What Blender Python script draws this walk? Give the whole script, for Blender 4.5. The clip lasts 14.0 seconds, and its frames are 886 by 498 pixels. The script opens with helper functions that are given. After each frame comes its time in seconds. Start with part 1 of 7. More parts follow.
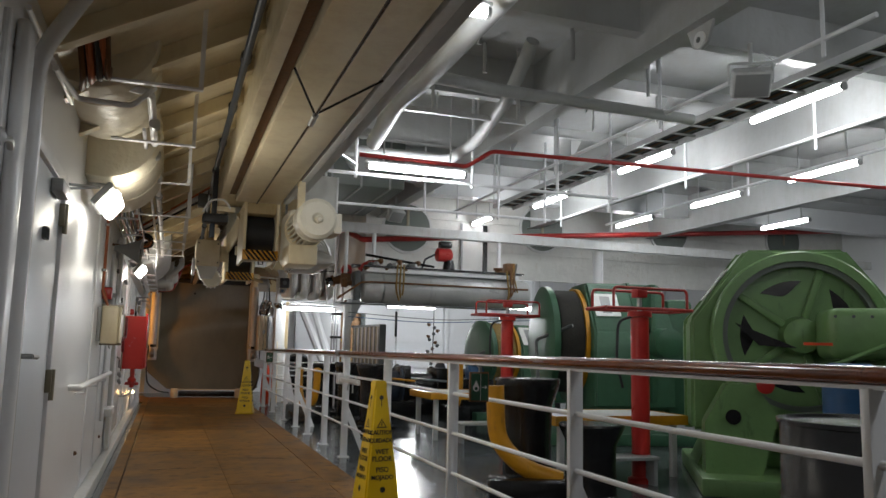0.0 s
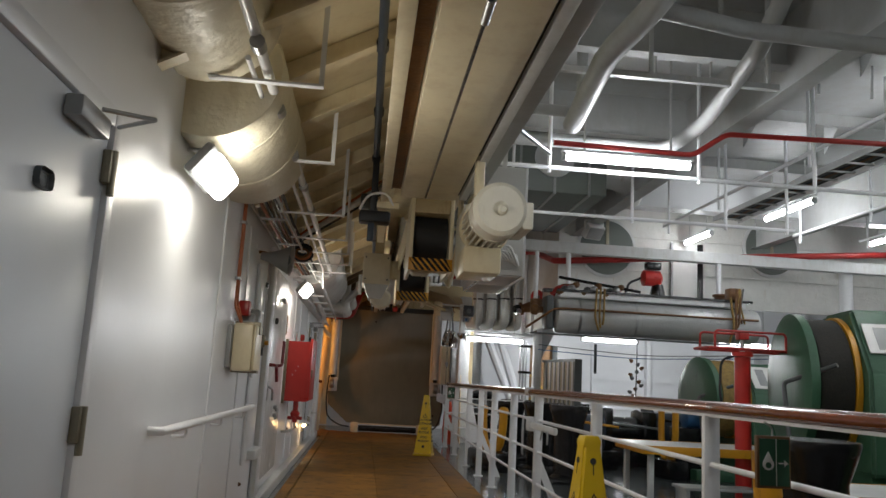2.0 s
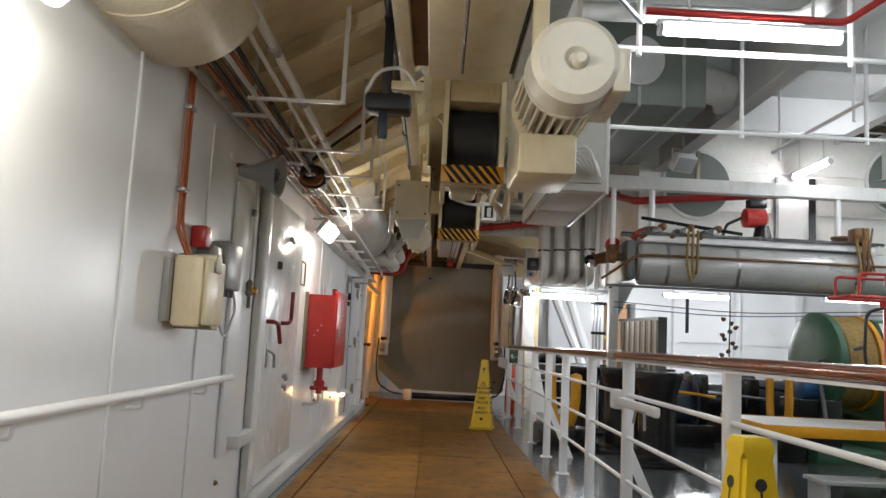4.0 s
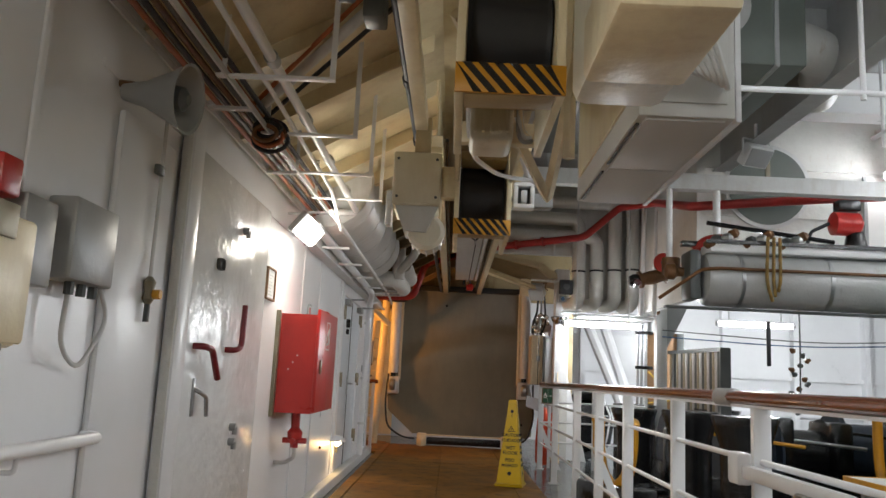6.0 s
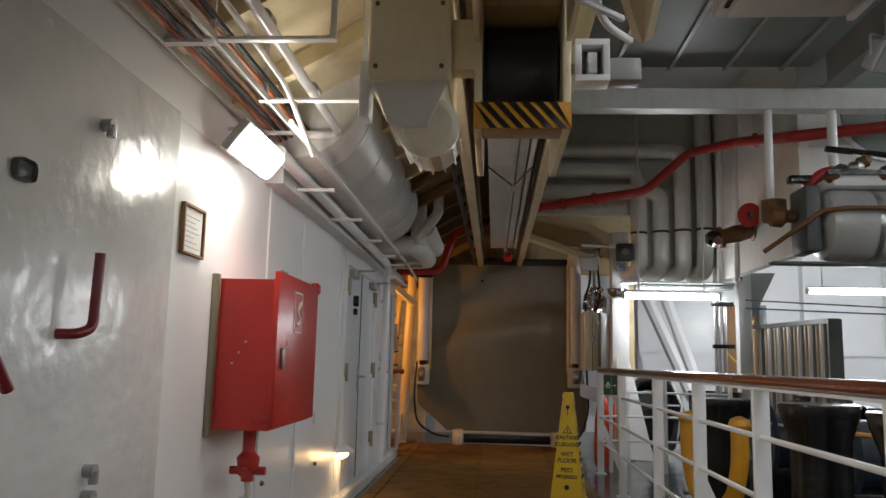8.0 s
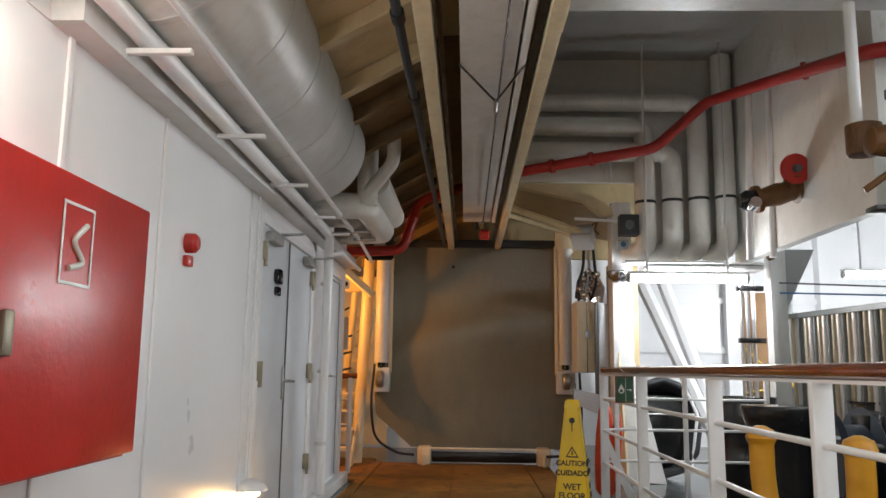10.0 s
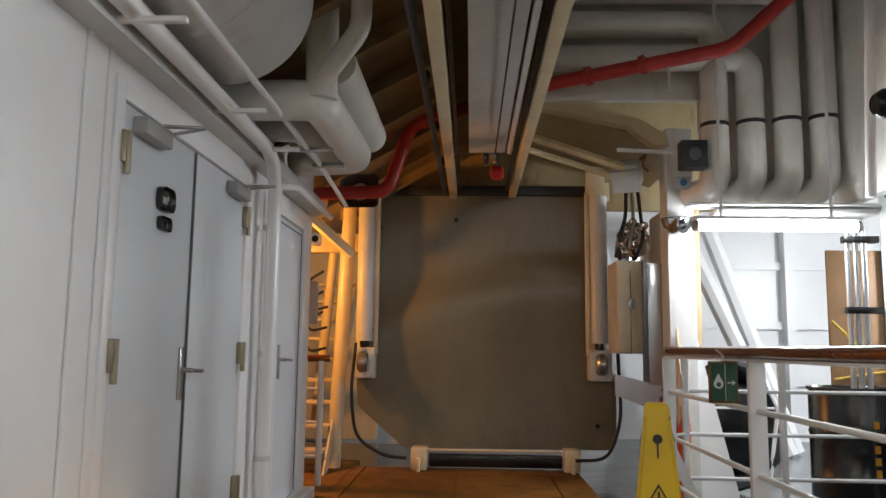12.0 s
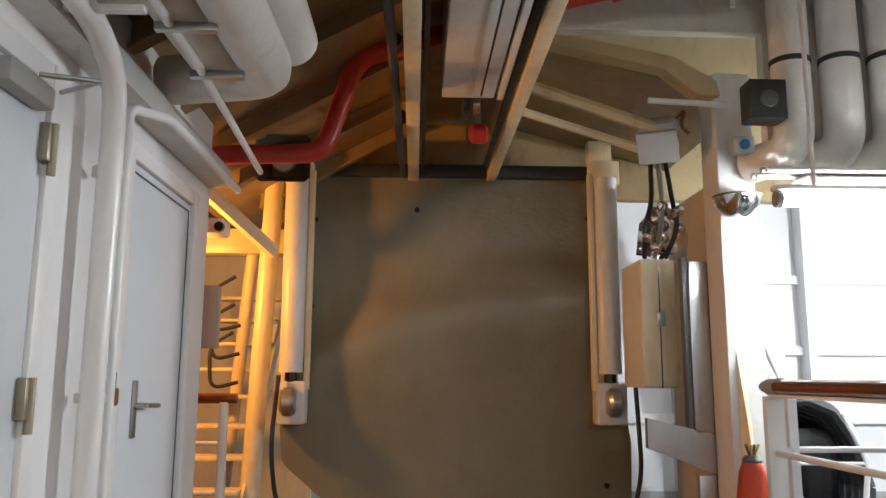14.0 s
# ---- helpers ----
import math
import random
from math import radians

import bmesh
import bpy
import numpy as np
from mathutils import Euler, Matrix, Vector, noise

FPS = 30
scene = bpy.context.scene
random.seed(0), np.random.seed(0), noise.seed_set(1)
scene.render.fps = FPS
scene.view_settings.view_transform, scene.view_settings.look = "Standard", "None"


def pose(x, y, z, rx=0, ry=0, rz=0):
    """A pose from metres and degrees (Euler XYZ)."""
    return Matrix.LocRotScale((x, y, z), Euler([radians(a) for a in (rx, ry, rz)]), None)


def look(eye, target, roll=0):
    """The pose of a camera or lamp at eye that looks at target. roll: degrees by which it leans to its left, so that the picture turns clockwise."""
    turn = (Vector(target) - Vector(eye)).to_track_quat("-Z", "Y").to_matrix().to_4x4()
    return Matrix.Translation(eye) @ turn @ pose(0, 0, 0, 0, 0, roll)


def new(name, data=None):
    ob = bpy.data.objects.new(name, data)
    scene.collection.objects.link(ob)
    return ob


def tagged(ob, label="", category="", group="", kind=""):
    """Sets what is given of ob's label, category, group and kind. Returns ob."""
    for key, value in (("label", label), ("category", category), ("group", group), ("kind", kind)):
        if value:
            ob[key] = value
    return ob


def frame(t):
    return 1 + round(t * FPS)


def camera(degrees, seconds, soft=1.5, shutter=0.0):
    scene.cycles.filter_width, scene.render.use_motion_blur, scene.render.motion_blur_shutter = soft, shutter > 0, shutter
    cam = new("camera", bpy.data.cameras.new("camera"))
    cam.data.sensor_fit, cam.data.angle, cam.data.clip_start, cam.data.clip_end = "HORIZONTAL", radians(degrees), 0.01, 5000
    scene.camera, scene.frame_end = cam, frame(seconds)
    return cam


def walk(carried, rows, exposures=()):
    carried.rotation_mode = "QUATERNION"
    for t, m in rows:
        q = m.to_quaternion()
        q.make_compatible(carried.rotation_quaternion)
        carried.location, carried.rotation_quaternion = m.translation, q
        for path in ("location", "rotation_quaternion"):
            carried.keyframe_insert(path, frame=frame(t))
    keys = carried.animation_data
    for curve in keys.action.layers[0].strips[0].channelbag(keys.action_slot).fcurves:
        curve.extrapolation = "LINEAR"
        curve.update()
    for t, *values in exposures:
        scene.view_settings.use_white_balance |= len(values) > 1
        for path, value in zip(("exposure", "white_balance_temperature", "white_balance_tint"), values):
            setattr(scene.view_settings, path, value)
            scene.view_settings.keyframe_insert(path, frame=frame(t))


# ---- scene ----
cam = camera(59.3, 14.0)
PATH = [
    (0, (0.002, -2.632, 1.198), (0.654, -0.76, 1.46), 1.3),
    (0.5, (0.137, -2.162, 1.189), (0.563, -0.236, 1.52), 4.2),
    (1, (0.219, -1.742, 1.181), (0.459, 0.214, 1.524), 1.8),
    (1.5, (0.309, -1.29, 1.204), (0.428, 0.683, 1.504), 2.2),
    (2, (0.367, -0.804, 1.21), (0.545, 1.16, 1.544), 3.2),
    (2.5, (0.507, -0.342, 1.197), (0.644, 1.632, 1.484), 2.3),
    (3, (0.572, 0.103, 1.147), (0.687, 2.083, 1.401), 3.4),
    (3.5, (0.605, 0.58, 1.168), (0.746, 2.562, 1.396), 3.5),
    (4, (0.655, 1.103, 1.193), (0.671, 3.089, 1.428), 2.9),
    (4.2, (0.663, 1.296, 1.167), (0.655, 3.281, 1.412), 3.2),
    (6.3, (0.701, 3.349, 1.19), (0.65, 5.321, 1.517), 2.6),
    (6.5, (0.718, 3.564, 1.207), (0.62, 5.536, 1.531), 2.9),
    (7, (0.727, 4.037, 1.172), (0.677, 6.013, 1.476), 3.2),
    (7.5, (0.72, 4.519, 1.187), (0.717, 6.502, 1.447), 2.7),
    (8, (0.742, 5.029, 1.216), (0.608, 7.004, 1.501), 1.3),
    (8.1, (0.737, 5.124, 1.19), (0.595, 7.102, 1.45), 1.2),
    (8.2, (0.743, 5.234, 1.172), (0.609, 7.208, 1.47), 1.8),
    (10.3, (0.724, 7.379, 1.145), (0.665, 9.354, 1.454), 0.7),
    (10.5, (0.731, 7.598, 1.172), (0.612, 9.565, 1.511), 1.6),
    (10.7, (0.714, 7.806, 1.198), (0.59, 9.784, 1.469), 2.2),
    (11, (0.695, 8.147, 1.15), (0.605, 10.119, 1.469), 3.6),
    (11.5, (0.7, 8.678, 1.128), (0.704, 10.656, 1.421), 1.3),
    (12, (0.706, 9.185, 1.162), (0.633, 11.168, 1.414), 0.7),
    (12.5, (0.642, 9.708, 1.193), (0.636, 11.678, 1.54), 2.3),
    (13, (0.628, 10.226, 1.187), (0.612, 12.194, 1.546), -0.2),
    (13.5, (0.599, 10.681, 1.193), (0.564, 12.636, 1.613), 1.0),
    (14, (0.549, 11.181, 1.184), (0.617, 13.153, 1.512), 0.3),
]
walk(cam, [(t, look(eye, target, roll)) for t, eye, target, roll in PATH], [(0, -0.98), (0.5, -0.85), (1, -0.95), (2, -1.08), (3, -0.85), (4.2, -0.3), (6.5, -0.32), (8, -0.85), (10.5, 0.05), (11, 0.05), (11.5, -0.12), (12, -0.22), (12.5, 0.02), (13, 0.08), (14, 0.28)])

# ---- world, exposure ----
world = bpy.data.worlds.new("night")
world.use_nodes = True
world.node_tree.nodes["Background"].inputs[0].default_value = (0.02, 0.03, 0.05, 1)
world.node_tree.nodes["Background"].inputs[1].default_value = 0.1
scene.world = world
scene.view_settings.exposure = 0.0


# ---- materials ----
def mat(name, color, rough=0.5, metal=0.0, vary=0.08, scale=3.0, stain=None, stain_amount=0.0, stain_max=0.8, bump=0.02, bump_scale=40.0, coat=0.0,
        rand=0.0, detail=6, soft=0.0):
    m = bpy.data.materials.new(name)
    m.use_nodes = True
    nt = m.node_tree
    b = nt.nodes["Principled BSDF"]
    tc = nt.nodes.new("ShaderNodeTexCoord")
    geo = nt.nodes.new("ShaderNodeNewGeometry")
    n1 = nt.nodes.new("ShaderNodeTexNoise")
    n1.inputs["Scale"].default_value = scale
    n1.inputs["Detail"].default_value = detail
    n1.inputs["Roughness"].default_value = 0.65
    nt.links.new(geo.outputs["Position"], n1.inputs["Vector"])
    r1 = nt.nodes.new("ShaderNodeMapRange")
    r1.inputs["From Min"].default_value, r1.inputs["From Max"].default_value = 0.3, 0.7
    r1.inputs["To Min"].default_value, r1.inputs["To Max"].default_value = 1 - vary, 1 + vary * 0.5
    nt.links.new(n1.outputs["Fac"], r1.inputs["Value"])
    mul = nt.nodes.new("ShaderNodeVectorMath")
    mul.operation = "SCALE"
    mul.inputs[0].default_value = color
    nt.links.new(r1.outputs["Result"], mul.inputs["Scale"])
    out = mul.outputs["Vector"]
    if rand:
        oi = nt.nodes.new("ShaderNodeObjectInfo")
        rr = nt.nodes.new("ShaderNodeMapRange")
        rr.inputs["To Min"].default_value, rr.inputs["To Max"].default_value = 1 - rand, 1 + rand
        nt.links.new(oi.outputs["Random"], rr.inputs["Value"])
        m2 = nt.nodes.new("ShaderNodeVectorMath")
        m2.operation = "SCALE"
        nt.links.new(out, m2.inputs[0])
        nt.links.new(rr.outputs["Result"], m2.inputs["Scale"])
        out = m2.outputs["Vector"]
    if stain:
        n2 = nt.nodes.new("ShaderNodeTexNoise")
        n2.inputs["Scale"].default_value = scale * 2.3
        n2.inputs["Detail"].default_value = 9
        n2.inputs["Roughness"].default_value = 0.7
        mp = nt.nodes.new("ShaderNodeMapping")
        mp.inputs["Scale"].default_value = (1.6, 1.6, 0.45)
        nt.links.new(geo.outputs["Position"], mp.inputs["Vector"])
        nt.links.new(mp.outputs["Vector"], n2.inputs["Vector"])
        r2 = nt.nodes.new("ShaderNodeMapRange")
        r2.inputs["From Min"].default_value, r2.inputs["From Max"].default_value = 0.66 - 0.2 * stain_amount - soft, 0.8 - 0.12 * stain_amount + soft
        r2.inputs["To Max"].default_value = stain_max
        nt.links.new(n2.outputs["Fac"], r2.inputs["Value"])
        mix = nt.nodes.new("ShaderNodeMix")
        mix.data_type = "RGBA"
        nt.links.new(r2.outputs["Result"], mix.inputs["Factor"])
        nt.links.new(out, mix.inputs["A"])
        mix.inputs["B"].default_value = (*stain, 1)
        out = mix.outputs["Result"]
    nt.links.new(out, b.inputs["Base Color"])
    r3 = nt.nodes.new("ShaderNodeMapRange")
    r3.inputs["To Min"].default_value, r3.inputs["To Max"].default_value = max(0.03, rough - 0.1), min(1, rough + 0.12)
    nt.links.new(n1.outputs["Fac"], r3.inputs["Value"])
    nt.links.new(r3.outputs["Result"], b.inputs["Roughness"])
    b.inputs["Metallic"].default_value = metal
    b.inputs["Coat Weight"].default_value = coat
    if bump:
        n3 = nt.nodes.new("ShaderNodeTexNoise")
        n3.inputs["Scale"].default_value = bump_scale
        n3.inputs["Detail"].default_value = 3
        nt.links.new(geo.outputs["Position"], n3.inputs["Vector"])
        ad = nt.nodes.new("ShaderNodeMath")
        ad.operation = "MULTIPLY_ADD"
        nt.links.new(n1.outputs["Fac"], ad.inputs[0])
        ad.inputs[1].default_value = 3.0
        nt.links.new(n3.outputs["Fac"], ad.inputs[2])
        bp = nt.nodes.new("ShaderNodeBump")
        bp.inputs["Strength"].default_value = 0.6
        bp.inputs["Distance"].default_value = bump
        nt.links.new(ad.outputs["Value"], bp.inputs["Height"])
        nt.links.new(bp.outputs["Normal"], b.inputs["Normal"])
    return m


def glow(name, color, strength):
    m = bpy.data.materials.new(name)
    m.use_nodes = True
    b = m.node_tree.nodes["Principled BSDF"]
    b.inputs["Base Color"].default_value = (0.8, 0.8, 0.8, 1)
    b.inputs["Emission Color"].default_value = (*color, 1)
    b.inputs["Emission Strength"].default_value = strength
    return m


CABINET_GREY = mat("matt_cabinet_enamel", (0.62, 0.62, 0.6), 0.6, vary=0.05, scale=2, bump=0.0008)
# Grey for walls never in view, kept dark to cut bounced light.
UNSEEN = mat("unseen_wall_grey", (0.2, 0.2, 0.19), 0.5)
RUST = (0.23, 0.09, 0.03)
WHITE = mat("white_paint", (0.83, 0.84, 0.86), 0.31, vary=0.03, scale=2.2, bump=0.0012, bump_scale=22, detail=3)
WHITE_OLD = mat("aged_white_paint", (0.66, 0.67, 0.67), 0.35, vary=0.1, scale=2.5, stain=(0.4, 0.35, 0.28), stain_amount=0.4, stain_max=0.5, bump=0.004, bump_scale=14, soft=0.1)
# White paint lowered to grey, so the dim overhead sits in its colour.
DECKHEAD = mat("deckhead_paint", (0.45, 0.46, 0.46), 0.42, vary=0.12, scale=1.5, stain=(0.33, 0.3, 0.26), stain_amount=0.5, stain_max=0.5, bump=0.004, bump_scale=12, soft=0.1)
CREAM = mat("cream_paint", (0.84, 0.74, 0.52), 0.32, vary=0.1, scale=2.0, stain=(0.5, 0.34, 0.17), stain_amount=0.35, stain_max=0.6, bump=0.003, bump_scale=16, soft=0.12)
CREAM_LAG = mat("cream_lagging", (0.78, 0.72, 0.57), 0.4, vary=0.08, scale=2.0, stain=(0.55, 0.42, 0.25), stain_amount=0.4, stain_max=0.5, bump=0.012, bump_scale=8, soft=0.12)
# Darker cream with brown stains; its colour also dims the walkway end.
CREAM_DARK = mat("dark_cream_paint", (0.46, 0.36, 0.2), 0.45, vary=0.15, scale=2.0, stain=(0.25, 0.14, 0.05), stain_amount=0.6, bump=0.004)
WHITE_THICK = mat("thick_white_paint", (0.8, 0.81, 0.82), 0.22, vary=0.05, scale=5, bump=0.006, bump_scale=14, detail=2)
# Darker cream copy: stains, and the shade of the walkway end in its base.
CREAM_SHADED = mat("shaded_stained_cream", (0.3, 0.22, 0.12), 0.5, vary=0.2, scale=2.0, stain=(0.15, 0.09, 0.04), stain_amount=0.6, bump=0.004, soft=0.1)
DOOR_GREY = mat("door_paint", (0.68, 0.72, 0.77), 0.4, vary=0.03, scale=2.0, bump=0.0008, bump_scale=20, detail=3)
LAGGING = mat("painted_lagging", (0.7, 0.7, 0.67), 0.4, vary=0.1, scale=3.0, stain=(0.48, 0.4, 0.3), stain_amount=0.35, bump=0.008, bump_scale=14)
GREYPLATE = mat("ramp_plate_paint", (0.19, 0.18, 0.13), 0.32, vary=0.12, scale=1.6, stain=(0.11, 0.1, 0.08), stain_amount=0.5, stain_max=0.5, bump=0.004, bump_scale=30, detail=4, soft=0.12)
PLY = mat("worn_plywood_deck", (0.25, 0.12, 0.026), 0.6, vary=0.5, scale=1.7, stain=(0.04, 0.022, 0.01), stain_amount=0.75, stain_max=0.9, bump=0.004, bump_scale=45, rand=0.15)
PLY.node_tree.nodes["Principled BSDF"].inputs["Specular IOR Level"].default_value = 0.18
DECKPAINT = mat("wet_grey_deck_paint", (0.085, 0.095, 0.1), 0.15, vary=0.25, scale=1.6, stain=(0.07, 0.07, 0.07), stain_amount=0.5, bump=0.006, bump_scale=8)
RED = mat("red_paint", (0.5, 0.025, 0.02), 0.3, vary=0.12, scale=5, stain=(0.25, 0.02, 0.02), stain_amount=0.2, bump=0.001)
REDPIPE = mat("red_pipe_paint", (0.42, 0.03, 0.025), 0.35, vary=0.2, scale=6, stain=(0.2, 0.03, 0.02), stain_amount=0.3, bump=0.002)
MAROON = mat("dark_red_enamel", (0.2, 0.012, 0.02), 0.3, vary=0.15, scale=6, bump=0.001)
VARNISH = mat("varnished_teak", (0.2, 0.05, 0.018), 0.2, vary=0.35, scale=5, stain=(0.05, 0.014, 0.008), stain_amount=0.4, bump=0.001, coat=0.6)
YELLOW = mat("yellow_plastic", (0.72, 0.48, 0.006), 0.35, vary=0.05, scale=4, bump=0.001)
YELLOW_PAINT = mat("yellow_paint", (0.62, 0.29, 0.012), 0.4, vary=0.15, scale=5, stain=RUST, stain_amount=0.3, bump=0.002)
BLACK = mat("black_paint", (0.012, 0.012, 0.013), 0.22, vary=0.3, scale=4, bump=0.004, bump_scale=15)
BLACK_TEXT = mat("black_print", (0.015, 0.015, 0.012), 0.5, bump=0)
BLACK_RUBBER = mat("black_rubber", (0.02, 0.022, 0.026), 0.5, vary=0.2, scale=8, bump=0.001)
BLUEBLACK = mat("blue_black_hose", (0.03, 0.045, 0.07), 0.45, vary=0.3, scale=8, bump=0.001)
GREEN = mat("machine_green", (0.16, 0.29, 0.11), 0.33, vary=0.15, scale=3, stain=(0.03, 0.07, 0.03), stain_amount=0.35, bump=0.003, bump_scale=15)
GREEN_DARK = mat("dark_machine_green", (0.04, 0.12, 0.065), 0.45, vary=0.2, scale=3, stain=(0.02, 0.04, 0.03), stain_amount=0.3, bump=0.003)
STEEL = mat("galvanised_steel", (0.45, 0.46, 0.47), 0.32, 0.9, vary=0.12, scale=5, stain=(0.3, 0.27, 0.22), stain_amount=0.2, bump=0.001)
TANKGREY = mat("tank_grey", (0.5, 0.51, 0.51), 0.3, 0.15, vary=0.12, scale=2.5, stain=(0.25, 0.23, 0.2), stain_amount=0.3, bump=0.003)
GREYBOX = mat("grey_enamel", (0.33, 0.34, 0.34), 0.35, vary=0.08, scale=4, bump=0.001)
GREYDARK = mat("dark_grey_enamel", (0.09, 0.1, 0.1), 0.4, vary=0.15, scale=4, bump=0.001)
GREYPAINT = mat("bluish_grey_blank", (0.13, 0.15, 0.135), 0.45, vary=0.1, scale=2, bump=0.001)
BROWN = mat("tarnished_brown", (0.16, 0.07, 0.02), 0.5, vary=0.4, scale=5, stain=(0.05, 0.02, 0.01), stain_amount=0.5, bump=0.003)
BRASS = mat("brass", (0.5, 0.33, 0.1), 0.35, 0.8, vary=0.2, scale=10, bump=0.001)
HINGE = mat("greyed_bronze", (0.3, 0.27, 0.2), 0.4, 0.6, vary=0.15, scale=10, bump=0.001)
ORANGE_CABLE = mat("orange_cable", (0.42, 0.12, 0.04), 0.5, vary=0.15, scale=10, bump=0.001)
ORANGE = mat("orange_nylon", (0.7, 0.07, 0.015), 0.45, vary=0.2, scale=10, bump=0.006, bump_scale=25)
BLUE = mat("blue_paint", (0.02, 0.09, 0.22), 0.35, vary=0.2, scale=4, bump=0.002)
GREENSIGN = mat("green_sign", (0.02, 0.09, 0.045), 0.4, bump=0)
WHITESIGN = mat("white_sign", (0.8, 0.8, 0.78), 0.4, vary=0.03, bump=0)
CORK = mat("brown_board", (0.27, 0.15, 0.07), 0.6, vary=0.2, scale=4, stain=(0.35, 0.22, 0.1), stain_amount=0.4, bump=0.002)
BLUEGREY = mat("blue_grey_sign", (0.1, 0.13, 0.17), 0.4, bump=0)
DRUM_DARK = mat("oily_dark_rope", (0.02, 0.018, 0.014), 0.8, vary=0.4, scale=8, stain=(0.05, 0.03, 0.015), stain_amount=0.5, bump=0.004)
LASH = mat("dirty_yellow_webbing", (0.3, 0.19, 0.05), 0.7, vary=0.4, scale=20, stain=(0.08, 0.05, 0.03), stain_amount=0.5, bump=0.003)
MOTOR_WHITE = mat("ivory_paint", (0.78, 0.74, 0.62), 0.35, vary=0.07, scale=4, stain=(0.4, 0.32, 0.2), stain_amount=0.3, stain_max=0.5, bump=0.002, soft=0.05)
ROPE = mat("yellow_rope", (0.6, 0.4, 0.05), 0.7, vary=0.2, scale=20, bump=0.004, bump_scale=120)
CHROME = mat("polished_steel", (0.75, 0.76, 0.77), 0.12, 1.0, vary=0.05, scale=8, bump=0.0005)
TUBE = glow("fluorescent_tube", (0.95, 0.98, 1.0), 55.0)
FLOOD = glow("bulkhead_lamp_glass", (1.0, 0.97, 0.88), 24.0)
WARM = glow("warm_lamp_glass", (1.0, 0.72, 0.35), 25.0)
SODIUM = glow("amber_lamp_glass", (1.0, 0.5, 0.12), 30.0)


# ---- mesh helpers ----
def part(name, bm, material, parent=None, label="", smooth=True, loc=None):
    me = bpy.data.meshes.new(name)
    bmesh.ops.recalc_face_normals(bm, faces=bm.faces)
    bm.to_mesh(me)
    bm.free()
    me.materials.append(material)
    if smooth:
        me.polygons.foreach_set("use_smooth", [True] * len(me.polygons))
        me.set_sharp_from_angle(angle=radians(38))
    ob = new(name, me)
    if loc:
        ob.location = loc
    if parent:
        ob.parent = parent
    if label:
        tagged(ob, label)
    return ob


def thing(name, loc=(0, 0, 0), label="", category="", group="", kind="", turn=0.0):
    ob = new(name)
    ob.empty_display_size = 0.1
    ob.location = loc
    ob.rotation_euler = (0, 0, radians(turn))
    return tagged(ob, label, category, group, kind)


def B():
    return bmesh.new()


def box(bm, x0, x1, y0, y1, z0, z1, b=0.0, m=None, seg=2):
    vs = [bm.verts.new(v) for v in ((x0, y0, z0), (x1, y0, z0), (x1, y1, z0), (x0, y1, z0), (x0, y0, z1), (x1, y0, z1), (x1, y1, z1), (x0, y1, z1))]
    fs = [bm.faces.new([vs[i] for i in f]) for f in ((3, 2, 1, 0), (4, 5, 6, 7), (0, 1, 5, 4), (1, 2, 6, 5), (2, 3, 7, 6), (3, 0, 4, 7))]
    made = vs
    if b:
        es = list({e for f in fs for e in f.edges})
        r = bmesh.ops.bevel(bm, geom=es, offset=b, segments=seg, affect="EDGES", profile=0.5)
        made = list({v for f in r["faces"] for v in f.verts} | {v for v in vs if v.is_valid})
    if m is not None:
        bmesh.ops.transform(bm, matrix=m, verts=made)
    return bm


def ring_frame(d):
    d = Vector(d).normalized()
    a = Vector((0, 0, 1)) if abs(d.z) < 0.9 else Vector((1, 0, 0))
    u = d.cross(a).normalized()
    return d, u, d.cross(u).normalized()


def lathe(bm, profile, p, axis=(0, 0, 1), seg=24, closed=False):
    """profile: (distance along the axis, radius)."""
    d, u, w = ring_frame(axis)
    p = Vector(p)
    rings = []
    for h, r in profile:
        rings.append([bm.verts.new(p + d * h + (u * math.cos(2 * math.pi * i / seg) + w * math.sin(2 * math.pi * i / seg)) * max(r, 1e-4)) for i in range(seg)])
    for a, c in zip(rings, rings[1:]):
        for i in range(seg):
            bm.faces.new((a[i], a[(i + 1) % seg], c[(i + 1) % seg], c[i]))
    if closed:
        a, c = rings[-1], rings[0]
        for i in range(seg):
            bm.faces.new((a[i], a[(i + 1) % seg], c[(i + 1) % seg], c[i]))
    else:
        bm.faces.new(list(reversed(rings[0])))
        bm.faces.new(rings[-1])
    return bm


def cyl(bm, p0, p1, r, seg=16, r1=None):
    p0, p1 = Vector(p0), Vector(p1)
    n = (p1 - p0).length
    r1 = r if r1 is None else r1
    return lathe(bm, [(0, r), (n, r1)], p0, p1 - p0, seg)


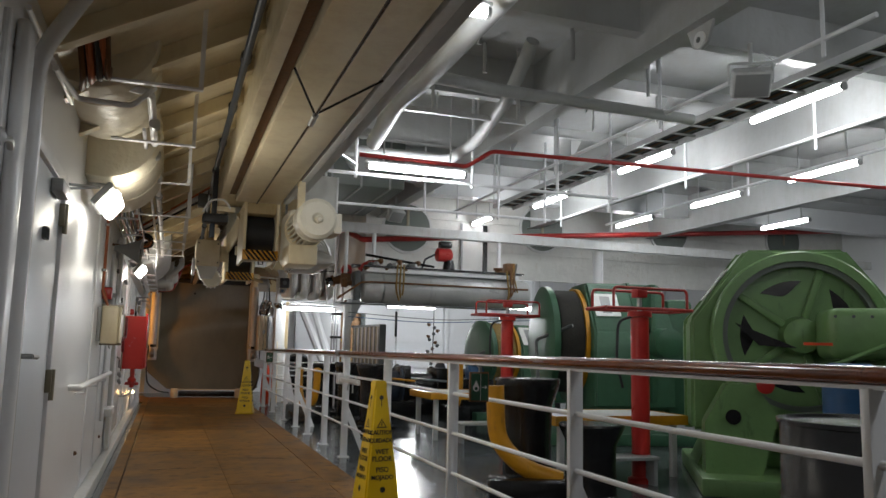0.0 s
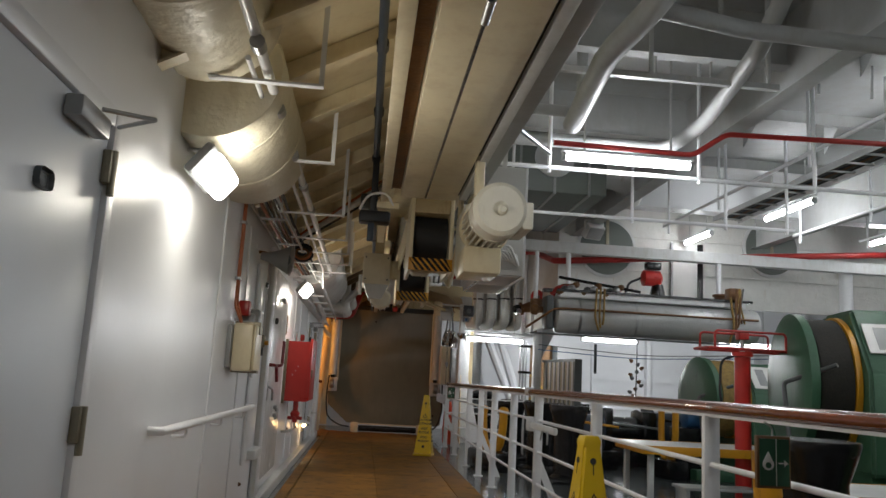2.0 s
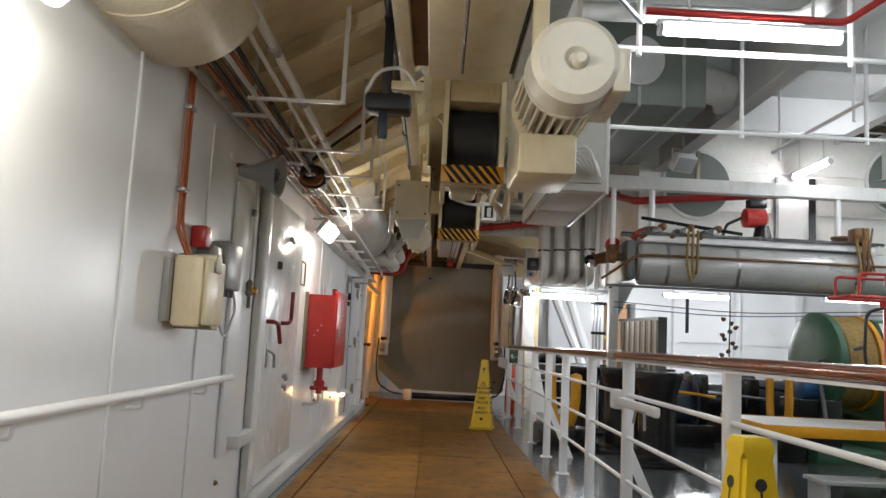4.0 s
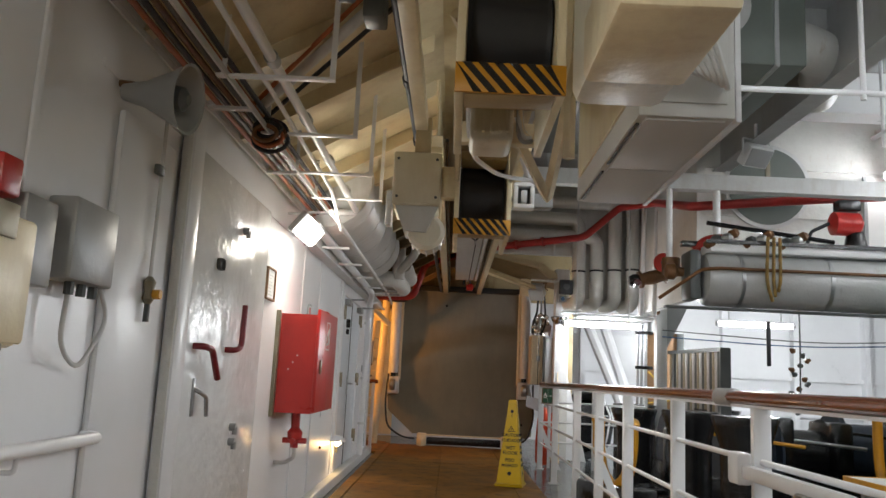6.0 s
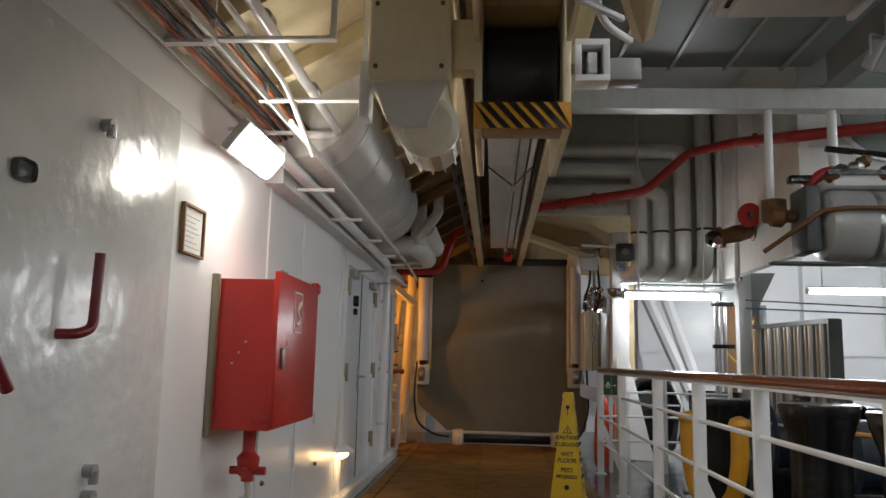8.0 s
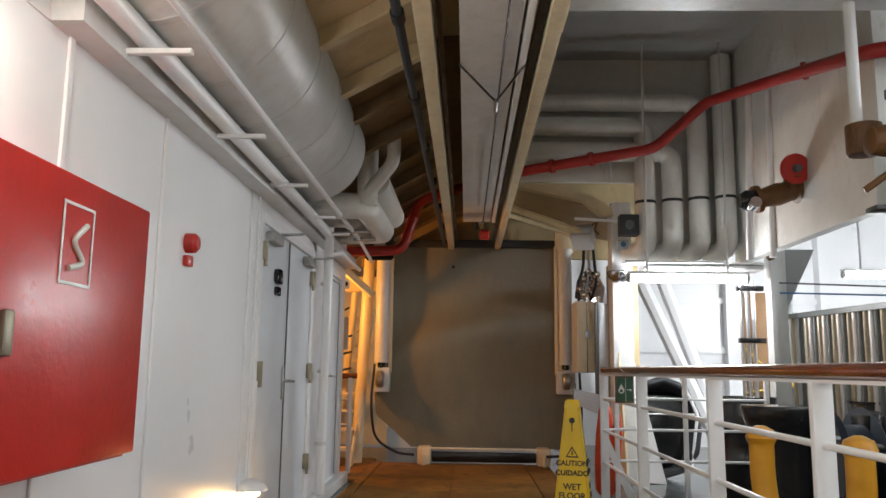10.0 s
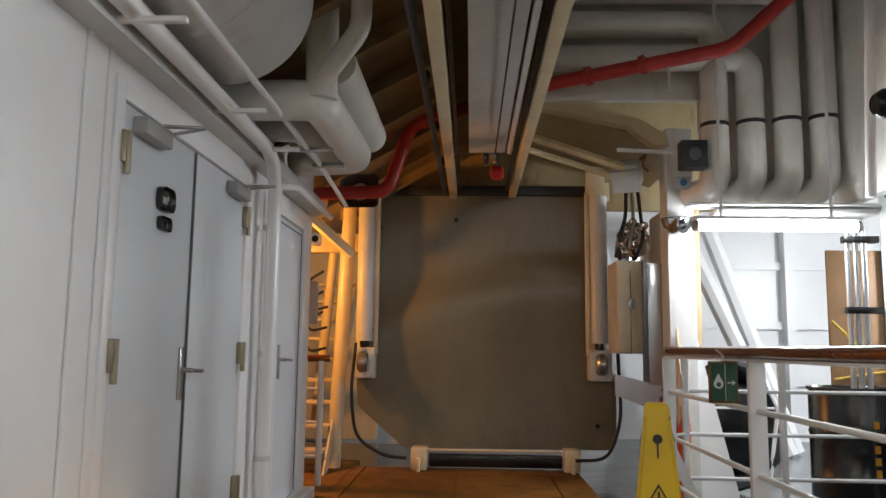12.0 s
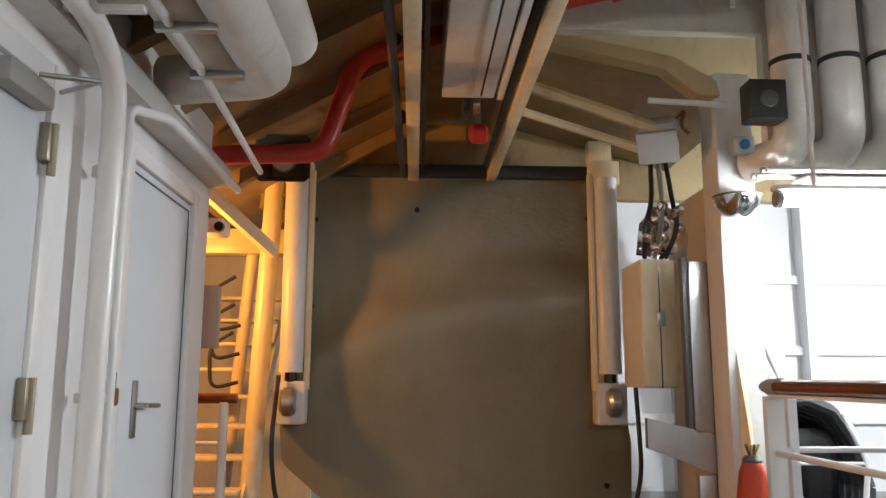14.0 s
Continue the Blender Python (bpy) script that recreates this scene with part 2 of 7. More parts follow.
def sweep(bm, pts, r, bend=None, seg=12, steps=5):
    """A pipe through the points with rounded bends."""
    pts = [Vector(p) for p in pts]
    bend = r * 2.2 if bend is None else bend
    path = [pts[0]]
    for a, p, c in zip(pts, pts[1:], pts[2:]):
        k = min(bend, (p - a).length * 0.45, (c - p).length * 0.45)
        s, e = p + (a - p).normalized() * k, p + (c - p).normalized() * k
        for i in range(steps + 1):
            t = i / steps
            path.append(s * (1 - t) ** 2 + p * 2 * t * (1 - t) + e * t * t)
    path.append(pts[-1])
    clean = [path[0]]
    for p in path[1:]:
        if (p - clean[-1]).length > 1e-5:
            clean.append(p)
    path = clean
    d, u, w = ring_frame(path[1] - path[0])
    rings = []
    for i, p in enumerate(path):
        t = (path[min(i + 1, len(path) - 1)] - path[max(i - 1, 0)]).normalized()
        u = (u - t * u.dot(t)).normalized()
        w = t.cross(u)
        rings.append([bm.verts.new(p + (u * math.cos(2 * math.pi * k / seg) + w * math.sin(2 * math.pi * k / seg)) * r) for k in range(seg)])
    for a, c in zip(rings, rings[1:]):
        for i in range(seg):
            bm.faces.new((a[i], a[(i + 1) % seg], c[(i + 1) % seg], c[i]))
    bm.faces.new(list(reversed(rings[0])))
    bm.faces.new(rings[-1])
    return bm


def prism(bm, outline, axis, a, b):
    """outline: 2D points; axis: the one they leave out; from a to b along it."""
    def at(p, h):
        return {"x": (h, p[0], p[1]), "y": (p[0], h, p[1]), "z": (p[0], p[1], h)}[axis]
    lo = [bm.verts.new(at(p, a)) for p in outline]
    hi = [bm.verts.new(at(p, b)) for p in outline]
    n = len(lo)
    for i in range(n):
        bm.faces.new((lo[i], lo[(i + 1) % n], hi[(i + 1) % n], hi[i]))
    bm.faces.new(list(reversed(lo)))
    bm.faces.new(hi)
    return bm


def structure(name, bm, material, label="", smooth=False):
    return tagged(part(name, bm, material, smooth=smooth), label, "", "", "structure")


def lone(name, bm, material, label, category, group="", loc=None):
    return tagged(part(name, bm, material, loc=loc), label, category, group)


def beam_i(bm, axis, c0, c1, a, z0, z1, w=0.12, t=0.012):
    """A beam with a web and a bottom flange along x or y, hung from z1."""
    if axis == "x":
        box(bm, c0, c1, a - t / 2, a + t / 2, z0 + t, z1)
        box(bm, c0, c1, a - w / 2, a + w / 2, z0, z0 + t)
    else:
        box(bm, a - t / 2, a + t / 2, c0, c1, z0 + t, z1)
        box(bm, a - w / 2, a + w / 2, c0, c1, z0, z0 + t)
    return bm


# ---- the large structure ----
XW = -0.58
Y0, Y1 = -5.0, 15.35
DOOR_A = (0.9, 1.95, 0.16, 2.03)
DOOR_D = (11.92, 13.5, 0.08, 2.06)
DOOR_C = (14.22, 15.06, 0.1, 2.04)
bm = B()
ys = [Y0]
for d in (DOOR_A, DOOR_D, DOOR_C):
    box(bm, XW - 0.14, XW, ys[-1], d[0] - 0.03, 0, 2.62)
    box(bm, XW - 0.14, XW, d[0] - 0.03, d[1] + 0.03, d[3] + 0.03, 2.62)
    box(bm, XW - 0.14, XW, d[0] - 0.03, d[1] + 0.03, 0, d[2] - 0.03)
    ys.append(d[1] + 0.03)
box(bm, XW - 0.14, XW, ys[-1], Y1, 0, 2.62)
structure("wall_west", bm, WHITE, "glossy white painted steel bulkhead with weld seams")

bm = B()
box(bm, -3.2, 2.16, Y0, 19.0, -0.25, -0.02)
structure("floor_walkway", bm, DECKPAINT, "grey painted steel deck under the walkway boards")
bm = B()
box(bm, 2.16, 16.0, Y0, 20.0, -0.27, -0.02)
structure("floor_mooring_deck", bm, DECKPAINT, "wet glossy grey painted steel mooring deck")

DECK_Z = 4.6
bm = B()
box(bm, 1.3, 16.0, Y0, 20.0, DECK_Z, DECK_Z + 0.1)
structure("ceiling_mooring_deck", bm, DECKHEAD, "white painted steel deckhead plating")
def sloping_deckhead(name, y0, y1, m, label):
    bm = B()
    prism(bm, [(-0.95, 2.36), (0.55, 3.18), (0.55, 3.26), (-0.95, 2.44)], "y", y0, y1)
    prism(bm, [(0.55, 3.18), (1.3, 3.2), (1.3, 3.28), (0.55, 3.26)], "y", y0, y1)
    box(bm, 1.22, 1.3, y0, y1, 3.28, DECK_Z + 0.1)
    structure(name, bm, m, label)
    bm = B()
    y = y0 + 0.4
    while y < y1 - 0.1:
        prism(bm, [(-0.62, 2.44), (0.5, 3.05), (0.5, 3.149), (-0.62, 2.537)], "y", y, y + 0.012)
        prism(bm, [(-0.62, 2.42), (0.5, 3.03), (0.5, 3.045), (-0.62, 2.435)], "y", y - 0.035, y + 0.045)
        y += 0.7
    structure(name.replace("walkway", "frames"), bm, m, "sloping cream painted steel frames under the deckhead")


sloping_deckhead("ceiling_walkway", Y0, 11.6, CREAM, "sloping cream painted deckhead over the walkway")
# beyond 11.6 the same deckhead takes the darker copy, coloured for shade
sloping_deckhead("ceiling_walkway_end", 11.6, 19.0, CREAM_SHADED, "sloping stained deckhead at the walkway end, coloured brown-cream for shade")

# bulkheads that close the place
bm = B()
# south wall is added out of view, as is the outer wall below
box(bm, -3.3, 16.0, Y0 - 0.1, Y0, -0.2, 4.7)
structure("wall_south", bm, UNSEEN)
bm = B()
box(bm, 15.9, 16.0, Y0, 20.0, -0.2, 4.7)
structure("wall_east", bm, WHITE)
bm = B()
box(bm, -3.3, 16.0, 19.9, 20.0, -0.2, 4.7)
structure("wall_north", bm, WHITE, "white painted hull plating with stiffeners")
bm = B()
box(bm, 3.6, 15.9, 12.4, 12.5, 2.75, 4.6)
box(bm, 3.6, 3.7, 12.5, 15.42, 2.3, 4.6)
box(bm, 2.56, 3.7, 15.42, 15.5, 2.5, 4.6)
box(bm, 1.3, 2.56, 15.42, 15.5, 3.2, 4.6)
for z in (3.3, 3.9):
    box(bm, 3.7, 15.9, 12.37, 12.4, z, z + 0.012)
structure("wall_upper", bm, LAGGING, "white painted upper bulkhead with round blanked openings")
bm = B()
box(bm, -3.3, -3.2, Y0, 20.0, -0.2, 4.0)
structure("wall_outer", bm, UNSEEN)
bm = B()
box(bm, -3.2, -0.5, 19.4, 19.5, -0.02, 3.4)
structure("wall_stair", bm, CREAM, "cream painted bulkhead in the lit stair recess")

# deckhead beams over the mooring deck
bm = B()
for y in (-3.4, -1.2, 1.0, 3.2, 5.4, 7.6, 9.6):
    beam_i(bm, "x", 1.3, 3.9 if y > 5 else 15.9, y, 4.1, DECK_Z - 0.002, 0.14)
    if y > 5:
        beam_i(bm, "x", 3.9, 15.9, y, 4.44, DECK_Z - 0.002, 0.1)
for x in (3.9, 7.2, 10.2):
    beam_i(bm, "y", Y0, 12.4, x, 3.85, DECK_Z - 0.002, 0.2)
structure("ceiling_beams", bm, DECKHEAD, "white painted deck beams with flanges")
bm = B()
box(bm, 4.0, 15.9, 10.95, 11.05, 4.14, 4.598)
box(bm, 4.0, 15.9, 10.9, 11.2, 4.12, 4.14)
structure("ceiling_girder", bm, WHITE, "deep white painted transverse girder")
bm = B()
box(bm, 1.2, 15.9, 11.56, 11.72, 3.4, 3.58, 0.004)
structure("crossbeam", bm, WHITE_OLD, "white painted steel box beam carrying the storage tank hangers")


# ---- lights ----
def tube_light(x, y, z, along="y", n=1.2, power=60.0, lamp=True):
    t = thing("fluorescent_light", (x, y, z), "glowing white twin-end fluorescent light fitting on hangers", "lamp", "fluorescent lights under the deckhead",
              turn=90 if along == "y" else 0)
    h = n / 2
    b = box(B(), -h - 0.04, h + 0.04, -0.04, 0.04, 0.02, 0.05, 0.012)
    part("housing", b, WHITE, t)
    b = lathe(B(), [(0, 0.02), (0.02, 0.038), (n - 0.02, 0.038), (n, 0.02)], (-h, 0, -0.02), (1, 0, 0), 14)
    part("tube_cover", b, TUBE, t)
    for s in (-1, 1):
        b = cyl(B(), (s * (h + 0.002), 0, -0.02), (s * (h + 0.03), 0, -0.02), 0.042, 14)
        part("end_cap", b, GREYBOX, t)
        b = cyl(B(), (s * h * 0.7, 0, 0.04), (s * h * 0.7, 0, DECK_Z + 0.01 - z), 0.012, 8)
        part("hanger", b, WHITE_OLD, t)
    if lamp:
        la = bpy.data.lights.new("tube_lamp", "POINT")
        la.energy, la.color, la.shadow_soft_size = power, (0.95, 0.98, 1.0), 0.09
        new("tube_lamp", la).location = (x, y, z - 0.18)
    return t


tube_light(2.7, 6.12, 3.37, "x", 1.2, 62)
tube_light(2.95, 14.93, 2.1, "x", 1.15, 42)
tube_light(5.75, 16.2, 2.32, "x", 1.25, 330)
tube_light(8.9, 16.2, 2.4, "x", 1.25, 90)
tube_light(5.85, 11.75, 3.86, "y", 1.0, 12, lamp=False)
for x, y in ((6.4, 9.85), (6.31, 6.75), (6.3, 3.88), (6.3, 0.9), (8.97, 11.1), (8.97, 8.55), (8.97, 6.15), (8.97, 3.4), (11.85, 10.0), (11.85, 6.5)):
    tube_light(x, y, 3.98, "y", 1.3, 36 if y > 9 else 50 if x < 10 else 36, lamp=y < 9.9 and (x, y) != (8.97, 8.55))
tube_light(1.55, 1.92, 3.45, "x", 0.6, 40)
# presumed fitting, never in view, added to brighten the near end
tube_light(3.1, -2.2, 3.4, "y", 1.2, 60)


def flood(loc, turn):
    t = thing("bulkhead_light", loc, "glowing rectangular bulkhead floodlight on a bracket above the wall", "lamp", "bulkhead floodlights", turn=turn)
    m = pose(0, 0, 0, 0, -52, 0)
    part("housing", box(B(), -0.09, 0.09, -0.23, 0.23, 0.0, 0.05, 0.02, m=m), GREYBOX, t)
    part("glass", box(B(), -0.08, 0.08, -0.225, 0.225, -0.075, 0.0, 0.035, m=m, seg=4), FLOOD, t)
    part("bracket", sweep(B(), [(0.02, 0.05, 0.05), (-0.02, 0.05, 0.12), (-0.15, 0.05, 0.12)], 0.012), WHITE_OLD, t)
    la = bpy.data.lights.new("flood_lamp", "AREA")
    la.shape, la.size, la.size_y, la.energy, la.color = "RECTANGLE", 0.16, 0.4, 14.0, (1.0, 0.96, 0.86)
    o = new("flood_lamp", la)
    o.matrix_world = pose(*loc) @ pose(0, 0, 0, 0, 0, turn) @ m @ pose(0, 0, -0.09)
    lb = bpy.data.lights.new("flood_glass_lamp", "POINT")
    lb.energy, lb.color, lb.shadow_soft_size = 15.0, (1.0, 0.94, 0.8), 0.05
    new("flood_glass_lamp", lb).matrix_world = pose(*loc) @ pose(0, 0, 0, 0, 0, turn) @ m @ pose(0, 0, -0.15)
    return t


flood((-0.44, 2.98, 2.15), 0)
flood((-0.42, 8.6, 2.2), 0)

la = bpy.data.lights.new("amber_lamp", "POINT")
la.energy, la.color, la.shadow_soft_size = 105.0, (1.0, 0.4, 0.075), 0.06
new("amber_lamp", la).location = (-1.4, 16.1, 1.9)

# ---- walkway: boards, wall fittings ----
deck = thing("walkway_deck", (0, 0, 0), "worn brown plywood boards laid over the steel walkway", "floor", "", "structure")
y = Y0 + 0.02
part("recess_board", box(B(), -1.7, -0.43, 15.42, 17.4, -0.02, 0.0), PLY, deck, smooth=False)
rows = []
while y < 16.95:
    rows.append((y, min(y + 2.4, 17.0)))
    y += 2.404
for a, c in rows:
    for x0, x1 in ((-0.302, 0.585), (0.589, 1.442)):
        part("board", box(B(), x0, x1, a, c - 0.004, -0.02, random.uniform(-0.001, 0.001)), PLY, deck, smooth=False)
    part("edge_strip", box(B(), -0.42, -0.316, a, c - 0.003, -0.02, 0.006), PLY, deck, smooth=False)
    part("edge_strip", box(B(), 1.456, 1.74, a, c - 0.003, -0.02, -0.003), PLY, deck, smooth=False)
for x0, y0, x1, y1, w in ((0.12, 3.42, 0.2, 3.75, 0.012), (0.12, 3.42, 0.3, 3.44, 0.01), (0.33, 3.4, 0.36, 3.72, 0.01), (0.36, 3.56, 0.5, 3.6, 0.01), (0.4, 3.4, 0.56, 3.44, 0.014), (0.5, 3.7, 0.74, 3.66, 0.012), (0.62, 3.42, 0.95, 3.4, 0.01), (-0.1, 5.6, 0.35, 5.68, 0.01), (0.9, 6.3, 1.3, 6.2, 0.012), (0.7, 1.5, 1.05, 1.6, 0.012), (1.0, 3.9, 1.38, 3.82, 0.016), (1.1, 4.7, 1.4, 4.9, 0.014)):
    a = Vector((x1 - x0, y1 - y0)).normalized() * (w / 2)
    q = [(x0 + a.y, y0 - a.x), (x1 + a.y * 0.3, y1 - a.x * 0.3), (x1 - a.y * 0.3, y1 + a.x * 0.3), (x0 - a.y, y0 + a.x)]
    part("gouge", prism(B(), q, "z", 0.0012, 0.0035), BLACK_RUBBER, deck, "dark scratched mark", smooth=False)
bm = B()
box(bm, XW, XW + 0.09, Y0, Y1, -0.02, 0.09, 0.012)
structure("baseboard_west", bm, WHITE_OLD, "white painted steel coaming at the foot of the bulkhead")
bm = B()
for yy in (-1.5, 4.15, 5.2, 9.42, 10.25, 11.62, 11.78):
    box(bm, XW, XW + 0.012, yy, yy + 0.035, 0.1, 2.3, 0.005)
box(bm, XW, XW + 0.006, 5.6, 9.3, 2.2, 2.23)
structure("trim_west", bm, WHITE, "white painted vertical weld straps on the bulkhead")
bm = B()
box(bm, XW, -0.47, 9.3, Y1, 2.2, 2.3)
structure("ledge_west", bm, WHITE_OLD, "white painted ledge above the lockers")


def frame_around(d, w=0.07, out=0.012):
    bm = B()
    y0, y1, z0, z1 = d
    box(bm, XW - 0.1, XW + out, y0 - w, y0, z0 - w, z1 + w, 0.006)
    box(bm, XW - 0.1, XW + out, y1, y1 + w, z0 - w, z1 + w, 0.006)
    box(bm, XW - 0.1, XW + out - 0.002, y0, y1, z1, z1 + w, 0.006)
    box(bm, XW - 0.1, XW + out - 0.002, y0, y1, z0 - w, z0, 0.006)
    return bm


def lever(parent, y, z, along=0.1, m=STEEL):
    part("handle_plate", box(B(), 0, 0.012, y - 0.022, y + 0.022, z - 0.13, z + 0.1, 0.004), m, parent)
    bm = cyl(B(), (0.0, y, z), (0.06, y, z), 0.011, 12)
    sweep(bm, [(0.055, y, z), (0.06, y + along, z - 0.005)], 0.01)
    part("handle", bm, m, parent)


def hinge(parent, y, z, big=1.0):
    bm = box(B(), -0.002, 0.03, y - 0.03 * big, y + 0.03 * big, z - 0.06, z + 0.06, 0.006)
    cyl(bm, (0.03, y, z - 0.1), (0.03, y, z + 0.06), 0.013, 10)
    part("hinge", bm, HINGE, parent)


def closer(parent, y, z, arm):
    part("closer_box", box(B(), 0.0, 0.06, y - 0.13, y + 0.13, z - 0.035, z + 0.035, 0.01), GREYBOX, parent, "grey door closer")
    bm = sweep(B(), [(0.07, y, z + 0.03), (0.2, y + arm, z + 0.05), (0.03, y + 2.2 * arm, z + 0.06)], 0.008, 0.01)
    part("closer_arm", bm, STEEL, parent)


d1 = tagged(part("door_1", frame_around(DOOR_A), WHITE), "light grey painted steel cabin door with lever handle and closer", "door", "", "structure")
t = thing("door_leaf", (XW - 0.008, 0, 0), "light grey painted steel door with lever handle, shut", "door", "doors along the bulkhead")
part("leaf", box(B(), -0.04, 0.0, 0.905, 1.945, 0.165, 2.025, 0.004), DOOR_GREY, t)
lever(t, 1.05, 1.14, 0.12)
hinge(t, 1.94, 1.88)
hinge(t, 1.96, 1.0)
closer(t, 1.66, 1.97, 0.13)
part("name_plate", box(B(), 0, 0.006, 1.4, 1.5, 1.685, 1.745, 0.02), GREYDARK, t, "small dark oval plate")
part("small_label", box(B(), 0, 0.003, 0.98, 1.08, 1.93, 1.95), WHITESIGN, t)

d2 = tagged(part("door_2", frame_around(DOOR_D, 0.075), WHITE), "white painted frame of the double locker doors", "door", "", "structure")
for k, (a, c) in enumerate(((11.925, 12.68), (12.7, 13.495))):
    t = thing("locker_door_leaf", (XW - 0.004, 0, 0), "light grey painted locker door leaf, shut, beside its pair", "door", "doors along the bulkhead")
    part("leaf", box(B(), -0.04, 0.0, a, c, 0.085, 2.055, 0.004), DOOR_GREY, t)
    closer(t, (a + 0.22) if k == 0 else (c - 0.2), 1.99, 0.1)
    if k == 0:
        lever(t, 12.63, 1.05, 0.12)
        part("plate", box(B(), 0, 0.006, 12.27, 12.41, 1.71, 1.81, 0.03), BLACK, t, "black rounded plate")
        part("plate", box(B(), 0, 0.006, 12.29, 12.41, 1.63, 1.69, 0.02), BLACK, t, "black rounded plate")
        part("plate_mark", box(B(), 0.007, 0.009, 12.31, 12.37, 1.745, 1.775), GREYBOX, t)
        for z in (1.88, 1.12, 0.4):
            hinge(t, a + 0.0, z)
        part("edge_seal", box(B(), 0.001, 0.008, 12.682, 12.697, 0.09, 2.05), GREYDARK, t)
    else:
        for z in (1.88, 1.12, 0.4):
            hinge(t, c, z)

d3 = tagged(part("door_3", frame_around(DOOR_C), WHITE), "white painted frame of the end door", "door", "", "structure")
t = thing("end_door_leaf", (XW - 0.008, 0, 0), "light grey painted narrow door leaf, shut, near the lit recess", "door", "doors along the bulkhead")
part("leaf", box(B(), -0.04, 0.0, 14.225, 15.055, 0.105, 2.035, 0.004), DOOR_GREY, t)
lever(t, 14.42, 1.07, 0.14)
for a in ((14.245, 14.252, 0.12, 2.0), (15.01, 15.017, 0.12, 2.0), (14.252, 15.01, 1.993, 2.0)):
    part("gasket", box(B(), 0.001, 0.005, *a), GREYDARK, t)
t = thing("padlock_hasp", (XW, 14.08, 1.2), "brass padlock on a steel hasp beside the end door", "lock")
part("hasp", box(B(), 0, 0.03, -0.03, 0.04, 0.0, 0.09, 0.005), STEEL, t)
part("shackle", sweep(B(), [(0.035, -0.015, -0.06), (0.035, -0.015, 0.0), (0.035, 0.02, 0.0), (0.035, 0.02, -0.06)], 0.005, 0.01), CHROME, t)
part("lock_body", box(B(), 0.018, 0.05, -0.03, 0.035, -0.12, -0.055, 0.008), BRASS, t)

# watertight door with red dogs
t = thing("watertight_door", (XW, 0, 0), "white painted watertight door with red dogging levers, shut", "door", "doors along the bulkhead")
part("leaf", box(B(), 0.0, 0.045, 6.6, 8.02, 0.2, 2.2, 0.02), WHITE_THICK, t)
part("coaming", box(B(), 0.0, 0.075, 6.4, 6.56, 0.1, 2.35, 0.035), WHITE, t)
part("worn_edge", box(B(), 0.02, 0.06, 6.392, 6.4, 0.1, 2.3, 0.002), LAGGING, t)
part("dog_lever", sweep(B(), [(0.045, 6.72, 1.27), (0.1, 6.72, 1.27), (0.11, 6.81, 1.26), (0.11, 6.93, 1.12)], 0.016, 0.03), MAROON, t, "maroon dogging lever")
part("dog_lever", sweep(B(), [(0.045, 7.24, 1.27), (0.1, 7.25, 1.27), (0.11, 7.32, 1.29), (0.11, 7.33, 1.52)], 0.016, 0.03), MAROON, t, "maroon dogging lever")
part("grip", sweep(B(), [(0.045, 6.77, 1.07), (0.09, 6.78, 1.05), (0.09, 6.85, 1.03), (0.09, 6.87, 0.94)], 0.011), STEEL, t)
part("grip_plate", box(B(), 0.04, 0.055, 6.755, 6.79, 0.94, 1.12, 0.006), STEEL, t)
part("number_plate", box(B(), 0.046, 0.052, 6.95, 7.04, 1.67, 1.73, 0.02), GREYDARK, t, "small dark oval plate")
for y, z in ((7.47, 0.85), (7.47, 0.77), (7.4, 1.95)):
    bm = cyl(B(), (0.045, y, z), (0.08, y, z), 0.022, 12)
    cyl(bm, (0.075, y, z - 0.04), (0.075, y, z), 0.015, 10)
    part("stud", bm, GREYBOX if z < 1 else STEEL, t)

# recess panel with vertical pipes before the watertight door
t = thing("service_panel", (XW, 0, 0), "white painted raised service panel with rounded edges", "panel")
part("panel", box(B(), 0.0, 0.03, 5.76, 6.3, 0.45, 2.1, 0.015), WHITE, t)
part("ledge", box(B(), 0.0, 0.1, 5.92, 6.36, 0.48, 0.56, 0.012), WHITE_OLD, t)
part("latch", box(B(), 0.04, 0.065, 6.04, 6.1, 1.93, 1.97, 0.005), GREYDARK, t)
t = thing("sampling_valve", (XW + 0.05, 6.1, 1.46), "small brass sampling valve hanging on a thin pipe", "valve")
bm = cyl(B(), (0, 0, 0.06), (0, 0, 0.8), 0.008, 8)
part("pipe", bm, WHITE_OLD, t)
part("valve_body", lathe(B(), [(0, 0.012), (0.02, 0.024), (0.05, 0.018), (0.09, 0.026), (0.11, 0.01)], (0, 0, -0.05), (0, 0, 1), 12), HINGE, t)
part("knob", cyl(B(), (0.02, 0, -0.01), (0.05, 0, -0.01), 0.02, 10), YELLOW_PAINT, t, "yellow knob")
part("spout", cyl(B(), (0, 0, -0.12), (0, 0, -0.05), 0.012, 10), GREYDARK, t)
t = thing("grey_junction_box", (XW, 5.36, 1.42), "grey enamelled junction box with a hanging cable loop", "box")
part("body", box(B(), 0.0, 0.1, 0, 0.3, 0, 0.26, 0.012), GREYBOX, t)
part("cable", sweep(B(), [(0.06, 0.28, 0.02), (0.07, 0.36, -0.1), (0.06, 0.2, -0.28), (0.05, 0.08, -0.2), (0.05, 0.1, 0.0)], 0.008, 0.08), WHITE_OLD, t)
for k in range(3):
    part("gland", cyl(B(), (0.06, 0.08 + 0.08 * k, -0.04), (0.06, 0.08 + 0.08 * k, 0.0), 0.016, 8), GREYDARK, t)

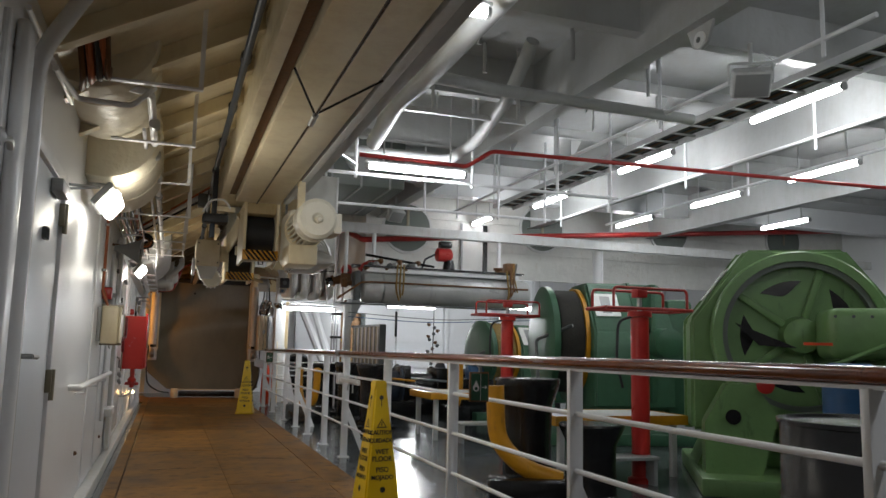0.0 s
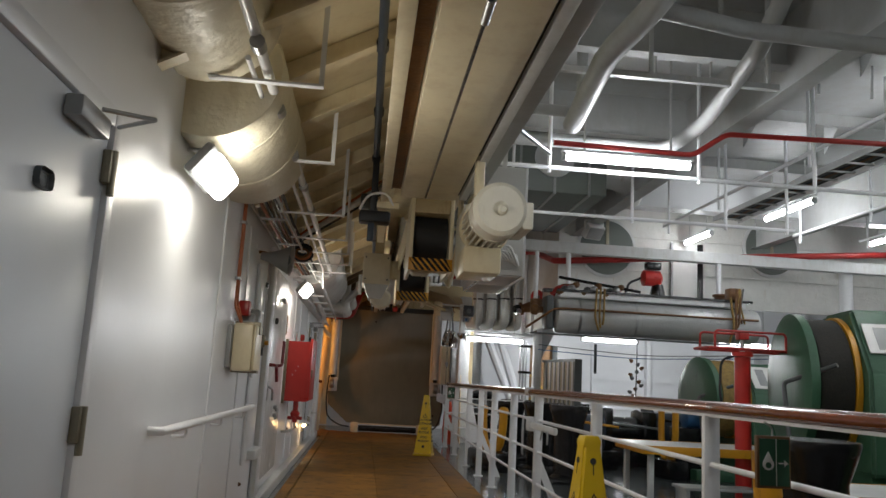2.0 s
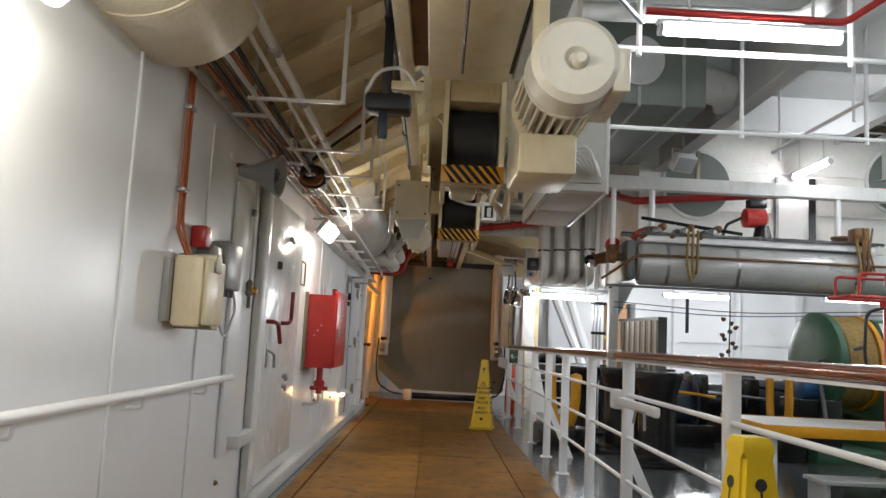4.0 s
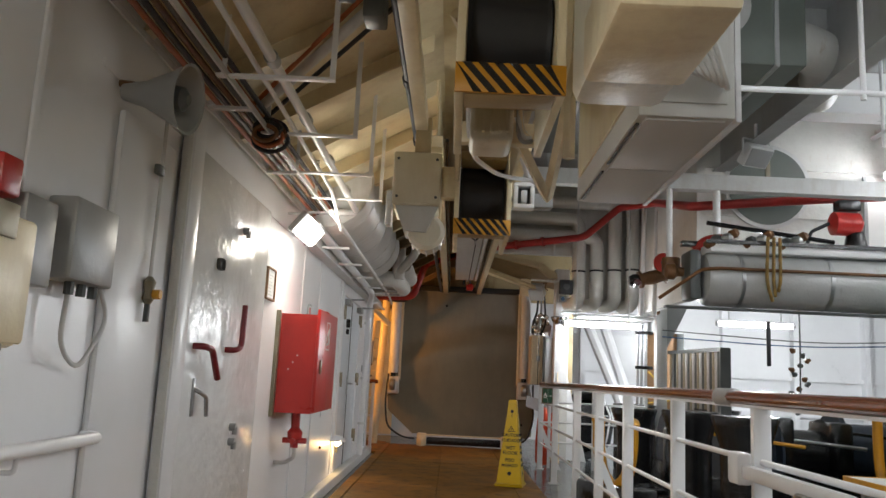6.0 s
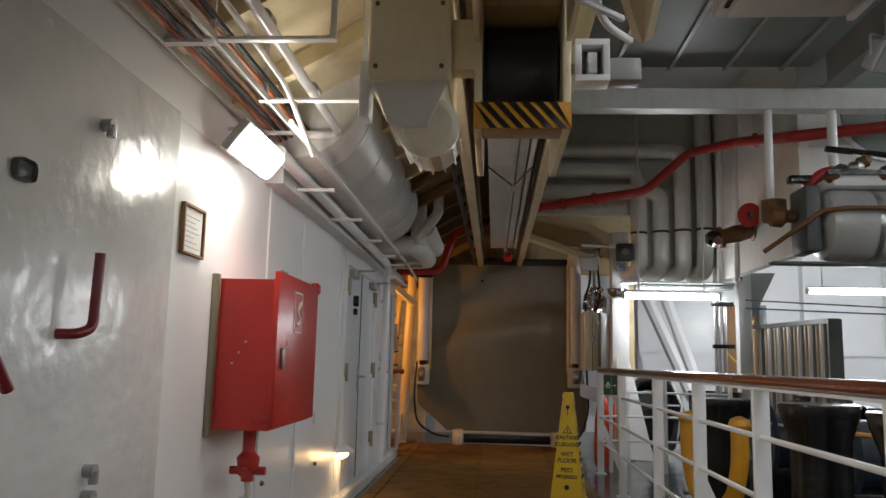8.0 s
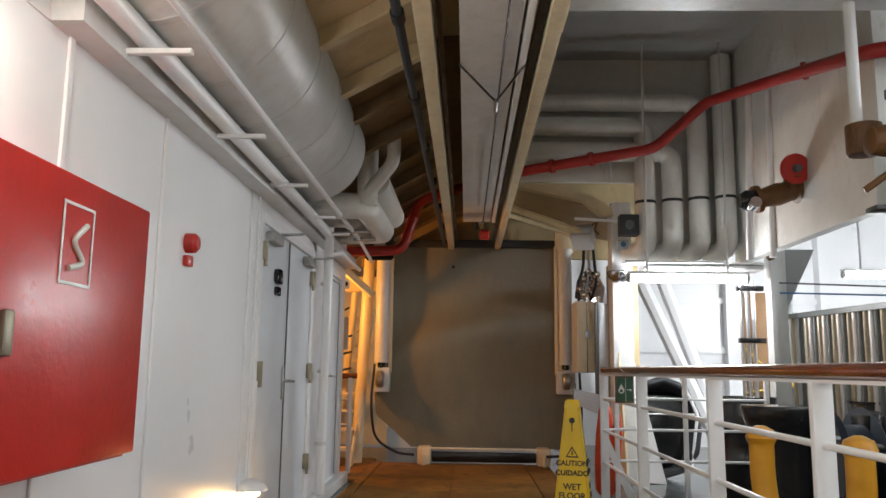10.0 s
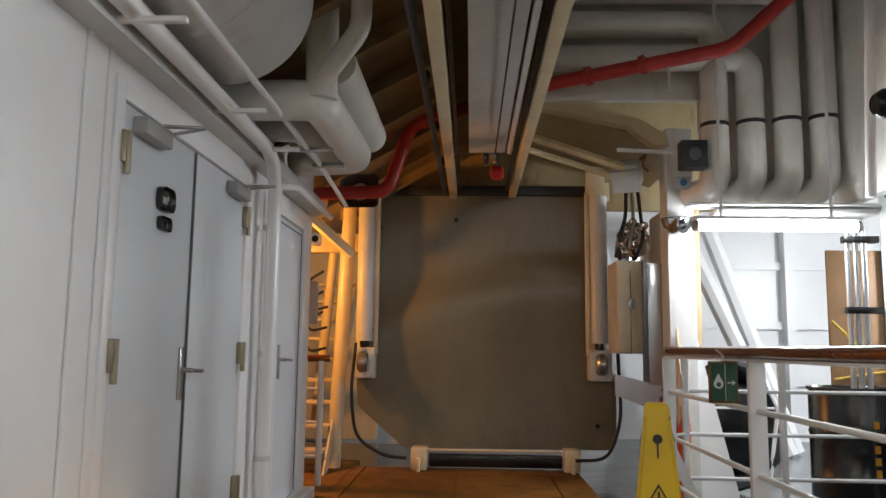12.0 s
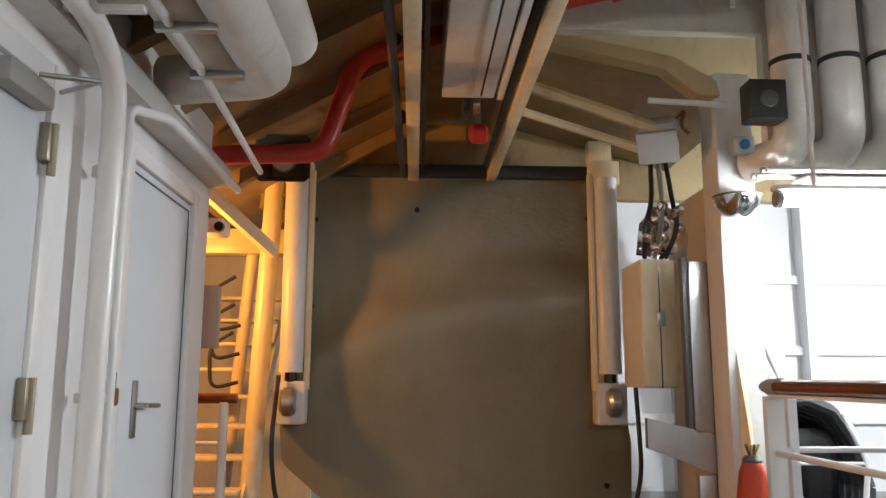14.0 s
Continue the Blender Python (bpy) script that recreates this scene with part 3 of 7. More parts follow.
t = thing("cream_switch_box", (XW, 4.68, 1.2), "cream painted electrical switch box with side hinges", "box")
part("body", box(B(), 0.03, 0.17, 0, 0.32, 0, 0.33, 0.02), CREAM, t)
part("lid", box(B(), 0.17, 0.19, 0.01, 0.31, 0.01, 0.32, 0.012), CREAM, t)
part("back_plate", box(B(), 0.0, 0.03, -0.05, 0.05, 0.02, 0.31, 0.004), GREYBOX, t)
for z in (0.03, 0.3):
    part("clip", box(B(), 0.02, 0.2, 0.1, 0.2, z - 0.04, z - 0.02 if z < 0.1 else z + 0.045, 0.004), HINGE, t)
t = thing("grey_relay_box", (XW, 5.1, 1.38), "small grey box beside the switch box", "box")
part("body", box(B(), 0.0, 0.09, 0, 0.17, 0, 0.25, 0.01), GREYBOX, t)
t = thing("red_call_point", (XW, 4.98, 1.6), "small dark red call point on the bulkhead", "box")
part("body", box(B(), 0.0, 0.08, 0, 0.1, 0, 0.11, 0.012), RED, t)
t = thing("orange_conduit", (XW + 0.02, 4.78, 1.53), "orange cable clipped up the bulkhead", "cable")
part("cable", sweep(B(), [(0.05, -0.03, 0), (0.0, -0.05, 0.12), (0, -0.05, 0.95)], 0.01), ORANGE_CABLE, t)
part("cable", sweep(B(), [(0.05, 0.01, 0), (0.004, -0.01, 0.16), (0.004, -0.015, 0.95)], 0.008), ORANGE_CABLE, t)
for z in (0.3, 0.7):
    part("clip", box(B(), -0.02, 0.02, -0.075, 0.01, z, z + 0.02, 0.003), STEEL, t)

t = thing("wall_grab_rail", (XW + 0.07, 2.85, 0.92), "white painted round grab rail on brackets", "rail")
part("bar", sweep(B(), [(-0.06, 0, 0), (0.0, 0.0, 0), (0.0, 2.9, 0), (-0.06, 2.9, 0)], 0.021, 0.03), WHITE, t)
for y in (0.5, 1.5, 2.4):
    part("bracket", sweep(B(), [(0, y, -0.01), (0.0, y, -0.06), (-0.07, y, -0.06)], 0.008, 0.02), WHITE, t)

t = thing("picture_frame", (XW, 8.17, 1.64), "white notice in a brown wooden frame", "notice")
for a in ((0, 0.24, 0.0, 0.013), (0, 0.24, 0.207, 0.22), (0, 0.013, 0.013, 0.207), (0.227, 0.24, 0.013, 0.207)):
    part("frame", box(B(), 0, 0.02, a[0], a[1], a[2], a[3], 0.003), CORK, t)
part("sheet", box(B(), 0.002, 0.008, 0.013, 0.227, 0.013, 0.207), WHITESIGN, t)
for k in range(7):
    part("text_line", box(B(), 0.008, 0.009, 0.04, 0.2 - 0.03 * (k % 3), 0.035 + k * 0.022, 0.038 + k * 0.022), GREYBOX, t)

# red hose box with valve
t = thing("fire_hose_box", (XW, 8.62, 0.88), "glossy red fire hose cabinet with a sloping lid", "cabinet")
bm = B()
prism(bm, [(0.03, 0.0), (0.29, 0.0), (0.29, 0.7), (0.03, 0.7)], "y", 0.0, 0.78)
part("body", bm, RED, t, smooth=False)
part("door", box(B(), 0.29, 0.315, -0.01, 0.8, 0.01, 0.74, 0.006), RED, t)
part("back_frame", box(B(), 0.0, 0.03, -0.04, 0.0, -0.03, 0.72, 0.004), HINGE, t)
part("latch", box(B(), 0.315, 0.33, 0.06, 0.1, 0.28, 0.38, 0.006), HINGE, t)
for z in (0.46, 0.66):
    part("sign_edge", box(B(), 0.316, 0.318, 0.28, 0.44, z, z + 0.008), WHITESIGN, t)
for yy in (0.28, 0.432):
    part("sign_edge", box(B(), 0.316, 0.318, yy, yy + 0.008, 0.468, 0.66), WHITESIGN, t)
part("sign_hose", sweep(B(), [(0.318, 0.32, 0.5), (0.318, 0.4, 0.52), (0.318, 0.33, 0.57), (0.318, 0.4, 0.62)], 0.008, 0.03), WHITESIGN, t)
for k in range(3):
    part("scratch", box(B(), 0.1 + 0.03 * k, 0.11 + 0.03 * k, -0.002, 0.0, 0.3 + 0.05 * (k % 3), 0.31 + 0.05 * (k % 3)), WHITE_OLD, t)
t = thing("hydrant_valve", (XW + 0.16, 8.78, 0.78), "red hydrant valve with a cross handle under the hose cabinet", "valve")
part("stem", cyl(B(), (0, 0, -0.05), (0, 0, 0.1), 0.03, 14), REDPIPE, t)
part("body", lathe(B(), [(-0.05, 0.02), (-0.03, 0.05), (0.02, 0.055), (0.05, 0.03)], (0, 0, -0.06)), REDPIPE, t)
for k in range(4):
    part("spoke", cyl(B(), (0, 0, -0.1), (0.085 * math.cos(k * 1.57), 0.085 * math.sin(k * 1.57), -0.1), 0.02, 10), REDPIPE, t)
part("nut", cyl(B(), (0, 0, -0.15), (0, 0, -0.08), 0.03, 6), REDPIPE, t)
part("hose_tail", sweep(B(), [(0.0, 0.0, -0.15), (0.0, 0.03, -0.22), (-0.08, 0.1, -0.27), (-0.16, 0.1, -0.27)], 0.015), WHITE_OLD, t)

t = thing("step_light", (XW, 12.0, 0.44), "lit low wall lamp with two warm bulbs under a round hood", "lamp")
part("hood", lathe(B(), [(0, 0.1), (0.03, 0.085), (0.06, 0.03)], (0.06, -0.3, 0.0), (0, 0, 1), 16), WHITE, t)
for y in (-0.36, -0.24):
    part("bulb", lathe(B(), [(-0.05, 0.008), (-0.03, 0.03), (0.0, 0.025)], (0.07, y, 0.0)), WARM, t)
la = bpy.data.lights.new("step_lamp", "POINT")
la.energy, la.color, la.shadow_soft_size = 4.0, (1.0, 0.6, 0.25), 0.05
new("step_lamp", la).location = (XW + 0.16, 11.7, 0.4)

t = thing("red_beacon", (XW, 10.58, 1.66), "red round alarm beacon with a small red block under it", "alarm")
part("dome", lathe(B(), [(0, 0.048), (0.04, 0.046), (0.055, 0.03)], (0, 0.02, 0.05), (1, 0, 0), 20), RED, t)
part("block", box(B(), 0, 0.03, -0.02, 0.04, -0.06, -0.01, 0.005), RED, t)
t = thing("fire_notice", (XW, 9.72, 1.55), "white notice with red marks in a grey frame", "notice")
part("frame", box(B(), 0, 0.012, 0, 0.16, 0, 0.2, 0.003), GREYBOX, t)
part("sheet", box(B(), 0.012, 0.014, 0.012, 0.148, 0.012, 0.188), WHITESIGN, t)
part("mark", box(B(), 0.014, 0.016, 0.03, 0.09, 0.04, 0.17), RED, t)


t = thing("horn_loudspeaker", (-0.31, 5.72, 2.13), "grey horn loudspeaker on a rusty bracket above the panel", "loudspeaker", turn=80)
part("bell", lathe(B(), [(-0.25, 0.03), (-0.16, 0.05), (-0.05, 0.1), (0.0, 0.125), (0.004, 0.13), (0.0, 0.118), (-0.06, 0.08), (-0.1, 0.03)], (0, 0, 0), (0.1, -1, -0.1), 26), GREYBOX, t)
part("driver", lathe(B(), [(-0.06, 0.05), (0.0, 0.045), (0.02, 0.02)], (0, 0.02, 0), (0.1, -1, -0.1), 16), GREYDARK, t)
part("bracket", sweep(B(), [(0.02, 0.15, 0.03), (-0.02, 0.2, 0.05), (-0.02, 0.27, 0.06)], 0.014), BROWN, t)

# ---- overhead on the wall side ----
def duct(loc, r, n, label, m=None, seg=36):
    t = thing("round_duct", loc, label, "duct", "ventilation ducts over the bulkhead")
    part("shell", lathe(B(), [(0, r * 0.97), (0.02, r), (n - 0.02, r), (n, r * 0.97)], (0, 0, 0), (0, 1, 0), seg), m or CREAM_LAG, t)
    for k in range(int(n / 0.6)):
        part("band", lathe(B(), [(0, r), (0.005, r + 0.004), (0.035, r + 0.004), (0.04, r)], (0, 0.3 + 0.6 * k, 0), (0, 1, 0), seg), m or CREAM_LAG, t)
    return t


duct((-0.48, 2.85, 2.64), 0.36, 1.45, "fat white lagged duct over the bulkhead lamp")
duct((-0.45, 1.6, 2.82), 0.32, 1.1, "fat white lagged duct above the cabin door")
duct((-0.43, 9.3, 2.74), 0.4, 3.3, "fat grey-white lagged duct above the locker doors", WHITE_OLD)

for y, z in ((0.95, 0.52), (3.62, 0.42), (5.82, 0.3), (9.55, 0.5), (10.9, 0.44), (6.28, 0.75)):
    t = thing("wall_stud", (XW, y, z), "small rusty capped stud on the white bulkhead", "stud", "rusty studs on the bulkhead")
    part("cap", lathe(B(), [(0, 0.016), (0.012, 0.014), (0.02, 0.006)], (0, 0, 0), (1, 0, 0), 10), BROWN, t)
t = thing("white_conduit", (0, 0, 0), "white painted conduit on hangers under the sloping deckhead", "pipe")
part("pipe", sweep(B(), [(-0.36, 1.75, 2.72), (-0.34, 1.75, 2.58), (-0.17, 1.76, 2.56), (-0.14, 9.25, 2.47), (-0.36, 9.25, 2.47)], 0.024, 0.1), WHITE, t)
part("thin_pipe", sweep(B(), [(-0.22, 2.4, 2.52), (-0.2, 8.3, 2.42), (-0.22, 8.95, 2.27)], 0.012, 0.1), WHITE, t)
for k in range(9):
    part("coupling", cyl(B(), (-0.155, 2.2 + 0.8 * k, 2.512), (-0.154, 2.27 + 0.8 * k, 2.511), 0.032, 12), STEEL, t)
t = thing("door_latch", (XW, 0.08, 1.76), "grey latch with a dark red pull beside the cabin door", "latch")
part("case", lathe(B(), [(0, 0.035), (0.05, 0.03), (0.06, 0.01)], (0, 0, 0.08), (1, 0, 0), 16), GREYBOX, t)
part("cable", sweep(B(), [(0.03, 0, 0.1), (0.03, 0.0, 0.5)], 0.012, seg=8), WHITE_OLD, t)
part("arm", sweep(B(), [(0.04, 0.02, 0.08), (0.05, 0.12, 0.1), (0.03, 0.24, 0.1)], 0.012, 0.03, 8), GREYBOX, t)
part("pull", box(B(), 0.02, 0.04, -0.018, 0.018, -0.1, 0.03, 0.006), RED, t)
t = thing("hatch_cables", (XW + 0.14, 1.35, 2.46), "orange and black cables dropping through a gap above the door", "cables")
for k in range(7):
    part("cable", sweep(B(), [(-0.04 + 0.02 * k, -0.2, 0.22 - 0.02 * (k % 3)), (-0.02 + 0.018 * k, 0.0, 0.03 * (k % 2)), (-0.05 + 0.02 * k, 0.22, 0.02 + 0.02 * k)], 0.016, 0.1, 8), [BROWN, BLACK_RUBBER, ORANGE_CABLE][k % 3], t)
part("hook_bar", sweep(B(), [(-0.1, -0.3, -0.06), (-0.05, 0.1, -0.07), (0.2, 0.12, -0.07), (0.3, 0.15, 0.05)], 0.014, 0.03, 8), WHITE, t)
part("edge_bar", sweep(B(), [(-0.12, -0.9, -0.04), (-0.1, 0.3, -0.04)], 0.012, seg=8), WHITE, t)
t = thing("pipe_label", (XW + 0.02, 0.42, 1.97), "dark brown label band on the white upright", "label")
part("band", box(B(), -0.015, 0.02, -0.05, 0.05, -0.02, 0.02, 0.004), BROWN, t)
t = thing("bulkhead_upright", (XW, 0.0, 0), "white painted rounded upright and thin pipes beside the cabin door", "pipe")
part("upright", box(B(), 0, 0.05, 0.36, 0.5, -0.02, 2.35, 0.022, seg=3), WHITE, t)
part("thin_pipe", cyl(B(), (0.02, 0.76, 0.1), (0.02, 0.76, 2.2), 0.012, 10), GREYBOX, t)
t = thing("wall_conduit", (0, 0, 0), "white painted conduits running up beside the cabin door", "pipe")
part("pipe", sweep(B(), [(-0.54, 0.62, 0.1), (-0.54, 0.62, 2.3), (-0.36, 0.66, 2.66)], 0.034, 0.1), WHITE, t)
part("pipe", sweep(B(), [(-0.55, 0.82, 0.1), (-0.55, 0.82, 2.2)], 0.014), HINGE, t)
part("small_box", box(B(), -0.58, -0.54, 0.38, 0.43, 1.84, 1.92, 0.008), GREYBOX, t)


def rack_hanger(y, x=0.05, z=2.42, w=0.5):
    t = thing("cable_hanger", (0, y, 0), "white painted flat-bar hanger under the sloping deckhead", "bracket", "flat-bar hangers under the deckhead")
    top = 2.36 + 0.547 * (x + 0.95) + 0.02
    part("drop", box(B(), x - 0.012, x + 0.012, -0.006, 0.006, z, top, 0), WHITE, t)
    part("drop", box(B(), x - w + 0.02, x - w + 0.04, -0.006, 0.006, z, 2.36 + 0.547 * (x - w + 0.95) + 0.03, 0), WHITE, t)
    part("foot", box(B(), x - w, x + 0.012, -0.02, 0.02, z - 0.012, z, 0.002), WHITE, t)


for y in (1.4, 2.6, 3.9, 5.1, 6.2, 7.0, 7.8, 8.5):
    rack_hanger(y, 0.08 if y < 5 else 0.12, 2.5 if y < 5 else 2.42)

t = thing("cable_bundle", (0, 0, 0), "orange and black cables in a tray along the bulkhead", "cables")
cols = [ORANGE_CABLE, BLACK_RUBBER, BROWN, GREYDARK, ORANGE_CABLE, BLACK_RUBBER]
for k in range(6):
    x = -0.5 + 0.032 * k
    part("cable", sweep(B(), [(x - 0.02, 3.95 + 0.1 * (k % 3), 2.46 + 0.02 * k), (x + 0.02, 4.6, 2.44 + 0.012 * k), (x - 0.01, 6.0, 2.44 + 0.012 * k), (x, 9.6, 2.45 + 0.013 * k)], 0.013, 0.5, 8), cols[k], t)
for x in (-0.545, -0.33):
    part("tray_side", box(B(), x - 0.005, x + 0.005, 3.9, 9.7, 2.4, 2.43, 0), WHITE_OLD, t)
for k in range(5):
    part("tray_rung", box(B(), -0.54, -0.335, 4.2 + 1.2 * k, 4.24 + 1.2 * k, 2.405, 2.418), WHITE_OLD, t)
t = thing("cable_coil", (-0.33, 6.95, 2.38), "untidy coil of orange and black cable hanging at the tray", "cables")
for k in range(7):
    r = 0.06 + 0.006 * k
    pts = [(r * math.cos(a), 0.02 * k - 0.06, r * 0.7 * math.sin(a) + 0.02 * (k % 3)) for a in [i * math.pi / 5 for i in range(10)]]
    part("loop", sweep(B(), pts + [pts[0]], 0.012, 0.02, 8, 2), [BROWN, BLACK_RUBBER, BLACK_RUBBER, ORANGE_CABLE][k % 4], t)
t = thing("deckhead_cable", (0, 0, 0), "pipe and orange cable crossing the sloping deckhead", "cable")
part("pipe", sweep(B(), [(-0.45, 7.0, 2.5), (0.5, 6.2, 3.0)], 0.028), WHITE_OLD, t)
part("cable", sweep(B(), [(-0.42, 6.9, 2.52), (0.48, 6.1, 3.03)], 0.012), ORANGE_CABLE, t)
part("cable", sweep(B(), [(-0.45, 7.12, 2.48), (0.5, 6.32, 2.97)], 0.012), BLACK_RUBBER, t)

t = thing("lagged_pipes", (0, 0, 0), "thick white lagged pipes turning under the round duct", "pipe")
part("pipe", sweep(B(), [(-0.56, 12.95, 2.39), (-0.07, 12.95, 2.39), (-0.05, 14.2, 2.4), (-0.5, 14.3, 2.4)], 0.102, 0.1, 20, 3), LAGGING, t)
part("bundle_wrap", cyl(B(), (0.0, 13.0, 2.6), (0.02, 14.25, 2.56), 0.11, 18), LAGGING, t, "white painted lagging wrapped round the upper pipes")
part("riser", sweep(B(), [(-0.05, 12.9, 3.0), (-0.05, 12.93, 2.39)], 0.08, seg=18), LAGGING, t)
part("branch", sweep(B(), [(0.16, 12.8, 3.0), (0.16, 12.8, 2.7), (-0.04, 12.88, 2.48)], 0.052, 0.06, 16, 3), LAGGING, t)
part("inner_pipe", sweep(B(), [(-0.5, 13.45, 2.4), (-0.26, 13.45, 2.4), (-0.24, 14.15, 2.4)], 0.09, 0.1, 16, 3), LAGGING, t)
for y in (13.55, 13.95):
    part("clamp_plate", box(B(), -0.3, -0.1, y, y + 0.03, 2.28, 2.31, 0.004), STEEL, t)
part("eye_plate", lathe(B(), [(0, 0.07), (0.02, 0.07)], (-0.1, 12.86, 2.95), (0, -1, 0), 20), WHITE_OLD, t)
t = thing("ledge_pipes", (0, 0, 0), "white painted pipes on brackets along the ledge over the doors", "pipe")
part("pipe", sweep(B(), [(-0.42, 9.0, 2.3), (-0.42, 13.4, 2.24), (-0.48, 13.75, 2.18), (-0.5, 13.78, 0.1)], 0.04, 0.15), WHITE, t)
part("pipe", sweep(B(), [(-0.25, 8.6, 2.34), (-0.25, 13.9, 2.3), (-0.3, 15.3, 2.28)], 0.016), WHITE, t)
part("pipe", sweep(B(), [(-0.5, 13.93, 0.1), (-0.5, 13.93, 2.15), (-0.44, 14.2, 2.2), (-0.44, 15.4, 2.2)], 0.02), WHITE, t)
for y in (9.6, 10.6, 11.6, 12.6, 13.3):
    part("bracket", box(B(), -0.58, -0.24, y, y + 0.03, 2.22, 2.24, 0.003), WHITE, t)
for z in (0.5, 1.1, 1.85):
    part("clamp", cyl(B(), (-0.5, 13.78, z), (-0.5, 13.78, z + 0.03), 0.05, 14), WHITE_OLD, t)

# ---- hoist track and drums ----
t = thing("hoist_beam", (0, 0, 0), "long cream painted box beam with a dark brown slot", "beam")
part("box_beam", box(B(), 0.56, 1.0, -5.0, 5.32, 2.65, 3.17, 0.01), CREAM, t)
part("flange", box(B(), 0.40, 0.475, -5.0, 7.6, 2.66, 2.76, 0.006), CREAM, t)
part("web", box(B(), 0.415, 0.425, -5.0, 7.6, 2.76, 3.1, 0), CREAM, t)
# slots are solid strips, one dark brown and one black
part("slot", box(B(), 0.477, 0.555, -5.0, 5.32, 2.72, 2.76, 0), BROWN, t)
part("slot", box(B(), 1.0, 1.03, -5.0, 5.32, 2.7, 2.74, 0), BLACK, t)
part("side_rail", box(B(), 1.03, 1.09, -5.0, 5.32, 2.66, 2.74, 0.006), WHITE_OLD, t)
part("side_wall", box(B(), 1.09, 1.21, -5.0, 5.32, 2.72, 3.2, 0.01), DECKHEAD, t)
t = thing("hoist_wire", (0, 0, 0), "black wire rope with a spread sling and shackle under the beam", "wire")
part("wire", sweep(B(), [(0.76, -4.5, 2.61), (0.715, 1.72, 2.52), (0.74, 5.06, 2.6)], 0.008, seg=8), BLACK, t)
part("sling", sweep(B(), [(0.54, 1.35, 2.66), (0.715, 1.7, 2.53), (1.02, 1.35, 2.66)], 0.007, 0.02, 8), BLACK, t)
part("shackle", cyl(B(), (0.715, 1.68, 2.52), (0.714, 1.84, 2.51), 0.018, 10), STEEL, t)


def stripes(parent, x0, x1, y, z0, z1):
    part("warning_plate", box(B(), x0, x1, y - 0.012, y, z0, z1, 0.002), YELLOW_PAINT, parent, "yellow warning plate")
    n, h = 7, z1 - z0
    w = (x1 - x0) / n
    for k in range(n):
        a = x0 + w * k - h * 0.3
        o = [(a, z1), (a + w * 0.55, z1), (a + w * 0.55 + h * 0.9, z0), (a + h * 0.9, z0)]
        o = [(min(max(p[0], x0 + 0.001), x1 - 0.001), p[1]) for p in o]
        if len({p[0] for p in o}) > 2:
            part("black_stripe", prism(B(), o, "y", y - 0.015, y - 0.012), BLACK, parent)


def drum(y, label, x0=0.61, x1=1.0, z0=2.05, n=0.8):
    t = thing("hoist_drum", (0, y, 0), label, "winch", "hoist drums under the beam")
    for x in (x0, x1 - 0.03):
        part("cheek", box(B(), x, x + 0.03, 0, n, z0, 2.68, 0.005), CREAM, t)
    part("top_plate", box(B(), x0 + 0.032, x1 - 0.032, 0.02, n, 2.56, 2.68, 0.004), CREAM_DARK, t)
    part("lower_lip", box(B(), x0 + 0.032, x1 - 0.032, 0.01, 0.13, z0, z0 + 0.03, 0.003), CREAM_DARK, t)
    part("rope_drum", lathe(B(), [(0, 0.2), (0.01, 0.2)] + [(0.015 + 0.0155 * k, 0.192 + 0.004 * (k % 2)) for k in range(18)] + [(0.285, 0.2)], (x0 + 0.033, 0.28, z0 + 0.3), (1, 0, 0), 28), BLACK_RUBBER, t)
    part("back_plate", box(B(), x0 + 0.032, x1 - 0.032, n - 0.02, n, z0 + 0.2, 2.56), CREAM_DARK, t)
    stripes(t, x0, x1, 0.0, z0, z0 + 0.1)
    return t


drum(5.4, "cream winch drum with black rope and a striped warning lip", 0.655, 1.01, 2.08, 0.7)
drum(7.82, "cream winch drum with black rope, control box beside it", 0.655, 1.015, 2.07, 0.75)
t = thing("drum_gear_motor", (0.0, 0, 0), "ivory finned brake motor with looping cables behind the first drum", "motor")
part("body", box(B(), 0.72, 0.9, 6.16, 6.42, 2.16, 2.36, 0.03, seg=3), MOTOR_WHITE, t)
for k in range(5):
    part("fin", box(B(), 0.735 + 0.034 * k, 0.745 + 0.034 * k, 6.145, 6.16, 2.2, 2.33), MOTOR_WHITE, t)
part("bearer", box(B(), 0.66, 1.02, 6.44, 6.5, 2.24, 2.34, 0.006), CREAM, t)
part("side_plate", box(B(), 0.655, 0.675, 6.12, 7.8, 2.4, 2.66, 0.004), CREAM, t)
part("side_plate", box(B(), 0.995, 1.015, 6.12, 7.8, 2.4, 2.66, 0.004), CREAM, t)
part("top_plate", box(B(), 0.68, 0.99, 6.5, 7.8, 2.6, 2.62), CREAM_DARK, t)
for k in range(4):
    part("cable", sweep(B(), [(0.95 - 0.01 * k, 6.1, 2.6), (0.93, 6.25 + 0.03 * k, 2.3 - 0.03 * k), (0.98 + 0.02 * k, 6.5, 2.28), (1.06 + 0.02 * k, 6.3, 2.6)], 0.01, 0.12, 8), [WHITE_OLD, CREAM, WHITE_OLD, GREYBOX][k], t)
part("long_cable", sweep(B(), [(0.7, 6.15, 2.5), (0.72, 6.5, 2.2), (0.9, 7.1, 2.26), (1.15, 7.5, 2.35)], 0.012, 0.2, 8), WHITE, t)
t = thing("hoist_motor", (1.17, 4.06, 2.33), "white electric motor with a round fan cover on the gearbox", "motor")
part("fan_cover", lathe(B(), [(0.02, 0.03), (0.0, 0.05), (0.0, 0.15), (0.025, 0.18), (0.19, 0.182), (0.2, 0.165)], (0, 0, 0), (0, 1, 0), 32), MOTOR_WHITE, t)
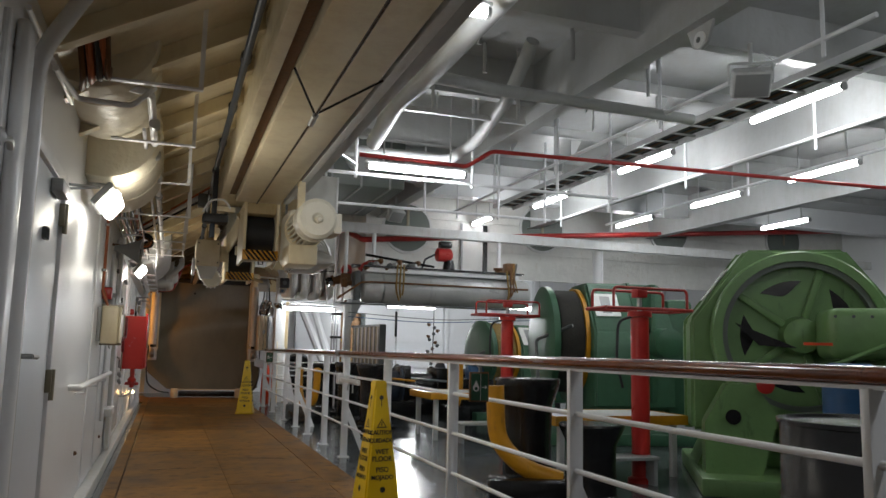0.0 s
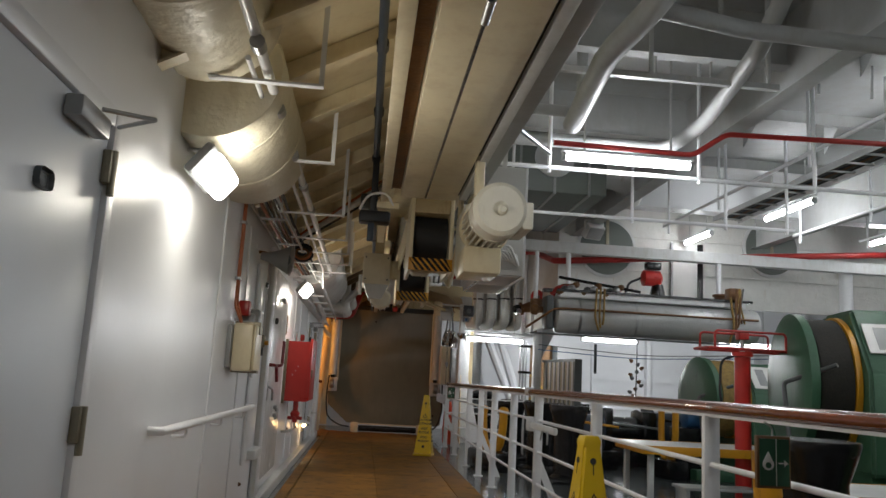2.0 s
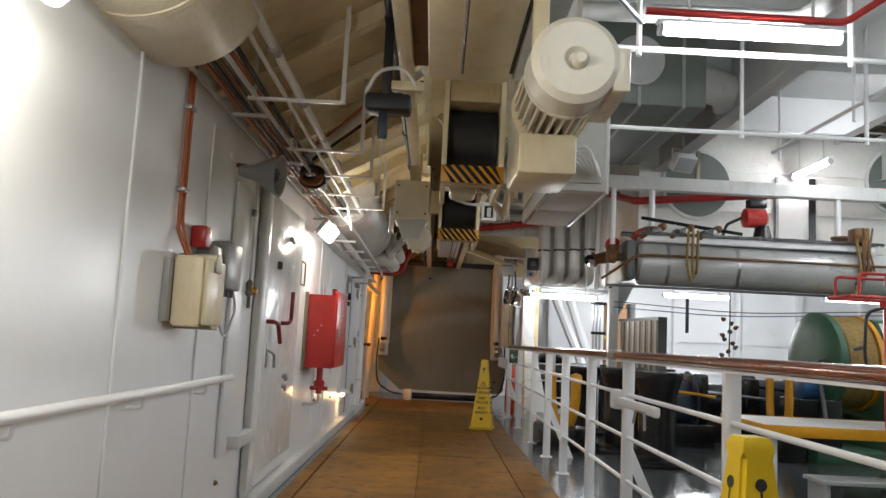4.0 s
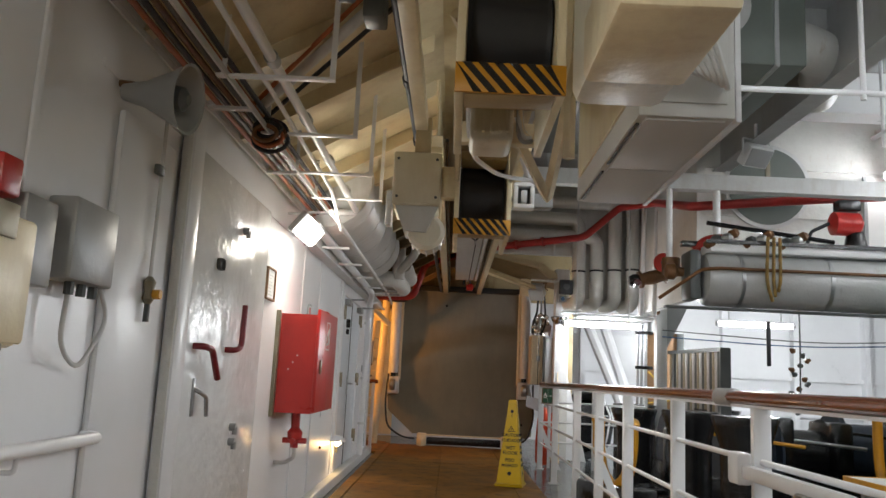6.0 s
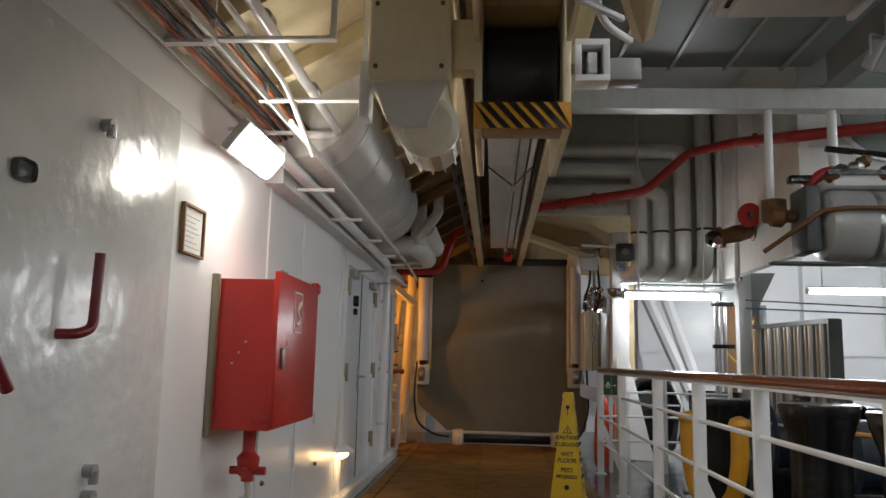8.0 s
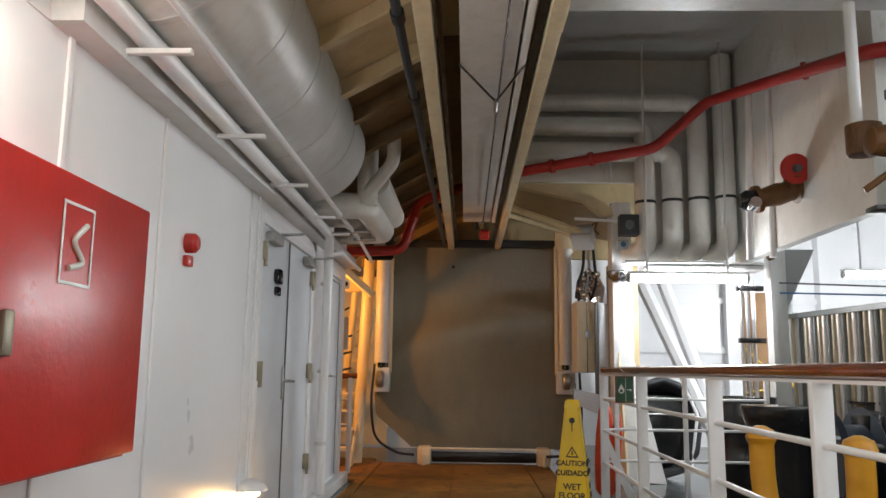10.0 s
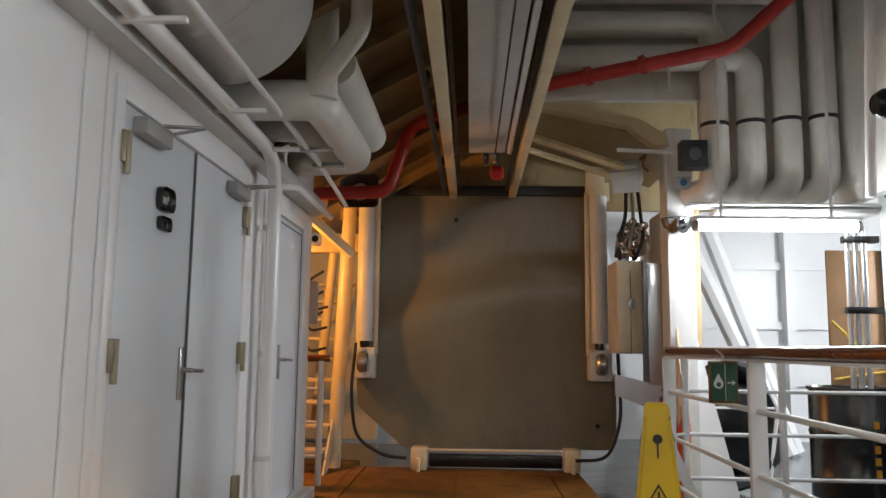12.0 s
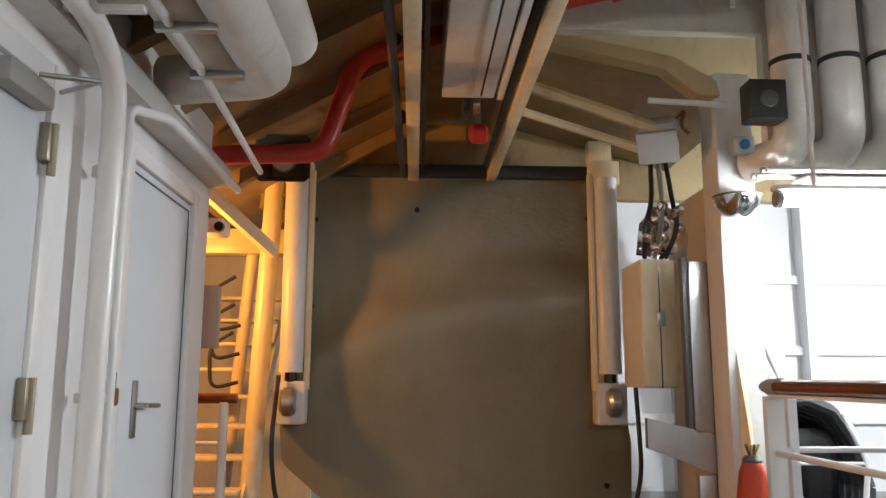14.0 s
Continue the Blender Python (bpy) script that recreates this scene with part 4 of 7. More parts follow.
part("cover_ring", lathe(B(), [(0, 0.186), (0.03, 0.186)], (0, 0.2, 0), (0, 1, 0), 32), MOTOR_WHITE, t)
part("cap", lathe(B(), [(0, 0.02), (0.015, 0.03), (0.05, 0.032)], (0.01, -0.04, -0.01), (0, 1, 0), 14), MOTOR_WHITE, t)
bm = lathe(B(), [(0.2, 0.14), (0.75, 0.14)], (0, 0, 0), (0, 1, 0), 24)
part("stator", bm, CREAM_DARK, t)
for k in range(26):
    a = k * math.pi / 13
    m = pose(0, 0.25, 0) @ pose(0, 0, 0, 0, math.degrees(a), 0)
    part("fin", box(B(), -0.006, 0.006, 0, 0.42, 0.135, 0.176, m=m), MOTOR_WHITE, t)
part("flange", lathe(B(), [(0.7, 0.19), (0.74, 0.19)], (0, 0, 0), (0, 1, 0), 24), CREAM, t)
part("gearbox", box(B(), -0.15, 0.13, 0.74, 1.3, -0.3, 0.2, 0.04), MOTOR_WHITE, t)
part("cowl_side", box(B(), 0.15, 0.22, 0.02, 0.3, -0.12, 0.06, 0.01), MOTOR_WHITE, t)
part("drive_case", box(B(), -0.17, 0.1, 0.5, 0.95, -0.36, -0.17, 0.02), CREAM, t)
part("terminal_box", box(B(), 0.14, 0.24, 0.32, 0.55, -0.1, 0.08, 0.015), MOTOR_WHITE, t)
part("strap", box(B(), -0.16, -0.1, 0.1, 0.2, 0.1, 0.4, 0.01), CREAM, t)
t = thing("switch_cabinet", (1.3, 5.65, 2.12), "large white hanging switch cabinet with panel seams", "cabinet")
part("body", box(B(), 0, 0.34, 0, 1.35, 0, 0.95, 0.008), CABINET_GREY, t)
for y in (0.02, 0.68):
    part("bottom_panel", box(B(), 0.03, 0.31, y, y + 0.65, -0.008, 0.0, 0.002), CABINET_GREY, t)
    part("gasket", box(B(), 0.01, 0.022, y + 0.06, y + 0.6, -0.006, 0.0), BLACK, t)
part("side_panel", box(B(), -0.01, 0.0, 0.1, 1.25, 0.1, 0.9, 0.003), CREAM, t)
part("front_panel", box(B(), 0.03, 0.31, -0.01, 0.0, 0.05, 0.9, 0.003), CABINET_GREY, t)
for y in (0.1, 1.2):
    part("hanger", box(B(), 0.15, 0.19, y, y + 0.04, 0.95, 2.49, 0.003), CABINET_GREY, t)
part("side_trim", box(B(), 0.34, 0.36, 0, 1.35, -0.01, 0.95, 0.002), WHITE, t)
t = thing("cable_loops", (1.28, 5.5, 2.2), "grey cables looped in front of the switch cabinet", "cables")
for k in range(6):
    part("loop", sweep(B(), [(0.02, 0.1, 0.02), (0.1 + 0.02 * k, -0.02 - 0.01 * k, 0.06 + 0.02 * k), (0.2 + 0.02 * k, 0.03, 0.02 - 0.012 * k), (0.3, 0.15, 0.1)], 0.012, 0.08, 8), WHITE_OLD, t)
t = thing("brace_frame", (0, 0, 0), "cream angle-steel brace frame between drum and cabinet", "frame")
part("bar", box(B(), 1.0, 1.2, 6.5, 6.56, 2.6, 2.66, 0.006), CREAM, t)
part("bar", sweep(B(), [(0.64, 5.95, 2.62), (1.18, 7.3, 2.2)], 0.03, seg=4), CREAM, t)
part("bar", sweep(B(), [(1.18, 7.3, 2.2), (1.18, 6.1, 2.66)], 0.03, seg=4), CREAM, t)
part("bar", sweep(B(), [(1.18, 6.5, 2.2), (1.18, 6.5, 3.1)], 0.028, seg=4), CREAM, t)
part("white_cable", sweep(B(), [(0.95, 6.9, 2.9), (0.98, 7.2, 2.5), (1.1, 7.6, 2.38), (1.22, 7.75, 2.38)], 0.014, 0.2), WHITE, t)
t = thing("limit_switch", (1.03, 7.85, 2.26), "white framed limit switch box beside the drum", "box")
for a in ((0, 0.13, 0, 0.025), (0, 0.13, 0.14, 0.165), (0, 0.025, 0.025, 0.14), (0.105, 0.13, 0.025, 0.14)):
    part("frame", box(B(), a[0], a[1], -0.02, 0.08, a[2], a[3], 0.003), WHITE, t)
part("inside", box(B(), 0.025, 0.105, 0.05, 0.08, 0.025, 0.14), GREYDARK, t)
part("lever", box(B(), 0.05, 0.085, 0.0, 0.05, 0.04, 0.12, 0.004), WHITE, t)
part("housing", box(B(), 0.13, 0.25, 0.0, 0.1, 0.01, 0.1, 0.01), GREYBOX, t)
part("link", sweep(B(), [(-0.04, 0.05, 0.07), (0.0, 0.05, 0.07)], 0.02), STEEL, t)

t = thing("control_box", (0.27, 7.72, 2.2), "grey metal control box with a small motor slung below", "box")
part("body", box(B(), 0, 0.3, 0, 0.5, 0.02, 0.36, 0.012), CREAM_LAG, t)
part("cover", box(B(), 0.012, 0.288, -0.012, 0.0, 0.03, 0.35, 0.003), CREAM_LAG, t)
for x in (0.03, 0.27):
    for z in (0.07, 0.31):
        part("screw", cyl(B(), (x, -0.018, z), (x, -0.01, z), 0.009, 10), GREYDARK, t)
part("taper", prism(B(), [(0.02, 0.02), (0.29, 0.02), (0.22, -0.14), (0.08, -0.14)], "y", 0.02, 0.3), WHITE_OLD, t)
part("motor", lathe(B(), [(0, 0.09), (0.02, 0.115), (0.05, 0.115), (0.06, 0.1), (0.3, 0.1)], (0.22, 0.06, -0.13), (0.0, 1, 0.0), 26), MOTOR_WHITE, t)
for k in range(14):
    a = k * 2 * math.pi / 14
    m = pose(0.22, 0.14, -0.13) @ pose(0, 0, 0, 0, math.degrees(a), 0)
    part("fin", box(B(), -0.003, 0.003, 0, 0.2, 0.098, 0.118, m=m), WHITE, t)
part("bracket", box(B(), -0.04, 0.0, 0.05, 0.15, -0.1, 0.12, 0.01), WHITE, t)
part("link", box(B(), 0.3, 0.39, 0.1, 0.2, 0.1, 0.3, 0.005), CREAM, t)
part("track_link", box(B(), 0.12, 0.22, 0.1, 0.2, 0.36, 0.62, 0.005), CREAM_DARK, t)

t = thing("festoon_pipe", (0, 0, 0), "black pipe with couplings slung beside the hoist beam", "pipe")
part("pipe", sweep(B(), [(0.34, -5.0, 2.95), (0.34, 5.1, 2.92), (0.40, 11.0, 2.74), (0.44, 16.9, 2.7)], 0.024, seg=12), BLUEBLACK, t)
for k in range(18):
    y = -2.2 + 1.05 * k
    z = 2.94 if y < 5 else 2.92 - (y - 5.1) * 0.03 if y < 11 else 2.74
    x = 0.34 if y < 5 else 0.34 + (y - 5.1) * 0.01
    part("coupling", cyl(B(), (x, y, z), (x + 0.001, y + 0.09, z - 0.001), 0.034, 12), BLACK_RUBBER, t)
t = thing("festoon_carrier", (0.34, 5.05, 2.38), "black cable carrier with white loops under the track", "box")
part("body", box(B(), -0.1, 0.14, 0, 0.16, 0, 0.09, 0.02), BLACK_RUBBER, t)
part("stem", box(B(), -0.02, 0.03, 0.05, 0.1, 0.09, 0.55, 0.005), BLACK_RUBBER, t)
part("tail", box(B(), -0.03, 0.02, 0.05, 0.1, -0.14, 0.0, 0.008), BLUEBLACK, t)
part("clamp", box(B(), 0.03, 0.2, 0.04, 0.1, 0.12, 0.17, 0.006), CREAM, t)
part("loop", sweep(B(), [(-0.1, 0.05, 0.1), (-0.04, 0.03, 0.22), (0.1, 0.03, 0.24), (0.16, 0.05, 0.14)], 0.01, 0.06), WHITE, t)
part("box_above", box(B(), -0.12, -0.02, 1.2, 1.35, 0.36, 0.5, 0.01), GREYDARK, t)

t = thing("second_hoist_beam", (0, 0, 0), "cream hoist beam between two track rails with a black wire", "beam")
part("box_beam", box(B(), 0.68, 0.97, 8.6, 15.3, 2.72, 3.17, 0.008), WHITE_OLD, t)
part("track_rail", box(B(), 0.48, 0.56, 8.0, 17.0, 2.68, 2.76, 0.006), CREAM, t)
part("rail_web", box(B(), 0.515, 0.525, 8.0, 17.0, 2.76, 3.15), CREAM, t)
part("track_rail", box(B(), 1.08, 1.15, 8.0, 17.0, 2.68, 2.75, 0.006), CREAM, t)
part("rail_web", box(B(), 1.115, 1.125, 8.0, 17.0, 2.75, 3.19), CREAM, t)
part("cable_guide", box(B(), 0.985, 1.02, 8.6, 15.3, 2.71, 2.77, 0.006), WHITE, t)
part("slot_left", box(B(), 0.575, 0.6, 8.0, 16.8, 2.72, 2.74), BLACK, t)
part("slot_right", box(B(), 1.03, 1.07, 8.0, 16.8, 2.72, 2.74), BLACK, t)
part("wire", sweep(B(), [(0.9, 8.6, 2.69), (0.89, 15.2, 2.7)], 0.006, seg=8), BLACK, t)
part("sling", sweep(B(), [(0.67, 10.9, 2.715), (0.88, 11.3, 2.65), (1.02, 10.9, 2.715)], 0.006, 0.02, 8), BLACK, t)
part("shackle", cyl(B(), (0.88, 11.28, 2.65), (0.88, 11.42, 2.64), 0.014, 10), STEEL, t)
part("sheave_cheek", box(B(), 0.8, 0.84, 15.3, 15.5, 2.66, 2.84, 0.01), BLACK, t)
part("sheave", cyl(B(), (0.86, 15.42, 2.72), (0.9, 15.42, 2.72), 0.06, 18), CHROME, t)
part("eye_plate", box(B(), 0.68, 0.76, 15.3, 15.34, 2.76, 2.86, 0.015), CREAM, t)
t = thing("red_hook_block", (0.92, 15.75, 2.58), "red hook block hanging from the hoist", "hook")
part("block", lathe(B(), [(0, 0.03), (0.02, 0.06), (0.1, 0.06), (0.12, 0.03)], (-0.06, 0, 0.08), (1, 0, 0), 20), RED, t)
part("hanger", box(B(), -0.02, 0.02, -0.01, 0.01, 0.1, 0.6), STEEL, t)
# ---- railing ----
XR = 1.98
rail = thing("deck_railing", (0, 0, 0), "white painted steel railing with a varnished wooden handrail", "railing")
posts = [-2.6, -0.85, 0.95, 2.75, 4.55, 6.35, 7.55, 8.8, 9.9, 11.1, 12.75, 14.3]
for k, y in enumerate(posts):
    part("post", box(B(), XR - 0.038, XR + 0.038, y - 0.018, y + 0.018, -0.02, 1.12, 0.006), WHITE, rail)
    if k % 3 == 2:
        bm = B()
        prism(bm, [(XR + 0.038, 0.55), (XR + 0.3, -0.02), (XR + 0.22, -0.02), (XR + 0.038, 0.4)], "y", y - 0.008, y + 0.008)
        part("stay", bm, WHITE, rail)
    part("foot_plate", box(B(), XR - 0.06, XR + 0.06, y - 0.05, y + 0.05, -0.02, -0.008, 0.002), WHITE, rail)
for z in (0.9, 0.62, 0.34):
    part("bar", sweep(B(), [(XR, -4.9, z), (XR, 14.3, z)], 0.0135), WHITE, rail)
part("top_flat", box(B(), XR - 0.02, XR + 0.02, -4.9, 14.3, 1.115, 1.128), WHITE, rail)


def handrail(y0, y1):
    o = [(XR + 0.042 * math.cos(a) * (1 if abs(math.cos(a)) < 0.9 else 1.0), 1.157 + 0.029 * math.sin(a)) for a in [i * math.pi / 8 for i in range(16)]]
    part("handrail", prism(B(), o, "y", y0, y1), VARNISH, rail, "varnished reddish-brown wooden handrail")


for a, c in ((-4.9, -1.0), (-0.995, 2.9), (2.905, 6.66), (6.83, 10.4), (10.405, 14.22)):
    handrail(a, c)
part("joint_sleeve", lathe(B(), [(0, 0.03), (0.01, 0.042), (0.2, 0.042), (0.21, 0.03)], (XR, 6.64, 1.155), (0, 1, 0), 18), GREYBOX, rail, "grey clamped joint sleeve")
part("end_sleeve", lathe(B(), [(0, 0.036), (0.1, 0.034), (0.16, 0.02)], (XR, 14.22, 1.157), (0, 1, 0), 16), GREYBOX, rail)
t = thing("gate_latch_bar", (XR - 0.02, 5.6, 0.86), "thick white latch bar with a bent lever on the railing", "rail")
part("bar", box(B(), -0.05, -0.01, -0.1, 0.95, -0.035, 0.025, 0.015), WHITE, t)
part("end_block", box(B(), -0.07, 0.0, 0.78, 0.9, -0.06, 0.07, 0.015), WHITE, t)
part("lever", sweep(B(), [(-0.06, 0.05, -0.12), (-0.06, 0.05, -0.02), (-0.06, 0.25, -0.02), (-0.06, 0.3, -0.1)], 0.008, 0.03), STEEL, t)
rail2 = thing("end_railing", (0, 14.45, 0), "short white railing returning across the walkway end", "railing")
for x in (2.12, 2.75, 3.5):
    part("post", box(B(), x - 0.02, x + 0.02, -0.02, 0.02, -0.02, 1.12, 0.005), WHITE, rail2)
for z in (1.12, 0.9, 0.62, 0.34):
    part("bar", sweep(B(), [(2.0, -0.1, z), (2.12, 0, z), (3.5, 0, z)], 0.013), WHITE, rail2)

def safety_sign(x, y, z, k=1.0):
    t = thing("safety_sign", (x, y, z), "green sign with white symbol in a brown frame", "sign", "green safety signs on the railing")
    t.scale = (k, 1, k)
    part("frame", box(B(), -0.09, 0.09, 0.0, 0.02, 0, 0.26, 0.004), BROWN, t)
    part("plate", box(B(), -0.077, 0.077, -0.006, 0.0, 0.014, 0.246), GREENSIGN, t)
    part("ring", lathe(B(), [(0, 0.03), (0.002, 0.03)], (-0.035, -0.006, 0.12), (0, -1, 0), 20), WHITESIGN, t)
    part("ring_top", prism(B(), [(-0.058, 0.14), (-0.035, 0.185), (-0.012, 0.14)], "y", -0.0075, -0.006), WHITESIGN, t)
    part("ring_centre", lathe(B(), [(0, 0.015), (0.002, 0.015)], (-0.035, -0.008, 0.115), (0, -1, 0), 16), GREENSIGN, t)
    part("divider", box(B(), 0.006, 0.009, -0.008, -0.006, 0.014, 0.246), WHITESIGN, t)
    part("arrow_shaft", box(B(), 0.02, 0.055, -0.008, -0.006, 0.123, 0.13), WHITESIGN, t)
    part("arrow_head", prism(B(), [(0.07, 0.127), (0.05, 0.143), (0.05, 0.11)], "y", -0.008, -0.006), WHITESIGN, t)
    part("hook", sweep(B(), [(0, 0.01, 0.25), (0, 0.01, 0.3), (-0.04, 0.01, 0.33)], 0.005), STEEL, t)


safety_sign(1.88, 2.0, 0.89, 0.72)
safety_sign(1.9, 12.95, 0.92, 0.75)


# ---- caution cones ----
def cone(x, y, turn):
    t = thing("caution_cone", (x, y, 0.002), "tall yellow plastic four-sided wet floor cone with black print", "safety cone", "caution cones along the railing", turn=turn)
    bm = B()
    def ringv(h, r):
        return [bm.verts.new((a * r, c * r, h)) for a, c in ((-1, -1), (1, -1), (1, 1), (-1, 1))]
    prof = [(0.0, 0.165), (0.03, 0.165), (0.035, 0.145), (0.9, 0.05), (0.94, 0.047), (0.96, 0.038)]
    rs = [ringv(h, r) for h, r in prof]
    for a, c in zip(rs, rs[1:]):
        for i in range(4):
            bm.faces.new((a[i], a[(i + 1) % 4], c[(i + 1) % 4], c[i]))
    bm.faces.new(rs[-1])
    bm.faces.new(list(reversed(rs[0])))
    bmesh.ops.bevel(bm, geom=[e for e in bm.edges if e.calc_length() > 0.3], offset=0.014, segments=3, affect="EDGES")
    part("body", bm, YELLOW, t)
    slope = math.degrees(math.atan2(0.095, 0.865))
    for side in range(4):
        root = pose(0, 0, 0, 0, 0, 90 * side) @ pose(0, -0.1462, 0.035, 90 - slope, 0, 0)
        part("symbol_ring", lathe(B(), [(0, 0.018), (0.0015, 0.018)], (0, 0, 0), (0, 0, 1), 16), BLACK_TEXT, t).matrix_basis = root @ pose(0, 0.8, 0.0012)
        part("symbol_stem", box(B(), -0.003, 0.003, -0.06, 0, 0, 0.001), BLACK_TEXT, t).matrix_basis = root @ pose(0, 0.79, 0.001)
        tri = B()
        o = [(-0.042, 0), (0.042, 0), (0, 0.07)]
        i_ = [(-0.03, 0.008), (0.03, 0.008), (0, 0.057)]
        vo, vi = [tri.verts.new((*p, 0.001)) for p in o], [tri.verts.new((*p, 0.001)) for p in i_]
        for k in range(3):
            tri.faces.new((vo[k], vo[(k + 1) % 3], vi[(k + 1) % 3], vi[k]))
        part("triangle", tri, BLACK_TEXT, t).matrix_basis = root @ pose(0, 0.57, 0.001)
        part("mark", box(B(), -0.004, 0.004, 0.015, 0.042, 0, 0.001), BLACK_TEXT, t).matrix_basis = root @ pose(0, 0.57, 0.001)
        for n_, (word, hh) in enumerate((("CAUTION", 0.52), ("CUIDADO", 0.46), ("WET", 0.375), ("FLOOR", 0.32), ("PISO", 0.24), ("MOJADO", 0.185))):
            cu = bpy.data.curves.new("word", "FONT")
            cu.body, cu.size, cu.align_x, cu.extrude, cu.offset = word, 0.045 if len(word) > 5 else 0.052, "CENTER", 0.0008, 0.0012
            o2 = new("lettering", cu)
            o2.data.materials.append(BLACK_TEXT)
            o2.parent = t
            o2.matrix_basis = root @ pose(0, hh, 0.0012)
        part("drop_mark", lathe(B(), [(0, 0.022), (0.0012, 0.022)], (0, 0, 0), (0, 0, 1), 12), BLACK_TEXT, t).matrix_basis = root @ pose(0, 0.11, 0.001)
    return t


cone(1.6, 3.42, 8)
cone(1.42, 12.25, -12)

# ---- the end of the walkway ----
t = thing("ramp_plate", (0, 17.0, 0), "large grey painted steel plate with bolts closing the walkway end", "panel")
EDGE_L = [(0.19, 0.05), (0.58, -0.40), (0.84, -0.42), (1.24, -0.30), (1.37, -0.27), (2.75, -0.27)]
EDGE_R = [(0.19, 2.06), (0.24, 2.13), (0.72, 2.14), (1.07, 2.08), (1.30, 1.98), (2.75, 1.90)]


def along(table, z):
    for (z0, x0), (z1, x1) in zip(table, table[1:]):
        if z <= z1:
            return x0 + (x1 - x0) * (z - z0) / (z1 - z0)
    return table[-1][1]


def dent(x, z):
    """How far the buckled plate stands out of its plane."""
    crease = 1.42 + 0.55 * (1 - math.exp(-max(x + 0.25, 0) / 0.75))
    s = 1 / (1 + math.exp((z - crease) / 0.07))
    out = 0.11 * s * math.exp(-((crease - z) / 0.75) ** 2)
    out += 0.03 * math.exp(-((x - 1.45) / 0.4) ** 2 - ((z - 1.98) / 0.09) ** 2)
    out -= 0.02 * math.exp(-((x - 0.1) / 0.3) ** 2 - ((z - 2.2) / 0.5) ** 2)
    out += 0.012 * math.sin(2.3 * x + 1.1 * z) * math.sin(1.7 * z - 0.6 * x + 1)
    return out


bm = B()
NX, NZ = 44, 56
front, back = [], []
for j in range(NZ + 1):
    z = 0.19 + 2.56 * j / NZ
    a, c = along(EDGE_L, z), along(EDGE_R, z)
    front.append([bm.verts.new((a + (c - a) * i / NX, -dent(a + (c - a) * i / NX, z), z)) for i in range(NX + 1)])
    back.append([bm.verts.new((a + (c - a) * i / NX, 0.05 - dent(a + (c - a) * i / NX, z), z)) for i in range(NX + 1)])
for j in range(NZ):
    for i in range(NX):
        bm.faces.new((front[j][i], front[j][i + 1], front[j + 1][i + 1], front[j + 1][i]))
        bm.faces.new((back[j][i + 1], back[j][i], back[j + 1][i], back[j + 1][i + 1]))
    bm.faces.new((back[j][0], front[j][0], front[j + 1][0], back[j + 1][0]))
    bm.faces.new((front[j][NX], back[j][NX], back[j + 1][NX], front[j + 1][NX]))
for i in range(NX):
    bm.faces.new((front[0][i + 1], front[0][i], back[0][i], back[0][i + 1]))
    bm.faces.new((front[NZ][i], front[NZ][i + 1], back[NZ][i + 1], back[NZ][i]))
part("plate", bm, GREYPLATE, t)
for x, z in ((-0.22, 2.37), (-0.23, 1.71), (-0.27, 1.02), (1.86, 2.4), (1.88, 1.7), (1.94, 1.03), (1.95, 0.42), (0.55, 2.45)):
    part("bolt", lathe(B(), [(0, 0.02), (0.015, 0.02), (0.025, 0.012)], (x, -dent(x, z), z), (0, -1, 0), 12), BLACK, t)
part("top_bar", box(B(), -0.3, 1.9, -0.06, 0.0, 2.7, 2.8, 0.01), BLACK_RUBBER, t)
part("bottom_bar", box(B(), 0.31, 1.59, -0.16, -0.06, 0.03, 0.15, 0.012), BLACK, t)
part("bottom_pipe", sweep(B(), [(0.2, -0.17, 0.19), (1.7, -0.17, 0.19)], 0.012), CREAM, t)
for x in (0.22, 1.68):
    part("foot", box(B(), x - 0.08, x + 0.08, -0.22, 0.0, 0.0, 0.21, 0.02), CREAM, t)
    part("foot_web", box(B(), x - 0.02, x + 0.02, -0.3, -0.222, 0.0, 0.12, 0.006), CREAM, t)
for s, x in ((-1, -0.33), (1, 1.95)):
    p = thing("lifting_cylinder", (x, 16.8, 0), "white painted hydraulic cylinder standing beside the plate", "cylinder", "lifting cylinders beside the plate")
    part("barrel", cyl(B(), (0, 0, 1.22), (0, 0, 2.66), 0.085, 22), WHITE_OLD, p)
    part("slide", box(B(), -0.13 if s > 0 else 0.09, -0.09 if s > 0 else 0.13, -0.02, 0.04, 1.1, 2.7, 0.005), CREAM, p)
    part("rod", cyl(B(), (0, 0, 0.9), (0, 0, 1.22), 0.045, 16), BLACK, p)
    part("pivot_block", box(B(), -0.11, 0.11, -0.05, 0.12, 0.86, 1.16, 0.02), WHITE_OLD, p)
    part("roller", lathe(B(), [(0, 0.08), (0.02, 0.1), (0.08, 0.1), (0.1, 0.08)], (-0.05, -0.09, 1.02), (1, 0, 0), 20), STEEL, p)
    part("top_pad", box(B(), -0.11, 0.11, -0.02, 0.1, 2.62, 2.8, 0.01), CREAM, p)
    part("column", box(B(), -0.09, 0.09, 0.12, 0.24, 0.87, 3.0, 0.01), CREAM, p)
t = thing("loose_hose", (0, 0, 0), "black hose trailing along the foot of the plate", "hose")
part("hose", sweep(B(), [(-0.4, 16.7, 1.2), (-0.43, 16.65, 0.7), (-0.38, 16.7, 0.3), (-0.1, 16.7, 0.14), (0.1, 16.75, 0.12)], 0.016, 0.2), BLACK_RUBBER, t)
